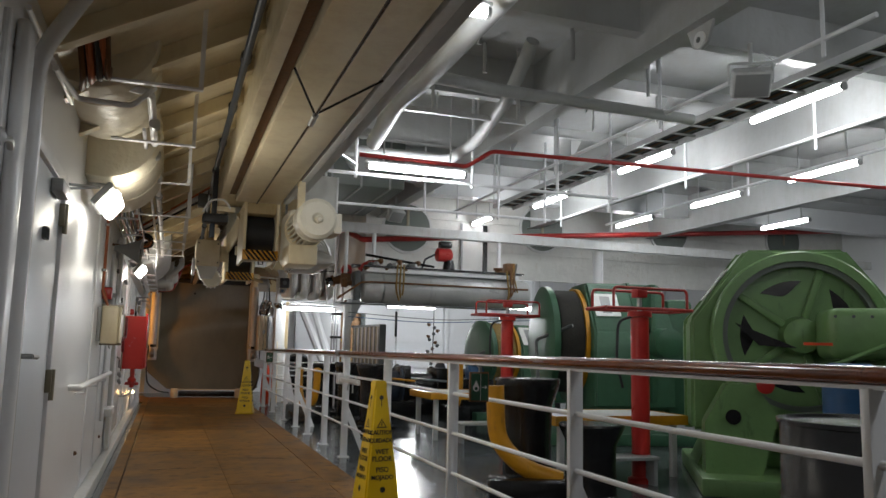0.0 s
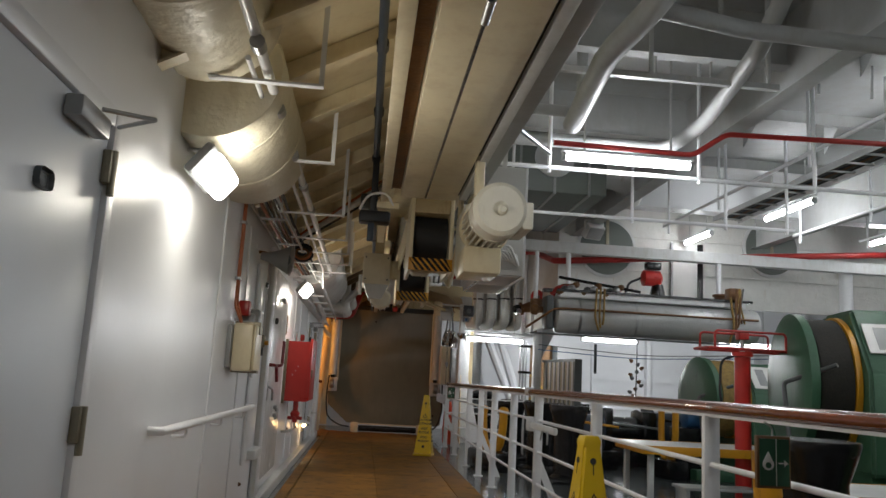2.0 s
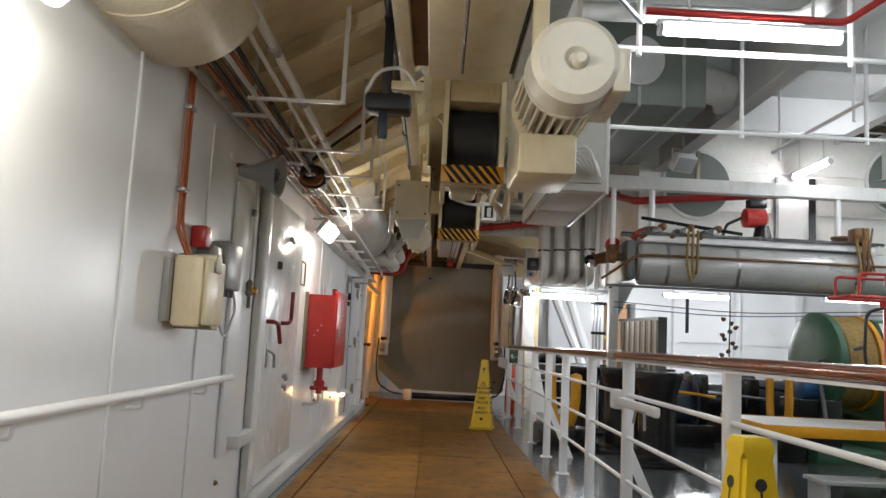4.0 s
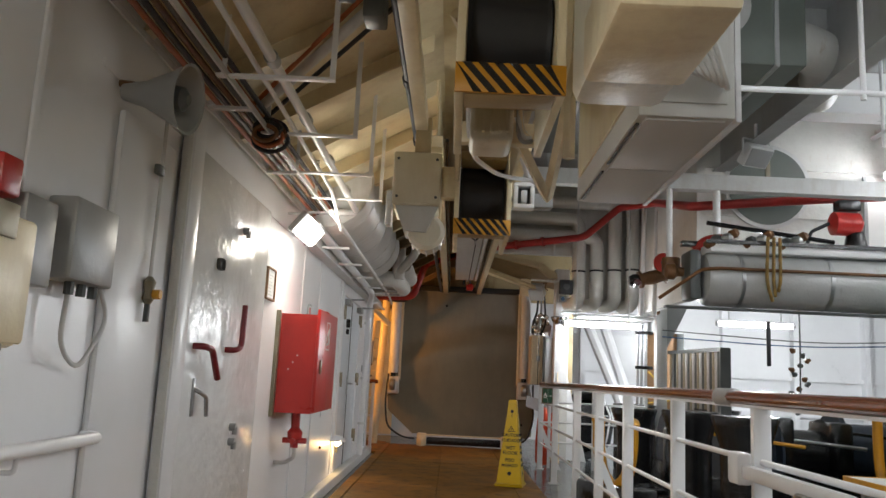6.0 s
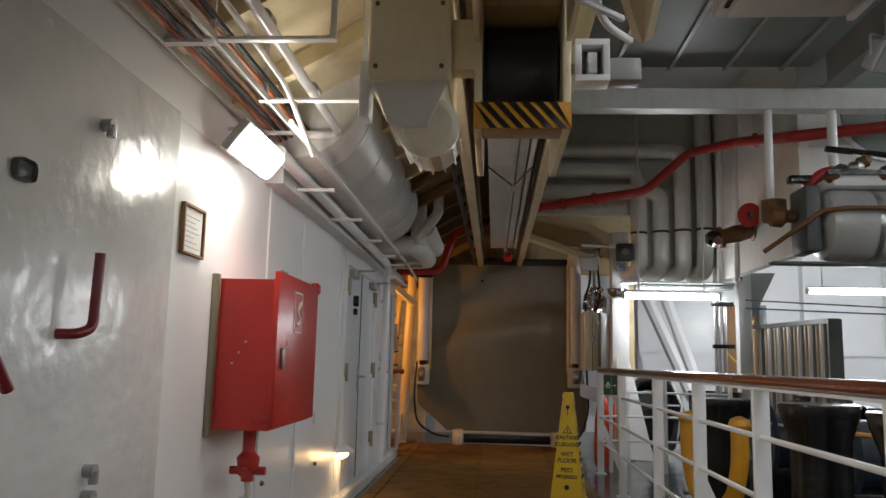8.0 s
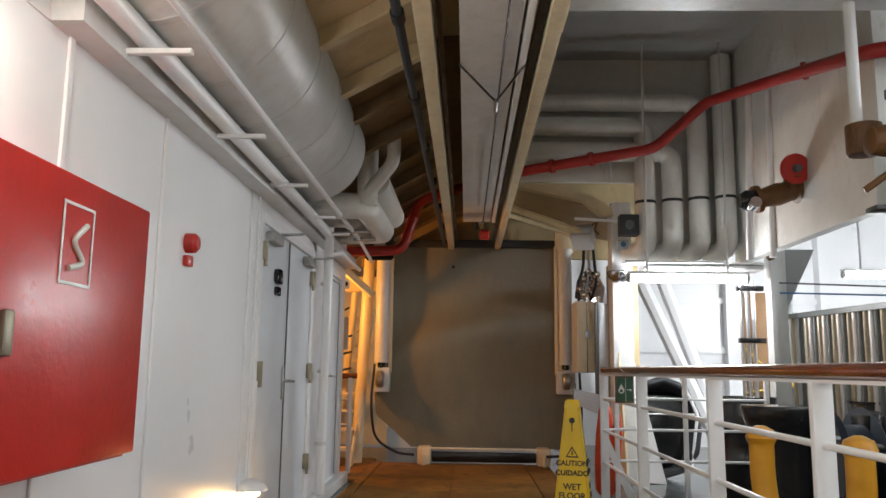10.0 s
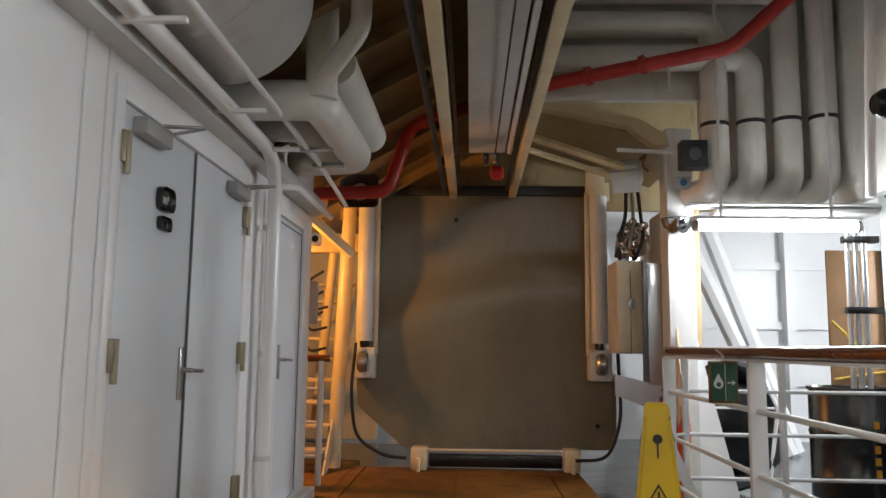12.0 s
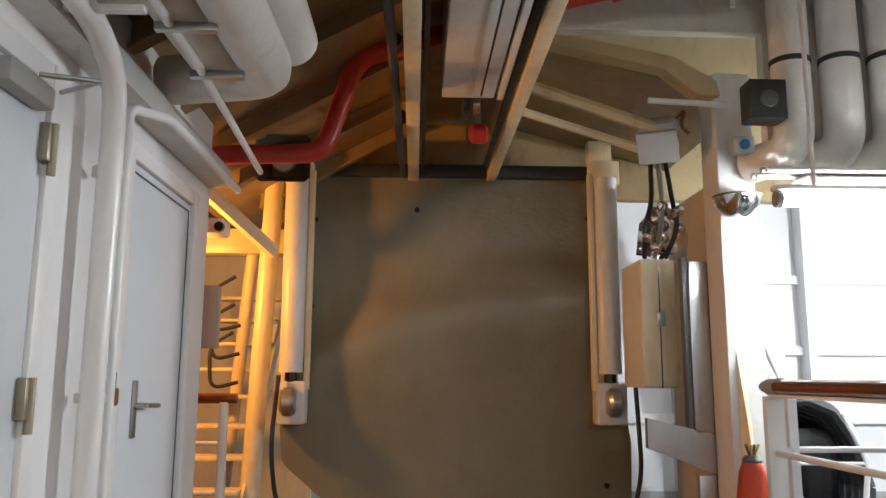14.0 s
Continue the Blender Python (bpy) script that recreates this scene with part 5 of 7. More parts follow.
part("hose", sweep(B(), [(1.7, 16.75, 0.12), (2.0, 16.7, 0.14), (2.13, 16.7, 0.5), (2.1, 16.7, 1.2)], 0.016, 0.2), BLACK_RUBBER, t)

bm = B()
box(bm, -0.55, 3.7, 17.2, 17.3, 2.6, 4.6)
structure("wall_end_upper", bm, CREAM_DARK, "dark cream painted bulkhead above the plate")
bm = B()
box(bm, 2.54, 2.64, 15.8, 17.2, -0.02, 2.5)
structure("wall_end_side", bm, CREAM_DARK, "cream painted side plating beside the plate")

t = thing("portal_frame", (0, 0, 0), "cream and white painted steel portal frame at the walkway end", "frame")
part("column", box(B(), 2.31, 2.53, 15.55, 15.8, -0.02, 3.0, 0.01), WHITE_OLD, t)
part("gusset", prism(B(), [(2.53, 0.0), (2.85, -0.02), (2.53, 1.3)], "y", 15.6, 15.62), WHITE, t)
part("front_gusset", prism(B(), [(15.2, -0.02), (15.55, -0.02), (15.55, 1.35)], "x", 2.36, 2.38), CREAM, t)
# arch and rafter take the darker cream, shade put into their colour
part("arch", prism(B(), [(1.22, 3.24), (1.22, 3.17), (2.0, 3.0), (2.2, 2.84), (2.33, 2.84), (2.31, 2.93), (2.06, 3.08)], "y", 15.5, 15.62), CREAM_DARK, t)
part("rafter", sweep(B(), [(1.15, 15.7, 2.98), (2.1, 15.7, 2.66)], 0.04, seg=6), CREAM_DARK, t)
part("rafter", sweep(B(), [(1.15, 16.2, 3.0), (2.1, 16.2, 2.7)], 0.03, seg=6), CREAM, t)
part("lamp_arm", sweep(B(), [(1.9, 15.5, 2.8), (2.36, 15.5, 2.78)], 0.018), WHITE_OLD, t)
# soffit in the copy with shade in its colour
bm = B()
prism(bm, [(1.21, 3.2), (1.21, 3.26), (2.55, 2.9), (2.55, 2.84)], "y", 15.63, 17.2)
structure("ceiling_end", bm, CREAM_SHADED, "sloping cream painted soffit at the walkway end")

t = thing("dome_mirror", (2.36, 15.42, 2.2), "half-dome mirror with a dark rim on the column", "mirror")
part("dome", lathe(B(), [(0.0, 0.13), (-0.05, 0.115), (-0.1, 0.07), (-0.125, 0.01)], (0, 0, 0), (0, 0, 1), 26), CHROME, t)
part("rim", lathe(B(), [(0, 0.13), (0.012, 0.136), (0.016, 0.02)], (0, 0, 0), (0, 0, 1), 26), GREYDARK, t)
t = thing("grey_flood_housing", (2.03, 15.75, 2.66), "unlit grey floodlight housing pointing down", "lamp", turn=-25)
m = pose(0, 0, 0, 35, 0, 0)
part("housing", box(B(), -0.11, 0.11, -0.06, 0.1, -0.12, 0.1, 0.02, m=m), GREYBOX, t)
part("visor", box(B(), -0.12, 0.12, -0.1, -0.06, -0.14, 0.06, 0.005, m=m), GREYBOX, t)
part("wires", sweep(B(), [(0.1, 0, 0.1), (0.16, 0.02, 0.16), (0.14, -0.04, 0.04), (0.18, 0, 0.0)], 0.012, 0.04), BROWN, t)
t = thing("black_loudspeaker", (2.41, 15.12, 2.66), "small black square loudspeaker on a white arm", "loudspeaker")
part("body", box(B(), -0.1, 0.1, -0.06, 0.08, -0.11, 0.11, 0.01), BLACK_RUBBER, t)
part("cone", lathe(B(), [(0, 0.05), (0.006, 0.045), (0.008, 0.02)], (0.0, -0.062, 0), (0, -1, 0), 16), GREYDARK, t)
t = thing("blue_indicator", (2.4, 15.4, 2.5), "small grey box with a blue lamp on the column", "box")
part("body", box(B(), -0.06, 0.06, -0.03, 0.03, -0.05, 0.05, 0.006), GREYBOX, t)
part("lamp", cyl(B(), (0, -0.04, 0), (0, -0.03, 0), 0.03, 14), BLUE, t)
t = thing("horn_loudspeaker", (-0.28, 15.85, 2.52), "grey rectangular horn loudspeaker over the recess", "loudspeaker")
bm = B()
rs = []
for d, r, w in ((0, 0.17, 0.15), (0.03, 0.165, 0.145), (0.16, 0.09, 0.08)):
    rs.append([bm.verts.new((a * r, d, c * w)) for a, c in ((-1, -0.8), (-0.8, -1), (0.8, -1), (1, -0.8), (1, 0.8), (0.8, 1), (-0.8, 1), (-1, 0.8))])
for a, c in zip(rs, rs[1:]):
    for i in range(8):
        bm.faces.new((a[i], a[(i + 1) % 8], c[(i + 1) % 8], c[i]))
bm.faces.new(rs[-1])
part("horn", bm, GREYDARK, t)
part("driver", lathe(B(), [(0, 0.03), (0.01, 0.07), (0.04, 0.08), (0.1, 0.06)], (0, 0.02, 0), (0, 1, 0), 18), GREYBOX, t)

t = thing("white_cabinet", (2.0, 16.15, 1.13), "slim white wall cabinet with hasps beside the plate", "cabinet")
t.scale = (1.15, 1.0, 1.15)
part("body", box(B(), 0, 0.2, 0, 0.45, 0, 0.72, 0.01), WHITE_OLD, t)
part("door", box(B(), 0.005, 0.195, -0.014, 0.0, 0.01, 0.71, 0.004), CREAM, t)
part("seam", box(B(), 0.1, 0.106, -0.016, -0.014, 0.0, 0.72), BLACK, t)
part("hasp", box(B(), 0.08, 0.13, -0.03, -0.014, 0.34, 0.42, 0.004), STEEL, t)
t = thing("valve_cluster", (2.13, 16.1, 2.14), "cluster of polished hydraulic fittings and hoses above the cabinet", "valve")
t.scale = (1.35, 1.2, 1.3)
part("shield", lathe(B(), [(0, 0.005), (0.002, 0.1), (0.012, 0.1), (0.014, 0.005)], (0.03, 0.03, -0.02), (0.2, -1, 0.2), 22), CHROME, t)
part("guard_plate", prism(B(), [(-0.11, -0.12), (0.13, -0.16), (0.15, -0.02), (0.08, 0.12), (-0.02, 0.13), (-0.09, 0.04)], "y", 0.04, 0.05), CHROME, t)
for k in range(9):
    a, b_ = 0.07 * math.sin(k * 2.1), 0.09 * math.cos(k * 1.7)
    part("fitting", lathe(B(), [(0, 0.014), (0.015, 0.026), (0.04, 0.026), (0.055, 0.014)], (a, -0.03 - 0.01 * (k % 3), b_), (math.sin(k), -1, math.cos(k)), 8), CHROME, t)
for k in range(3):
    part("hose", sweep(B(), [(-0.08 + 0.05 * k, 0, -0.14), (-0.1 + 0.08 * k, -0.1, 0.0), (-0.04 + 0.05 * k, -0.02, 0.14), (-0.02 + 0.03 * k, 0.05, 0.5)], 0.012, 0.08), [BLACK_RUBBER, GREYBOX, BLACK_RUBBER][k], t)
t = thing("steel_guide_frame", (-0.13, 15.85, -0.27), "brushed stainless steel guide frame leaning beside the column", "frame")
t.scale = (1.23, 1, 1.23)
part("face_post", box(B(), 1.89, 1.985, -0.05, 0.0, 0.93, 1.76, 0.004), STEEL, t)
part("inner_edge", box(B(), 1.86, 1.888, -0.045, 0.02, 0.93, 1.78, 0.003), GREYDARK, t)
part("back_post", box(B(), 1.99, 2.05, 0.0, 0.05, 0.2, 1.76, 0.004), GREYDARK, t)
for k in range(5):
    part("slot_bar", box(B(), 1.992, 2.048, -0.008, 0.0, 0.98 + 0.17 * k, 1.06 + 0.17 * k, 0.002), HINGE, t)
part("foot_bar", prism(B(), [(1.66, 0.86), (1.985, 0.74), (1.985, 0.925), (1.66, 1.0)], "y", -0.05, 0.0), STEEL, t)
part("lower_post", box(B(), 1.9, 1.985, -0.045, 0.0, 0.205, 0.735, 0.004), STEEL, t)
t = thing("orange_hose_bag", (2.06, 14.72, 0.0), "orange nylon hose bag standing at the railing end", "bag")
part("bag", lathe(B(), [(0, 0.07), (0.05, 0.1), (0.3, 0.105), (0.55, 0.09), (0.78, 0.06), (0.84, 0.035)], (0, 0, 0.0), (0, 0, 1), 14), ORANGE, t)
part("fold", lathe(B(), [(0, 0.03), (0.1, 0.05), (0.45, 0.05), (0.6, 0.02)], (0.06, -0.06, 0.15), (0.1, 0, 1), 10), ORANGE, t)
part("tie", lathe(B(), [(0, 0.04), (0.03, 0.045), (0.05, 0.03)], (0, 0, 0.8), (0, 0, 1), 10), GREYDARK, t)
for k in range(4):
    part("cord", sweep(B(), [(0.0, 0, 0.82), (0.02 * k - 0.03, -0.01, 0.9)], 0.006, seg=6), ROPE if k % 2 else GREYDARK, t)
part("cord_side", sweep(B(), [(0.1, -0.02, 0.78), (0.13, -0.03, 0.4), (0.11, -0.02, 0.05)], 0.012, seg=8), ROPE, t)

# lit recess with a sloping stair rail
t = thing("recess_stair", (-1.6, 16.2, 0), "cream painted steep stair with white rails in the amber-lit recess", "stairs")
for k in range(9):
    part("tread", box(B(), 0.25, 0.95, 0.3 + 0.2 * k, 0.52 + 0.2 * k, 0.18 + 0.21 * k, 0.21 + 0.21 * k, 0.005), CREAM, t)
for x in (0.22, 0.96):
    part("stringer", prism(B(), [(0.2, 0.0), (0.42, 0.0), (2.3, 2.0), (2.1, 2.0)], "x", x, x + 0.02), CREAM, t)
t = thing("recess_rail", (0, 15.9, 0), "white bars under a short varnished handrail across the recess", "railing")
part("handrail", sweep(B(), [(-1.3, 0, 1.06), (-0.5, 0, 1.06)], 0.03), VARNISH, t, "varnished brown handrail")
for z in (0.8, 0.52, 0.24):
    part("bar", sweep(B(), [(-1.3, 0, z), (-0.55, 0, z)], 0.013), WHITE, t)
part("post", box(B(), -0.6, -0.55, -0.02, 0.02, 0.0, 1.05, 0.005), WHITE, t)
t = thing("recess_pipework", (0, 0, 0), "cream painted posts, pipes and looped black cables in the recess", "pipe")
part("post", sweep(B(), [(-0.62, 16.9, 0), (-0.5, 16.9, 3.0)], 0.07), CREAM, t)
part("slope_pipe", sweep(B(), [(-0.95, 17.6, 0.3), (-0.75, 17.4, 2.3)], 0.05), CREAM, t)
part("beam", box(B(), -1.6, -0.45, 17.3, 17.5, 2.15, 2.35, 0.01), CREAM, t)
part("diagonal", sweep(B(), [(-0.9, 16.0, 2.45), (-0.45, 16.6, 2.05)], 0.05, seg=6), CREAM, t)
for k in range(3):
    part("cable_loop", sweep(B(), [(-0.75, 16.8, 1.9 - 0.2 * k), (-0.9, 16.75, 1.8 - 0.2 * k), (-0.88, 16.75, 1.5 - 0.2 * k), (-0.7, 16.8, 1.55 - 0.2 * k)], 0.013, 0.1), BLACK_RUBBER, t)
part("red_pipe", sweep(B(), [(-0.66, 15.5, 2.2), (-0.68, 15.5, 1.3)], 0.025), REDPIPE, t)
t = thing("recess_camera", (-0.72, 16.1, 2.12), "small white and grey camera housing in the recess", "camera")
part("body", box(B(), -0.08, 0.06, -0.1, 0.1, -0.05, 0.05, 0.02), WHITE, t)
part("lens", cyl(B(), (0.04, -0.13, -0.01), (0.04, -0.09, -0.01), 0.03, 14), BLACK, t)
t = thing("recess_box", (-0.7, 15.7, 1.35), "pale grey box beside the recess", "box")
part("body", box(B(), -0.06, 0.1, 0, 0.12, 0, 0.36, 0.01), GREYBOX, t)

# ---- red fire main ----
t = thing("fire_main", (0, 0, 0), "red painted fire main crossing under the deckhead", "pipe")
part("pipe", sweep(B(), [(-0.6, 15.4, 2.4), (0.02, 15.4, 2.42), (0.2, 15.4, 2.98), (1.32, 15.2, 3.26), (2.63, 14.84, 3.41), (3.17, 14.82, 3.9), (3.49, 13.9, 3.78), (3.5, 12.25, 3.36), (4.9, 11.97, 3.45), (15.8, 11.95, 4.38)], 0.055, 0.11, 16), REDPIPE, t)
for x, y, z in ((2.0, 15.01, 3.34), (3.49, 13.3, 3.63), (1.6, 15.12, 3.29)):
    part("flange", cyl(B(), (x, y, z), (x + 0.03, y - 0.02, z + 0.003), 0.075, 16), REDPIPE, t)
part("drain", sweep(B(), [(2.2, 14.96, 3.34), (2.2, 14.96, 3.12)], 0.012), WHITE_OLD, t)
t = thing("sprinkler_line", (0, 0, 0), "red painted sprinkler line with a raised step beside the light", "pipe")
part("pipe", sweep(B(), [(1.98, 6.1, 3.47), (3.33, 6.1, 3.46), (3.62, 6.0, 3.66), (12.0, 5.4, 3.66)], 0.026, 0.06), REDPIPE, t)

# four vertical lagged pipes
for k in range(4):
    x = 2.615 + 0.282 * k
    t = thing("lagged_riser", (x, 15.22, 0.06), "thick white painted riser pipe bending at the foot, with black clamps", "pipe", "lagged riser pipes over the opening")
    zt = 3.7 if k % 2 == 0 else 3.42
    top = [(0, 0, zt), (-(x - 1.35), 0, zt)] if k in (0, 1) else [(0, 0, 4.5)]
    if k == 2:
        top = [(0, 0, 3.98), (-(x - 1.35), 0, 3.98)]
    part("pipe", sweep(B(), [(-0.12, 0.3, 2.36), (0, 0.0, 2.36), *top], 0.105, 0.16, 20), LAGGING, t)
    part("clamp", cyl(B(), (0, 0, 2.85 + 0.02 * k), (0, 0, 2.88 + 0.02 * k), 0.11, 20), BLACK_RUBBER, t)
t = thing("transom_tray", (0, 0, 0), "white painted tray of thin pipes over the lit opening", "tray")
part("tray", box(B(), 2.56, 3.75, 15.02, 15.28, 2.19, 2.23, 0.004), WHITE_OLD, t)
for k in range(4):
    part("pipe", sweep(B(), [(2.36, 15.04 + 0.06 * k, 2.26 + 0.015 * (k % 2)), (3.8, 15.04 + 0.06 * k, 2.26)], 0.016), [WHITE, STEEL, WHITE, WHITE_OLD][k], t)
t = thing("opening_column", (3.85, 15.0, 0), "white painted steel column with a knee bracket and cable clips", "column")
part("column", box(B(), -0.08, 0.08, -0.08, 0.08, -0.02, 4.58, 0.01), WHITE_OLD, t)
part("knee", prism(B(), [(0.08, 2.4), (0.4, 2.4), (0.08, 1.75)], "y", -0.01, 0.01), GREYBOX, t)
for k in range(3):
    part("pipe", cyl(B(), (-0.2 - 0.06 * k, 0.1, -0.02), (-0.2 - 0.06 * k, 0.1, 2.1), 0.02, 12), STEEL, t)
part("clamp", box(B(), -0.36, -0.1, 0.05, 0.12, 1.45, 1.5, 0.004), BLACK, t)
part("clamp", box(B(), -0.36, -0.1, 0.05, 0.12, 1.98, 2.03, 0.004), BLACK, t)
for k in range(7):
    part("valve", lathe(B(), [(0, 0.015), (0.02, 0.04), (0.07, 0.04), (0.09, 0.015)], (-0.12, -0.1 - 0.02 * (k % 2), 2.3 + 0.1 * k), (1, -1, 0.3), 10), [BROWN, GREYDARK, REDPIPE][k % 3], t)
t = thing("gate_valve", (3.5, 13.78, 2.72), "red handwheel valve on dark flanged pipework beside the column", "valve")
part("handwheel", lathe(B(), [(0, 0.13), (0.03, 0.13)], (0, -0.2, 0.15), (0.1, -1, -0.1), 28), RED, t)
part("drop_pipe", cyl(B(), (-0.06, 0.75, -0.5), (-0.06, 0.6, 1.1), 0.035, 12), WHITE, t, "white painted thin pipe")
part("drop_pipe", cyl(B(), (0.08, 0.55, -0.5), (0.1, 0.5, 1.1), 0.035, 12), WHITE, t, "white painted thin pipe")
part("hub", lathe(B(), [(0, 0.04), (0.08, 0.03)], (0, -0.2, 0.15), (0.1, -1, -0.1), 14), GREYDARK, t)
part("body", lathe(B(), [(0, 0.12), (0.04, 0.12), (0.05, 0.08), (0.2, 0.1), (0.35, 0.08), (0.36, 0.12), (0.4, 0.12)], (-0.28, -0.02, -0.08), (1, 0, 0.25), 20), BROWN, t)
part("bonnet", cyl(B(), (0, 0, 0), (0.01, -0.2, 0.13), 0.06, 16), BROWN, t)
part("coupling", lathe(B(), [(0, 0.06), (0.05, 0.09), (0.12, 0.09), (0.15, 0.06)], (-0.42, -0.05, -0.1), (1, 0, 0.1), 14), BLACK, t)
part("clip", lathe(B(), [(0, 0.05), (0.1, 0.05)], (-0.34, -0.12, -0.16), (0, -1, 0.2), 12), CHROME, t)
t = thing("brown_board", (4.05, 16.6, 0.02), "tall brown board stowed upright behind the opening", "board")
part("board", box(B(), 0, 0.5, 0, 0.03, 0, 2.1, 0.004), CORK, t)
part("edge", box(B(), 0.5, 0.62, -0.02, 0.05, 0, 2.1, 0.004), GREYDARK, t)
t = thing("yellow_lashing", (4.05, 16.55, 0.9), "yellow rope lashing across the board", "rope")
part("rope", sweep(B(), [(0, 0, 0.55), (0.3, -0.02, 0.25), (0.6, 0, 0.1)], 0.014, 0.05, 8), ROPE, t)
part("rope", sweep(B(), [(0.0, 0, 0.02), (0.65, 0, 0.12)], 0.012, seg=8), ROPE, t)
t = thing("hull_brace", (0, 0, 0), "white painted diagonal hull brace pair", "brace")
part("brace", sweep(B(), [(3.2, 18.6, 2.7), (4.35, 18.4, 0.0)], 0.1, seg=8), WHITE, t)
part("brace", sweep(B(), [(3.6, 18.8, 2.7), (4.5, 18.6, 0.0)], 0.1, seg=8), WHITE, t)
bm = B()
for z in (0.75, 1.5, 2.3):
    box(bm, 2.42, 15.9, 19.84, 19.9, z, z + 0.02)
    box(bm, 2.42, 15.9, 19.82, 19.84, z - 0.04, z + 0.06)
for k in range(9):
    box(bm, 3.4 + 1.5 * k, 3.5 + 1.5 * k, 19.7, 19.9, 0, 4.6)
structure("hull_stiffeners", bm, WHITE, "white painted hull stiffeners")

t = thing("black_coil_bag", (2.92, 16.0, 0), "black coiled hose bundle strapped with white line", "hose")
t.scale = (1.2, 1.2, 1.15)
for k in range(9):
    pts = [(0.33 * math.cos(a), 0.04 * math.sin(3 * a), 0.47 + 0.46 * math.sin(a)) for a in [i * math.pi / 6 for i in range(12)]]
    part("loop", sweep(B(), [(p[0] * (1 - 0.03 * k), p[1] + 0.05 * k, 0.45 + (p[2] - 0.45) * (1 - 0.03 * k)) for p in pts + [pts[0]]], 0.035, 0.02, 8, 2), BLACK_RUBBER, t)
part("core", box(B(), -0.25, 0.25, 0.05, 0.35, 0.08, 0.8, 0.1), BLACK, t)
part("strap", sweep(B(), [(-0.28, -0.06, 0.6), (0.28, -0.06, 0.6)], 0.01), WHITE, t)
part("strap", sweep(B(), [(0.2, -0.05, 0.86), (0.31, -0.05, 0.6), (0.24, -0.05, 0.1)], 0.014), WHITE, t)
part("yellow_tag", box(B(), -0.34, -0.24, -0.07, -0.04, 0.6, 0.78, 0.02), YELLOW, t)


def barrel(x, y, h=0.92, r=0.3, mark=True, label="black steel barrel with an orange stencil band, standing on the deck"):
    t = thing("barrel", (x, y, -0.02), label, "barrel", "black barrels on the mooring deck")
    pr = [(0, r - 0.01), (0.02, r), (h * 0.33, r), (h * 0.345, r + 0.008), (h * 0.36, r), (h * 0.66, r), (h * 0.675, r + 0.008), (h * 0.69, r), (h - 0.02, r), (h, r - 0.004)]
    part("shell", lathe(B(), pr, (0, 0, 0), (0, 0, 1), 32), BLACK, t)
    part("rim", lathe(B(), [(0, r + 0.012), (0.02, r + 0.012), (0.02, r - 0.01), (0.004, r - 0.02)], (0, 0, h), (0, 0, 1), 32), BLACK, t)
    if mark:
        for k in range(5):
            part("stencil", box(B(), -0.018, 0.018, -r - 0.004, -r + 0.01, 0.35 + 0.08 * k, 0.4 + 0.08 * k), YELLOW_PAINT, t)
    return t


barrel(3.45, 14.95, 0.92, 0.3)
barrel(4.4, 14.1)
barrel(2.88, -0.1, 0.95, 0.42)
barrel(4.0, -0.6, 0.95, 0.4)

# ---- mooring deck: bollards, platforms, winches ----
def bollard(x, y, h=1.03, r=0.2):
    t = thing("mooring_bollard", (x, y, -0.02), "glossy black painted mooring bollard flared at the top", "bollard", "black mooring bollards")
    part("post", lathe(B(), [(0, r * 1.25), (0.06, r * 1.22), (0.1, r), (h * 0.5, r * 0.98), (h * 0.75, r), (h * 0.9, r * 1.25), (h - 0.02, r * 1.35), (h, r * 1.32)], (0, 0, 0), (0, 0, 1), 32), BLACK, t)
    part("base", box(B(), -r * 1.6, r * 1.6, -r * 1.6, r * 1.6, 0, 0.05, 0.01), BLACK, t)
    return t


def horn_guard(x, y, turn=0, h=0.85):
    t = thing("yellow_fairlead", (x, y, -0.02), "yellow painted fairlead horns on a black base", "fairlead", "yellow fairleads by the bollards", turn=turn)
    for s in (-1, 1):
        pts = []
        bm = sweep(B(), [(0, s * 0.06, 0.25), (0, s * 0.22, 0.35), (0, s * 0.3, 0.6), (0, s * 0.3, h)], 0.06, 0.14, 14)
        lathe(bm, [(0, 0.06), (0.03, 0.075), (0.07, 0.06), (0.09, 0.02)], (0, s * 0.3, h - 0.03), (0, 0, 1), 14)
        part("horn", bm, YELLOW_PAINT, t)
    part("base", box(B(), -0.2, 0.2, -0.45, 0.45, 0, 0.28, 0.04), BLACK, t)
    return t


bollard(3.1, 3.85, 1.0, 0.22)
bollard(3.35, 3.15, 0.66)
bollard(3.0, 10.7, 1.0)
bollard(3.15, 9.7, 1.0)
bollard(2.9, 12.6, 0.95)
t = thing("yellow_fairlead", (2.87, 3.3, -0.02), "orange-yellow painted curved guide blade beside the bollard", "fairlead", "yellow fairleads by the bollards", turn=70)
part("blade", sweep(B(), [(0, 0.3, 0.95), (0, 0.28, 0.5), (0, 0.05, 0.28), (0, -0.25, 0.2)], 0.075, 0.2, 12), YELLOW_PAINT, t)
part("base", box(B(), -0.15, 0.15, -0.35, 0.35, 0, 0.22, 0.03), BLACK, t)
horn_guard(2.3, 10.8, 20)
horn_guard(4.95, 10.75, 5, 1.05).scale = (0.8, 0.75, 0.97)


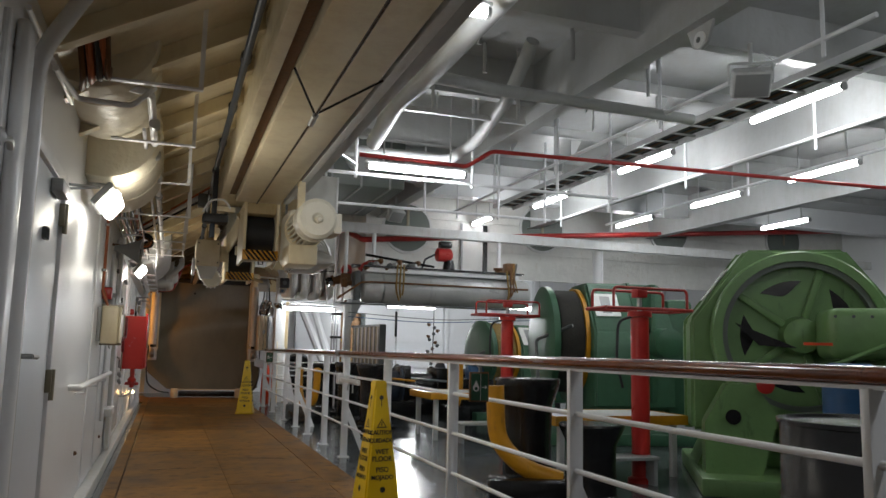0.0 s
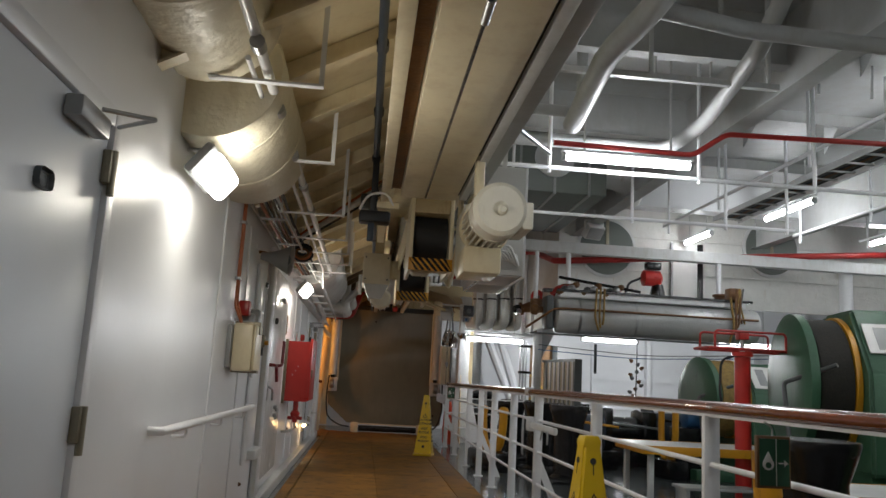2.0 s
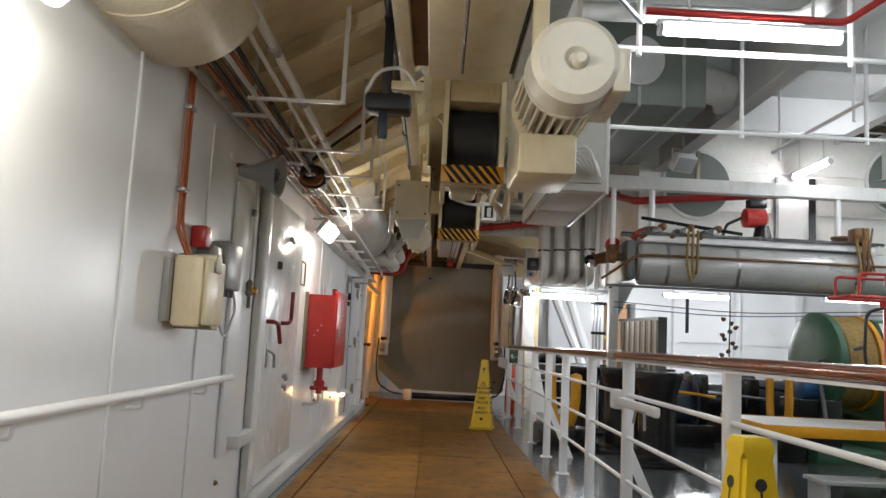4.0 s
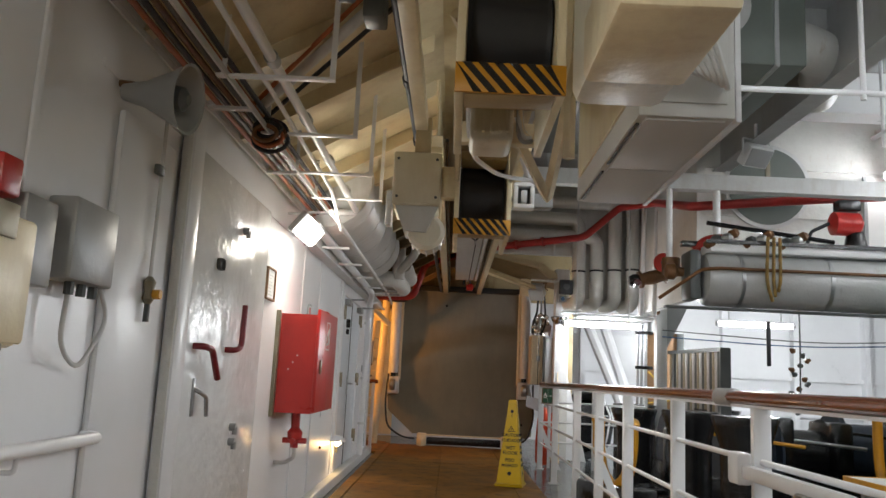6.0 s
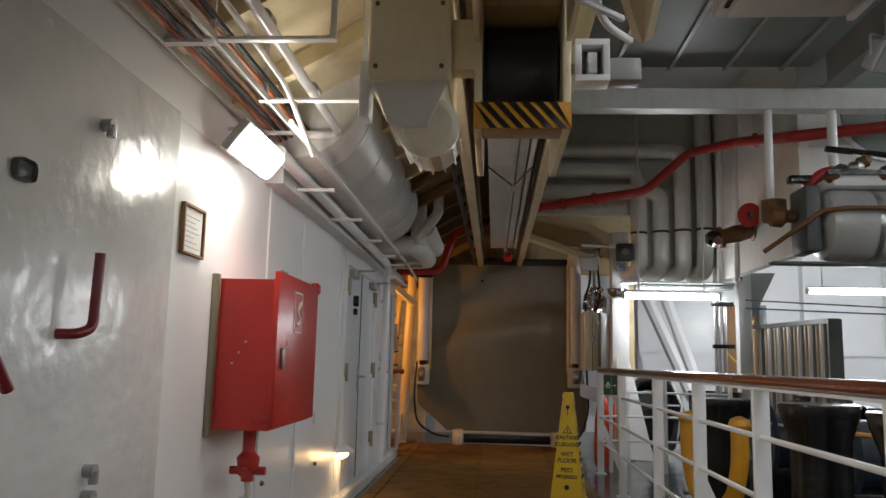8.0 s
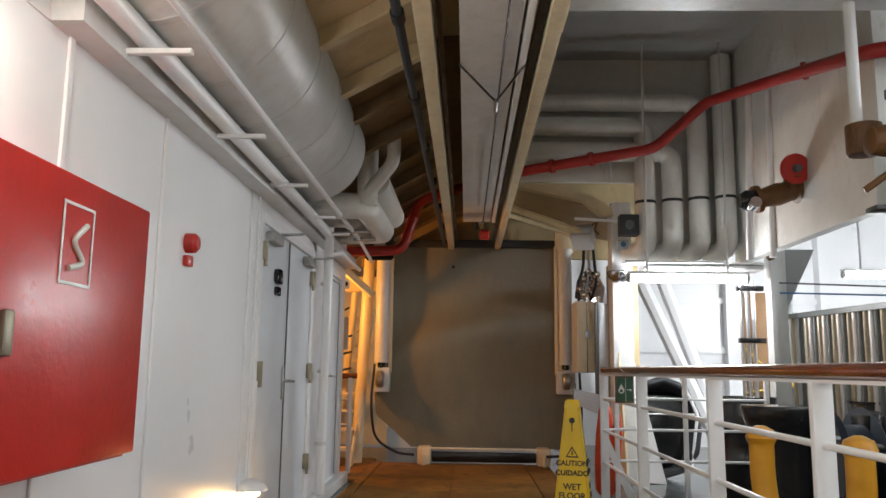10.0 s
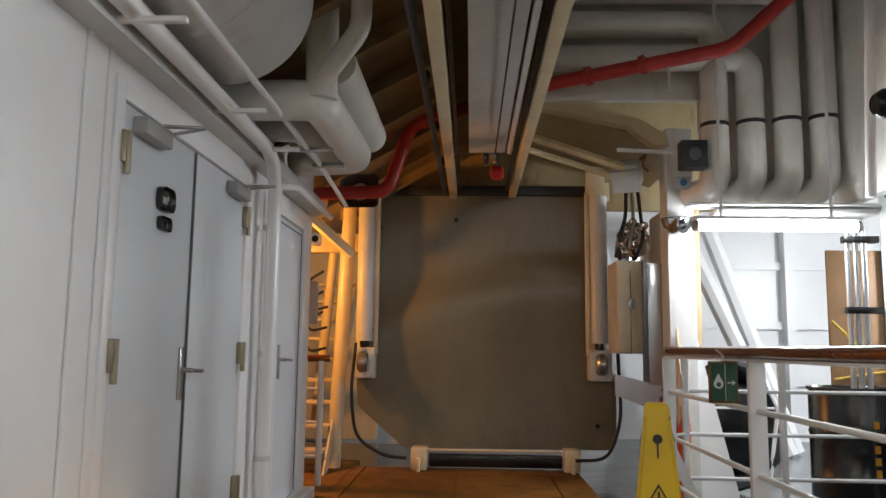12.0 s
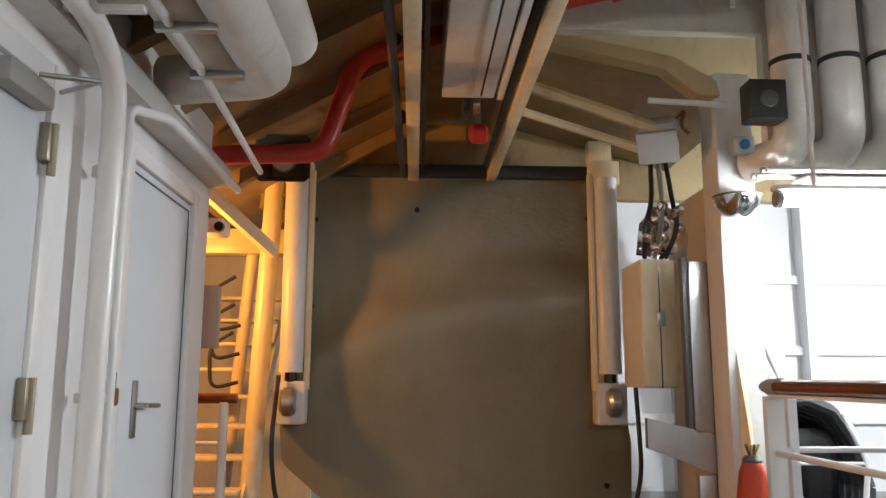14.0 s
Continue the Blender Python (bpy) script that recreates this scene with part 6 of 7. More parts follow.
def platform(x0, x1, y0, y1, z, label="white topped working platform with a yellow edge on steel legs"):
    t = thing("working_platform", ((x0 + x1) / 2, (y0 + y1) / 2, 0), label, "platform", "working platforms by the winches")
    w, d = (x1 - x0) / 2, (y1 - y0) / 2
    part("top", box(B(), -w, w, -d, d, z - 0.02, z, 0.003), WHITE_OLD, t)
    for a in ((-w - 0.01, w + 0.01, -d - 0.012, -d), (-w - 0.01, w + 0.01, d, d + 0.012), (-w - 0.012, -w, -d, d), (w, w + 0.012, -d, d)):
        part("edge", box(B(), *a, z - 0.09, z + 0.004, 0.002), YELLOW_PAINT, t)
    for sx in (-1, 1):
        for sy in (-1, 1):
            part("leg", box(B(), sx * (w - 0.1) - 0.03, sx * (w - 0.1) + 0.03, sy * (d - 0.1) - 0.03, sy * (d - 0.1) + 0.03, -0.02, z - 0.02, 0.004), WHITE_OLD, t)
    part("step", box(B(), -w * 0.7, w * 0.2, -d - 0.4, -d - 0.05, 0.22, 0.25, 0.004), GREYBOX, t)
    for sx in (-0.65, 0.15):
        part("step_leg", box(B(), w * sx - 0.02, w * sx + 0.02, -d - 0.38, -d - 0.08, -0.02, 0.22, 0.003), GREYBOX, t)
    return t


platform(3.5, 5.4, 7.75, 8.75, 0.63)
platform(3.6, 5.1, 4.25, 5.1, 0.6)


def roller_post(x, y, h=1.75):
    t = thing("red_valve_post", (x, y, -0.02), "red painted post carrying a rectangular red pipe handwheel frame", "post", "red posts by the winches")
    part("post", lathe(B(), [(0, 0.13), (0.04, 0.13), (0.06, 0.09), (h - 0.06, 0.09), (h - 0.05, 0.12), (h, 0.12)], (0, 0, 0), (0, 0, 1), 22), RED, t)
    part("spindle", cyl(B(), (0, 0, h), (0, 0, h + 0.16), 0.025, 12), STEEL, t)
    z = h + 0.02
    part("frame", sweep(B(), [(-0.5, -0.2, z), (0.5, -0.2, z), (0.5, 0.2, z), (-0.5, 0.2, z), (-0.5, -0.18, z)], 0.017, 0.05), REDPIPE, t)
    part("frame", sweep(B(), [(-0.42, -0.2, z), (-0.42, -0.2, z + 0.2), (0.42, -0.2, z + 0.2), (0.42, -0.2, z)], 0.014, 0.05), REDPIPE, t)
    part("frame", sweep(B(), [(0.42, 0.2, z), (0.42, 0.2, z + 0.2), (-0.42, 0.2, z + 0.2), (-0.42, 0.2, z)], 0.014, 0.05), REDPIPE, t)
    part("hub", box(B(), -0.06, 0.06, -0.06, 0.06, h + 0.14, h + 0.24, 0.015), REDPIPE, t)
    part("hose", sweep(B(), [(-0.09, 0, h - 0.05), (-0.28, -0.05, h - 0.1), (-0.3, -0.05, h - 0.5), (-0.2, 0, h - 0.75)], 0.014, 0.1), BLACK_RUBBER, t)
    return t


roller_post(4.7, 7.9)
roller_post(4.45, 4.1, 1.66)


def winch(name_label, x, y, turn, r, c, half, top, deep, green, style):
    """The axis is local x and the drum side faces -x; c is the axle's height."""
    t = thing("mooring_winch", (x, y, -0.02), name_label, "winch", "green mooring winches", turn=turn)
    o = [(-half, 0.5), (half, 0.5), (half, c + half * 0.15), (half * 0.46, top), (-half * 0.46, top), (-half, c + half * 0.15)]
    bm = prism(B(), o, "x", -0.2, deep)
    bmesh.ops.bevel(bm, geom=list(bm.edges), offset=0.035, segments=3, affect="EDGES")
    part("housing", bm, green, t)
    part("housing_lip", prism(B(), [(p[0] * 1.02, c + (p[1] - c) * 1.02) for p in o], "x", deep * 0.45, deep * 0.45 + 0.04), green, t)
    m = pose(0, (half * 0.73), (top + c + half * 0.15) / 2 + 0.015) @ pose(0, 0, 0, -math.degrees(math.atan2(top - c - half * 0.15, half * 0.54)))
    m2 = m if style == "open" else pose(0, -half * 0.74, (top + c + half * 0.15) / 2 + 0.015) @ pose(0, 0, 0, math.degrees(math.atan2(top - c - half * 0.15, half * 0.54)))
    part("name_sign", box(B(), -0.1 if style == "open" else -0.14, 0.22, -0.2, 0.2, 0.0, 0.012, m=m2), WHITESIGN, t, "white rectangular sign")
    part("sign_text", box(B(), -0.04, 0.1, -0.15, 0.15, 0.012, 0.014, m=m2), GREYBOX, t)
    part("bed", box(B(), -1.1, deep + 0.5, -half, half, 0.0, 0.16, 0.02), green, t)
    part("pedestal", prism(B(), [(-half * 0.95, 0.16), (half * 0.95, 0.16), (half * 0.8, 0.5), (-half * 0.8, 0.5)], "x", -0.15, deep * 0.9), green, t)
    if style == "open":
        part("wheel_rim", lathe(B(), [(0, r * 0.98), (0.02, r), (0.2, r), (0.2, r * 0.88), (0.0, r * 0.88)], (-0.4, 0, c), (1, 0, 0), 60, closed=True), green, t)
        part("rim_liner", lathe(B(), [(0, r * 0.88), (0.17, r * 0.88), (0.17, r * 0.82), (0.0, r * 0.82)], (-0.37, 0, c), (1, 0, 0), 60, closed=True), GREYPAINT, t)
        part("wheel_web", lathe(B(), [(0.0, r * 0.86), (0.05, r * 0.86)], (-0.26, 0, c), (1, 0, 0), 48), green, t)
        for k in range(5):
            a = 18 + 72 * k
            q = pose(-0.27, 0, c, a, 0, 0)
            part("spoke", box(B(), -0.05, 0.02, -0.035, 0.035, 0.1, r * 0.82, 0.015, m=q), green, t)
            o2 = []
            for i in range(9):
                s = math.radians(a + 36 - 22 + 44 * i / 8)
                o2.append((-math.sin(s) * r * 0.66, c + math.cos(s) * r * 0.66))
            for i in range(9):
                s = math.radians(a + 36 + 22 - 44 * i / 8)
                d = r * (0.66 - 0.16 * math.sin(math.pi * i / 8))
                o2.append((-math.sin(s) * d, c + math.cos(s) * d))
            # thin black plate stands for the shade inside the wheel opening
            part("web_opening_shade", prism(B(), o2, "x", -0.267, -0.262), BLACK, t, "black patch standing for a curved opening in the wheel")
        part("hub", lathe(B(), [(0, r * 0.08), (0.03, r * 0.2), (0.2, r * 0.24)], (-0.44, 0, c), (1, 0, 0), 28), green, t)
        part("gear_case", box(B(), -1.0, -0.42, -1.15, -0.1, c - 0.22, c + 0.24, 0.09, seg=4), green, t)
        part("gear_case_foot", box(B(), -0.95, -0.5, -1.05, -0.55, 0.16, c - 0.18, 0.04), green, t)
        # flat black patch drawn for the shaded gap behind the gear case
        part("gap_shade", prism(B(), [(0.62, c + 0.12), (0.05, c - 0.12), (0.4, c - 0.1)], "x", -0.43, -0.425), BLACK, t)
        part("side_frame", prism(B(), [(0.45, 0.16), (0.95, 0.16), (0.95, 0.62), (0.75, 0.98), (0.5, 0.98), (0.3, 0.7)], "x", -0.75, -0.45), green, t)
        part("frame_boss", lathe(B(), [(0, 0.07), (0.03, 0.06)], (-0.78, 0.7, 0.68), (1, 0, 0), 18), BLACK, t)
        part("brake_lever", sweep(B(), [(-1.05, -0.1, c - 0.28), (-1.1, -0.6, c - 0.06), (-1.1, -1.4, c + 0.18)], 0.022), GREEN, t, "pale green brake lever")
        part("brake_knob", lathe(B(), [(0, 0.04), (0.03, 0.08), (0.07, 0.07)], (-0.86, 0.42, 0.98), (1, 0, 0), 16), RED, t)
        part("warning_dash", box(B(), -1.01, -1.0, -0.12, 0.12, c - 0.1, c - 0.075), ORANGE, t)
        part("warning_dash", box(B(), -1.01, -1.0, -0.9, -0.66, c - 0.1, c - 0.075), ORANGE, t)
        for k in range(7):
            part("case_bolt", cyl(B(), (-1.015, -1.05 + 0.15 * k, c + 0.16), (-1.0, -1.05 + 0.15 * k, c + 0.16), 0.014, 8), GREYDARK, t)
        for k in range(3):
            part("yellow_hose", sweep(B(), [(-0.9, -0.5 - 0.22 * k, 0.7), (-1.1, -0.6 - 0.22 * k, 0.98), (-1.15, -0.8 - 0.22 * k, 1.0), (-1.2, -0.86 - 0.22 * k, 0.75)], 0.035, 0.1), [BROWN, YELLOW_PAINT, YELLOW_PAINT][k], t)
    else:
        part("end_flange", lathe(B(), [(0, r * 0.55), (0.03, r * 0.9), (0.07, r), (0.16, r), (0.17, r * 0.86), (0.2, r * 0.86)], (-0.8 if style == "cased" else -0.85, 0, c), (1, 0, 0), 48), green, t)
        part("rope_drum", lathe(B(), [(0, r * 0.86)] + [(0.01 + 0.03 * k, r * (0.93 + 0.008 * (k % 2))) for k in range(12 if style == "cased" else 13)] + [(0.35 if style == "cased" else 0.39, r * 0.86)], (-0.62 if style == "cased" else -0.66, 0, c), (1, 0, 0), 44), DRUM_DARK if style == "cased" else LASH, t)
        part("brake_band", lathe(B(), [(0, r * 0.97), (0.06, r * 0.97)], (-0.27, 0, c), (1, 0, 0), 44), YELLOW_PAINT, t)
        part("motor", lathe(B(), [(0, 0.12), (0.03, 0.2), (0.4, 0.21), (0.42, 0.24), (0.7, 0.24)], (deep * 0.78, -half - 0.35, c - 0.02), (0, 1, 0), 26), green, t)
        part("dark_boss", lathe(B(), [(0, 0.09), (0.1, 0.1)], (deep * 0.5, -half - 0.06, c + 0.14), (0, 1, 0), 18), BLACK, t)
        part("side_rib", box(B(), deep * 0.62, deep * 0.7, -half * 1.03, -half * 0.5, 0.6, top - 0.04, 0.015), green, t)
        part("rear_case", box(B(), deep, deep + 0.4, -half * 0.7, half * 0.7, 0.3, top - 0.22, 0.08), green, t)
        part("brake_lever", sweep(B(), [(-0.95, -half * 0.9, 0.5), (-0.92, -half * 0.5, c), (-0.5, -half * 0.95, c + 0.2)], 0.025), GREYDARK, t)
    return t


winch("green mooring winch with an open spoked brake wheel and white sign", 6.0, 3.7, 58, 0.83, 1.45, 1.02, 2.32, 0.75, GREEN, "open")
winch("green cased mooring winch with a dark rope drum and white sign", 5.95, 7.7, -13, 0.8, 1.42, 0.92, 2.26, 0.95, GREEN_DARK, "cased")
winch("small green mooring winch with a yellow wound drum", 6.3, 11.1, 4, 0.62, 1.2, 0.62, 1.75, 0.6, GREEN_DARK, "rope")
t = thing("blue_motor", (5.3, 2.35, -0.02), "blue painted electric motor beside the big winch", "motor")
part("body", lathe(B(), [(0, 0.18), (0.02, 0.22), (0.5, 0.22), (0.55, 0.15)], (0, 0, 0.65), (0, 0, 1), 24), BLUE, t)
part("stand", box(B(), -0.3, 0.3, -0.2, 0.2, 0, 0.65, 0.02), BLACK, t)
t = thing("blue_motor", (5.35, 10.8, 0.12), "small blue painted motor beside the far winch", "motor")
part("body", lathe(B(), [(0, 0.1), (0.02, 0.13), (0.3, 0.13), (0.34, 0.09)], (-0.15, 0, 0.72), (1, 0.1, 0), 24), BLUE, t)
part("stand", box(B(), -0.3, 0.3, -0.2, 0.2, -0.14, 0.6, 0.02), BLACK, t)

# dark machinery between the bollards and the far hull
random.seed(5)
for k, (x, y, w, d, h) in enumerate(((3.9, 11.8, 0.5, 0.4, 0.95), (4.8, 12.6, 0.6, 0.5, 0.9), (5.8, 12.9, 0.6, 0.4, 1.0), (7.0, 12.4, 0.7, 0.5, 0.95), (3.6, 13.2, 0.25, 0.3, 0.9), (4.5, 13.9, 0.4, 0.3, 0.85))):
    t = thing("black_winch_unit", (x, y, -0.02), "dark black machinery unit with a round drum and pipes", "machine", "dark machinery units")
    part("base", box(B(), -w, w, -d, d, 0, 0.3, 0.02), BLACK, t)
    part("drum", lathe(B(), [(0, h * 0.42), (0.04, h * 0.45), (0.05, h * 0.3), (w * 1.2, h * 0.3), (w * 1.22, h * 0.45), (w * 1.3, h * 0.42)], (-w * 0.7, 0, h * 0.58), (1, 0, 0), 26), BLACK if k % 2 else BLUEBLACK, t)
    part("cap", box(B(), w * 0.5, w * 0.95, -d * 0.6, d * 0.6, 0.3, h, 0.04), BLACK, t)
    part("pipe", sweep(B(), [(-w, -d, 0.2), (-w, -d, h * 0.8), (w, -d, h * 0.7)], 0.02), [YELLOW_PAINT, STEEL, BLACK][k % 3], t)

# stowed grating stack
t = thing("tube_rack", (4.05, 15.1, 0), "upright rack of brown-grey tubes with a dark cap", "rack", turn=0)
d = Vector((0.22, -1.6, 0))
for k in range(22):
    p = d * (k / 21)
    part("tube", cyl(B(), (p.x, p.y, -0.02), (p.x, p.y, 1.7), 0.03, 10), [HINGE, STEEL, GREYDARK][k % 3], t)
part("cap", prism(B(), [(-0.06, 0.03), (0.06, 0.03), (0.3, -1.66), (0.17, -1.66)], "z", 1.7, 1.75), GREYDARK, t)
part("end_bar", box(B(), 0.16, 0.3, -1.7, -1.66, -0.02, 1.74), GREYDARK, t)

# ---- storage tank under the crossbeam ----
t = thing("storage_tank", (0, 0, 0), "long grey cylindrical tank slung on hangers under the crossbeam", "tank")
part("shell", lathe(B(), [(0, 0.2), (0.03, 0.26), (0.08, 0.28), (3.2, 0.28), (3.28, 0.26), (3.3, 0.2)], (3.25, 11.2, 2.33), (1, 0, 0), 36), TANKGREY, t)
part("lower_strip", box(B(), 2.9, 6.4, 11.18, 11.3, 2.02, 2.045, 0.004), GREYDARK, t)
part("top_beam", box(B(), 3.1, 6.3, 11.3, 11.4, 2.7, 2.76, 0.006), BLACK, t)
part("slanting_strut", sweep(B(), [(3.3, 11.1, 2.92), (4.6, 11.05, 2.76)], 0.025, seg=6), BLACK, t)
part("end_valve", lathe(B(), [(0, 0.03), (0.02, 0.08), (0.1, 0.09), (0.14, 0.05), (0.2, 0.05)], (2.88, 11.2, 2.4), (1, 0, 0), 16), BROWN, t)
part("end_clamp", box(B(), 3.1, 3.22, 11.02, 11.36, 2.1, 2.62, 0.03), GREYDARK, t)
part("deck_channel", box(B(), 3.3, 6.3, 10.98, 11.42, 2.6, 2.69, 0.01), WHITE, t)
part("grey_strip", box(B(), 3.25, 6.4, 10.95, 10.98, 2.68, 2.72), BLACK, t)
part("red_pipe", sweep(B(), [(2.8, 11.1, 2.1), (3.2, 10.95, 2.4), (3.35, 10.88, 2.41), (6.45, 10.88, 2.41)], 0.018), BROWN, t)
for x in (3.6, 4.5, 6.1):
    part("strap", lathe(B(), [(0, 0.285), (0.04, 0.285)], (x, 11.2, 2.33), (1, 0, 0), 30), STEEL, t)
for x in (3.58, 6.15):
    part("hanger", cyl(B(), (x, 11.62, 2.85), (x, 11.62, 3.42), 0.04, 14), WHITE, t)
    part("cup", lathe(B(), [(0, 0.09), (0.02, 0.1), (0.2, 0.1), (0.22, 0.13), (0.25, 0.13)], (x, 11.55, 2.62), (0, 0, 1), 18), BROWN, t, "rusty brown hanger cup")
part("hanger", cyl(B(), (3.05, 11.62, 2.6), (3.05, 11.62, 3.42), 0.035, 14), WHITE, t)
part("cup", lathe(B(), [(0, 0.09), (0.02, 0.1), (0.18, 0.1)], (3.05, 11.55, 2.42), (0, 0, 1), 18), BROWN, t, "rusty brown hanger cup")
part("end_elbow", sweep(B(), [(3.25, 11.35, 2.66), (3.35, 11.3, 2.78), (3.55, 11.25, 2.78)], 0.05), REDPIPE, t)
for k in range(3):
    part("chain", sweep(B(), [(3.85 + 0.06 * k, 10.88, 2.75), (3.82 + 0.07 * k, 10.86, 2.3), (3.9 + 0.03 * k, 10.92, 2.1 + 0.05 * k)], 0.017, 0.1, 6), LASH, t, "dirty yellow lashing")
    part("chain", sweep(B(), [(6.0 + 0.08 * k, 10.88, 2.75), (6.05 + 0.04 * k, 10.86, 2.3), (6.0, 10.92, 2.05 + 0.06 * k)], 0.017, 0.1, 6), BROWN if k else LASH, t)
part("hanging_strap", box(B(), 3.86, 3.9, 10.98, 11.0, 1.45, 1.9, 0.004), BLACK_RUBBER, t)
for k in range(5):
    part("end_strap", sweep(B(), [(6.1 + 0.06 * (k % 3), 10.9, 2.9), (6.16 - 0.05 * (k % 2), 10.87, 2.6), (6.05 + 0.05 * k, 10.92, 2.35)], 0.014, 0.05, 6), [BROWN, LASH, GREYDARK][k % 3], t)
part("end_block", box(B(), 6.05, 6.25, 11.0, 11.2, 2.66, 2.92, 0.02), BROWN, t)
for k in range(12):
    part("fitting", lathe(B(), [(0, 0.02), (0.03, 0.05), (0.09, 0.05), (0.12, 0.02)], (3.25 + 0.09 * k, 11.05 + 0.05 * (k % 2), 2.68 + 0.035 * (k % 4)), (1, -0.6, 0.5 * (k % 2)), 10), [BROWN, GREYDARK, STEEL, BROWN][k % 4], t)
t = thing("red_pump", (4.95, 11.45, 2.95), "red and black pump head hanging over the tank", "pump")
part("body", lathe(B(), [(0, 0.05), (0.04, 0.13), (0.3, 0.13), (0.34, 0.08)], (-0.2, 0, 0.1), (1, 0, 0), 20), RED, t)
part("black_head", box(B(), -0.12, 0.12, -0.08, 0.08, 0.24, 0.36, 0.015), BLACK, t)
part("foot", lathe(B(), [(0, 0.1), (0.1, 0.12), (0.25, 0.09)], (0.08, 0, -0.25), (0, 0, 1), 16), BLACK, t)
part("hose", sweep(B(), [(-0.2, 0, 0.1), (-0.4, 0, 0.0), (-0.5, 0, -0.3), (-0.8, 0, -0.35)], 0.02), BLACK_RUBBER, t)

for k, (x, z) in enumerate(((4.45, 3.68), (7.48, 3.88), (10.72, 4.05), (14.0, 4.05))):
    t = thing("round_blank", (x, 12.36, z), "round dull green-grey blanked opening with a rim in the upper bulkhead", "hatch", "round blanked openings")
    part("disc", lathe(B(), [(0, 0.48), (0.012, 0.48)], (0, 0, 0), (0, -1, 0), 40), GREYPAINT, t)
    part("rim", lathe(B(), [(0, 0.53), (0.03, 0.53), (0.03, 0.48), (0, 0.48)], (0, 0.03, 0), (0, -1, 0), 40, closed=True), WHITE_OLD, t)
    part("swing_bar", box(B(), -0.03, 0.03, -0.03, -0.014, -0.1, 0.5, 0.004), HINGE, t)


def spot(loc, turn):
    t = thing("grey_spotlight", loc, "unlit white spotlight on a swivel bracket with a looped cable", "lamp", "unlit spotlights under the beams", turn=turn)
    m = pose(0, 0, 0, 40, 0, 0)
    part("head", box(B(), -0.16, 0.16, -0.05, 0.08, -0.12, 0.12, 0.02, m=m), WHITE_OLD, t)
    part("glass", box(B(), -0.14, 0.14, -0.06, -0.05, -0.1, 0.1, 0.004, m=m), GREYBOX, t)
    part("yoke", sweep(B(), [(-0.18, 0, 0), (-0.18, 0, 0.18), (0.18, 0, 0.18), (0.18, 0, 0)], 0.012, 0.03), WHITE_OLD, t)
    part("stem", cyl(B(), (0, 0, 0.18), (0, 0, 0.36), 0.02, 10), WHITE_OLD, t)
    part("cable", sweep(B(), [(0.1, 0.05, 0.1), (0.25, 0.1, 0.2), (0.1, 0.05, 0.3)], 0.008, 0.05), WHITE_OLD, t)
    return t


spot((3.87, 11.2, 3.7), 20)
spot((4.6, 2.6, 3.55), -30)
t = thing("crank_pipes", (0, 0, 0), "white lagged pipes with elbows slung under the deckhead", "pipe")
# pipes take the greyer deckhead tone in place of shading near the lamp
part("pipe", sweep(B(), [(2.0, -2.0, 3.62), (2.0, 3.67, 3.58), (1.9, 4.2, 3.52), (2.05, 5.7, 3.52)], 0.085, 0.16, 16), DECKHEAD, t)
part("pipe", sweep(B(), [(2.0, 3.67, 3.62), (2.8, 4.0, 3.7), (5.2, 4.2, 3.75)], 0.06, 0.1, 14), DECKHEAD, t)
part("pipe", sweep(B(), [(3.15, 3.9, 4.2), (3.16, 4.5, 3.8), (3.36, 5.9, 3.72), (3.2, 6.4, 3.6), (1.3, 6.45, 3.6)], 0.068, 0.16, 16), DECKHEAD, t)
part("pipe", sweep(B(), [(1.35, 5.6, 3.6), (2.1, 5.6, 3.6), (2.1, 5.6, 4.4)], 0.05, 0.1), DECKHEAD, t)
part("thin_pipe", sweep(B(), [(1.5, -2, 3.3), (1.5, 5.3, 3.3), (1.9, 5.9, 3.3)], 0.02), STEEL, t)
for k in range(6):
    part("stud", cyl(B(), (2.2 + 0.5 * k, 5.41 + 0.02, 3.9), (2.2 + 0.5 * k, 5.41, 4.2), 0.012, 8), WHITE_OLD, t)
t = thing("grey_vent_trunk", (1.3, 8.7, 3.66), "dark grey painted square vent trunk under the deckhead", "duct")
part("trunk", box(B(), 0, 2.0, 0, 2.6, 0, 0.94, 0.02), GREYPAINT, t)
for k in range(4):
    part("flange", box(B(), 0.4 + 0.45 * k, 0.43 + 0.45 * k, -0.02, 2.62, -0.02, 0.9), GREYBOX, t)
part("branch", sweep(B(), [(2.0, 0.6, 0.5), (2.6, 0.9, 0.5), (2.9, 1.8, 0.5)], 0.2, 0.3, 18), LAGGING, t)
part("end_disc", lathe(B(), [(0, 0.26), (0.03, 0.26)], (1.3, -0.02, 0.45), (0, -1, 0), 28), DECKHEAD, t)
t = thing("light_rack", (0, 0, 0), "white tubular hanging racks under the deckhead", "frame")
for y in (6.35, 8.3):
    part("bar", sweep(B(), [(1.3, y, 3.3), (5.6, y, 3.3)], 0.022), WHITE, t)
    for x in (2.0, 3.5, 4.7, 5.5):
        part("drop", sweep(B(), [(x, y, 4.55), (x, y, 3.25)], 0.02), WHITE, t)
for x in (4.8, 6.9, 8.0):
    part("bar", sweep(B(), [(x, 1.5, 3.75), (x, 10.6, 3.75)], 0.022), WHITE, t)
    for y in (2.0, 4.2, 6.6, 8.7, 10.4):
        part("drop", sweep(B(), [(x, y, 4.55), (x, y, 3.6)], 0.018), WHITE, t)
t = thing("cable_ladder", (5.75, 0, 3.86), "white cable ladder loaded with dark cables", "tray")
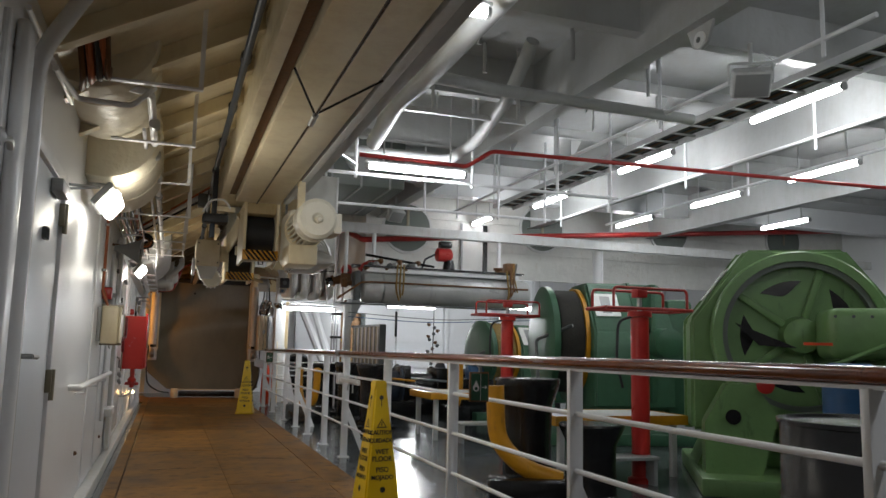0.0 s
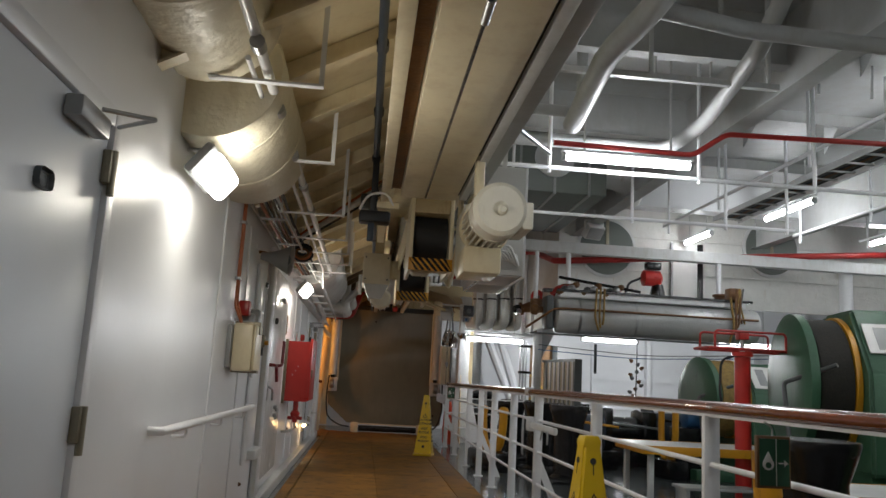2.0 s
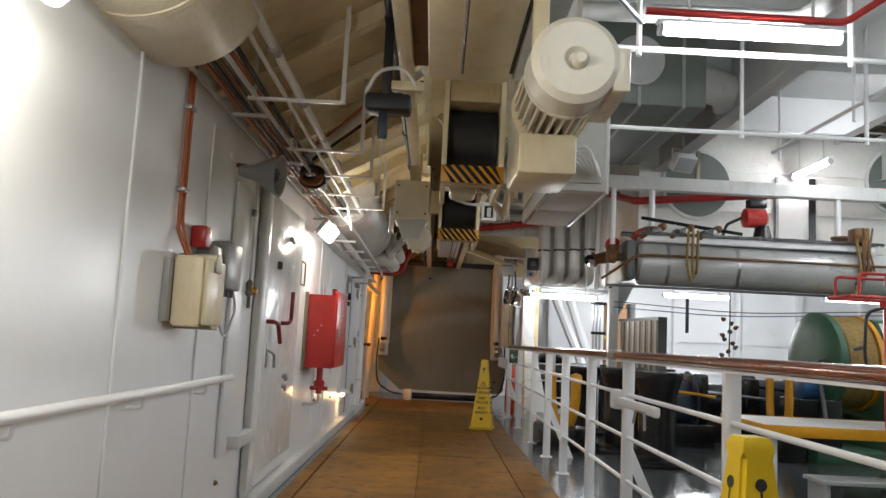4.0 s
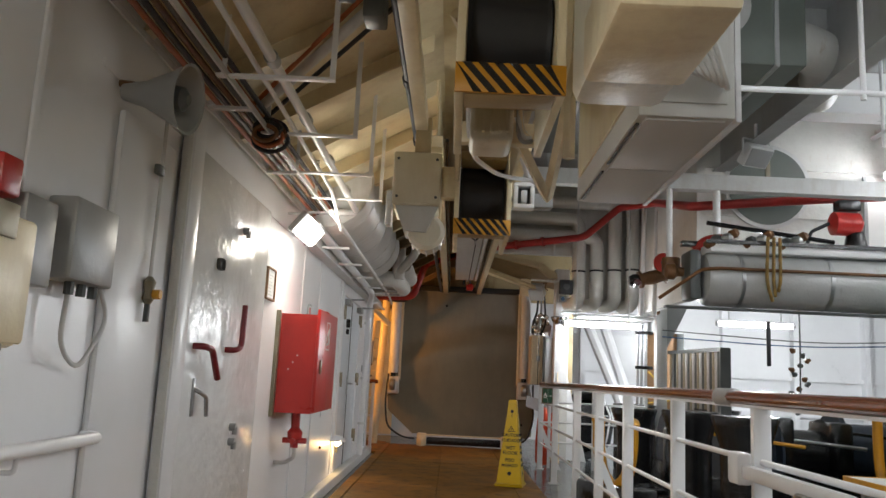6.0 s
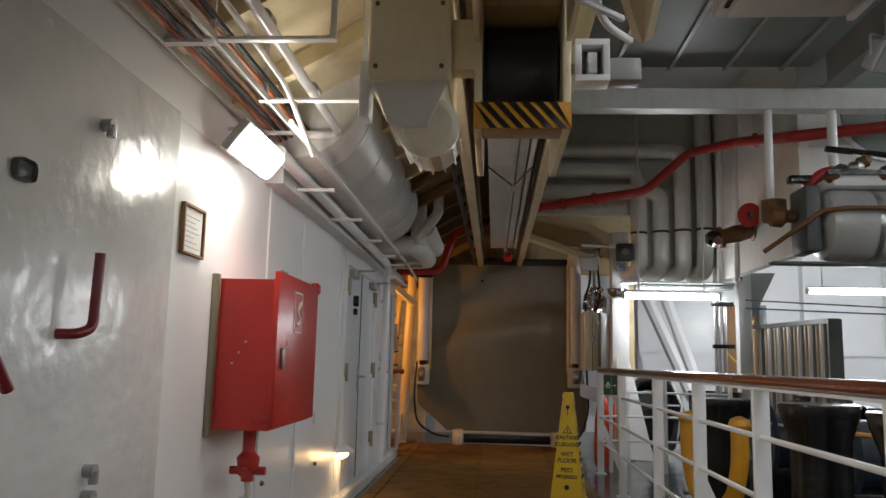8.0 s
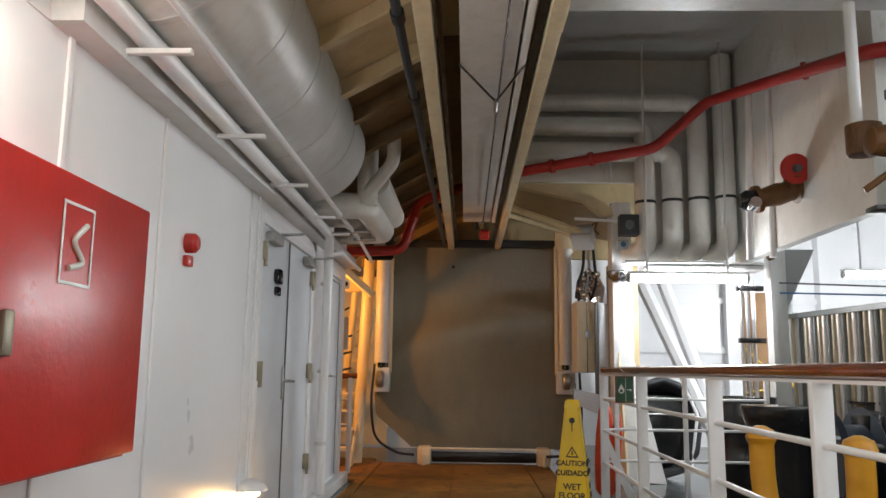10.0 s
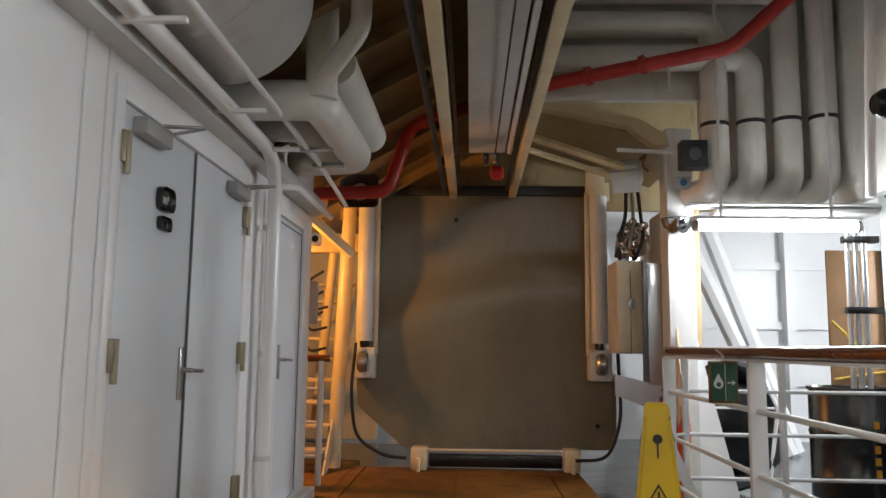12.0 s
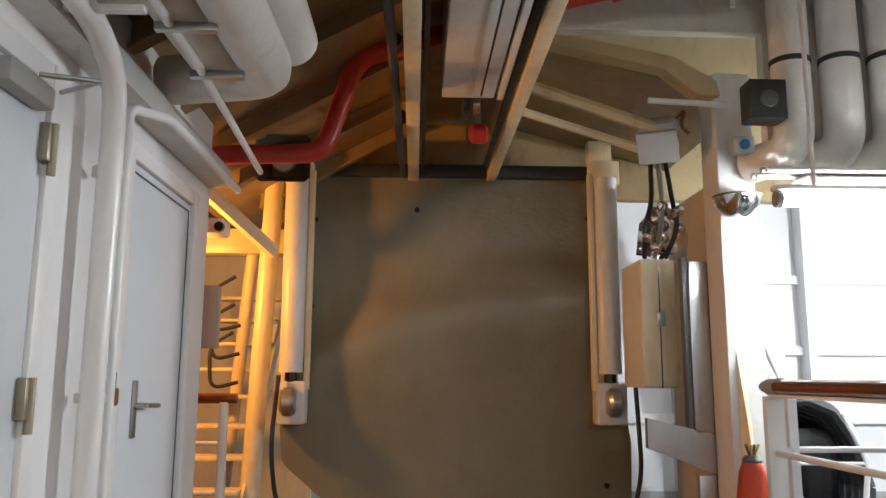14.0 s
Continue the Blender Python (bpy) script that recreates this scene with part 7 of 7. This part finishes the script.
for x in (-0.2, 0.2):
    part("side", box(B(), x - 0.012, x + 0.012, 0.0, 10.5, 0, 0.07), WHITE, t)
for k in range(30):
    part("rung", box(B(), -0.19, 0.19, 0.2 + 0.35 * k, 0.23 + 0.35 * k, 0.02, 0.04), DECKHEAD, t)
for k in range(7):
    part("cable", sweep(B(), [(-0.15 + 0.05 * k, 0, 0.06), (-0.14 + 0.045 * k, 5, 0.065), (-0.15 + 0.05 * k, 10.5, 0.06)], 0.02, 0.5, 8), [BLACK_RUBBER, BROWN, GREYDARK][k % 3], t)
t = thing("white_stanchion", (8.55, 11.85, 0), "white painted round stanchion standing on the mooring deck", "column")
part("shaft", cyl(B(), (0, 0, -0.02), (0, 0, 3.42), 0.11, 22), WHITE, t)
t = thing("upper_doorway", (4.95, 12.37, 2.75), "narrow lit doorway with a black edge in the upper bulkhead", "door")
part("panel", box(B(), 0.7, 1.15, -0.02, 0.0, 0, 1.1, 0.004), WHITESIGN, t)
part("edge", box(B(), 1.15, 1.25, -0.03, 0.0, 0, 1.1), BLACK, t)
part("edge", box(B(), 0.66, 0.7, -0.03, 0.0, 0, 1.1), GREYBOX, t)
t = thing("hanging_chains", (5.9, 14.9, 0), "tangle of chains and shackles hanging against the hull", "chain")
for k in range(14):
    a = k * 1.3
    part("link", lathe(B(), [(0, 0.02), (0.03, 0.045), (0.09, 0.02)], (0.08 * math.sin(a), 0.05 * math.cos(a), 0.9 + 0.07 * k), (math.sin(a), math.cos(a), 0.5), 8), [GREYDARK, BROWN][k % 2], t)
part("line", sweep(B(), [(0, 0, 0.9), (0.02, 0, 1.9), (0.0, 0, 4.6)], 0.012), GREYDARK, t)
t = thing("slack_cables", (0, 0, 0), "thin blue and black cables sagging under the tank", "cable")
part("cable", sweep(B(), [(3.85, 14.93, 1.95), (5.5, 14.0, 1.83), (8.5, 14.0, 2.0)], 0.009, 0.6, 6), BLUE, t)
part("cable", sweep(B(), [(3.85, 14.93, 2.05), (5.8, 14.1, 1.9), (9.0, 14.0, 2.1)], 0.009, 0.6, 6), GREYDARK, t)

t = thing("lifting_lug", (3.9, 2.35, 3.85), "white painted lifting lug with a round eye under the beam", "bracket")
part("plate", prism(B(), [(-0.16, 0.0), (0.16, 0.0), (0.09, -0.16), (0.0, -0.2), (-0.09, -0.16)], "x", -0.012, 0.012), DECKHEAD, t)
part("boss", lathe(B(), [(0, 0.07), (0.05, 0.07)], (-0.025, 0, -0.12), (1, 0, 0), 20), WHITE_OLD, t)
part("eye", lathe(B(), [(0, 0.025), (0.003, 0.025)], (-0.03, 0, -0.12), (-1, 0, 0), 14), GREYDARK, t)
t = thing("deck_brackets", (0, 0, 0), "white painted knee brackets and pipe stubs along the deck beams", "bracket")
for k in range(12):
    y = [1.0, 3.2, 5.4, 7.6][k % 4]
    x = [2.9, 4.6, 5.6][k // 4]
    part("knee", prism(B(), [(x, 4.1), (x + 0.25, 4.59), (x, 4.59)], "y", y + 0.02, y + 0.035), DECKHEAD, t)
for k in range(10):
    part("stub", cyl(B(), (2.4 + 0.35 * k, 3.6 + (k % 3) * 0.7, 4.25), (2.4 + 0.35 * k, 3.6 + (k % 3) * 0.7, 4.59), 0.025, 8), DECKHEAD, t)
part("clamp_bar", box(B(), 1.4, 3.6, 5.0, 5.05, 3.72, 3.77), WHITE_OLD, t)
for x in (1.5, 2.5, 3.5):
    part("clamp_drop", box(B(), x, x + 0.03, 5.01, 5.04, 3.77, 4.6), WHITE_OLD, t)
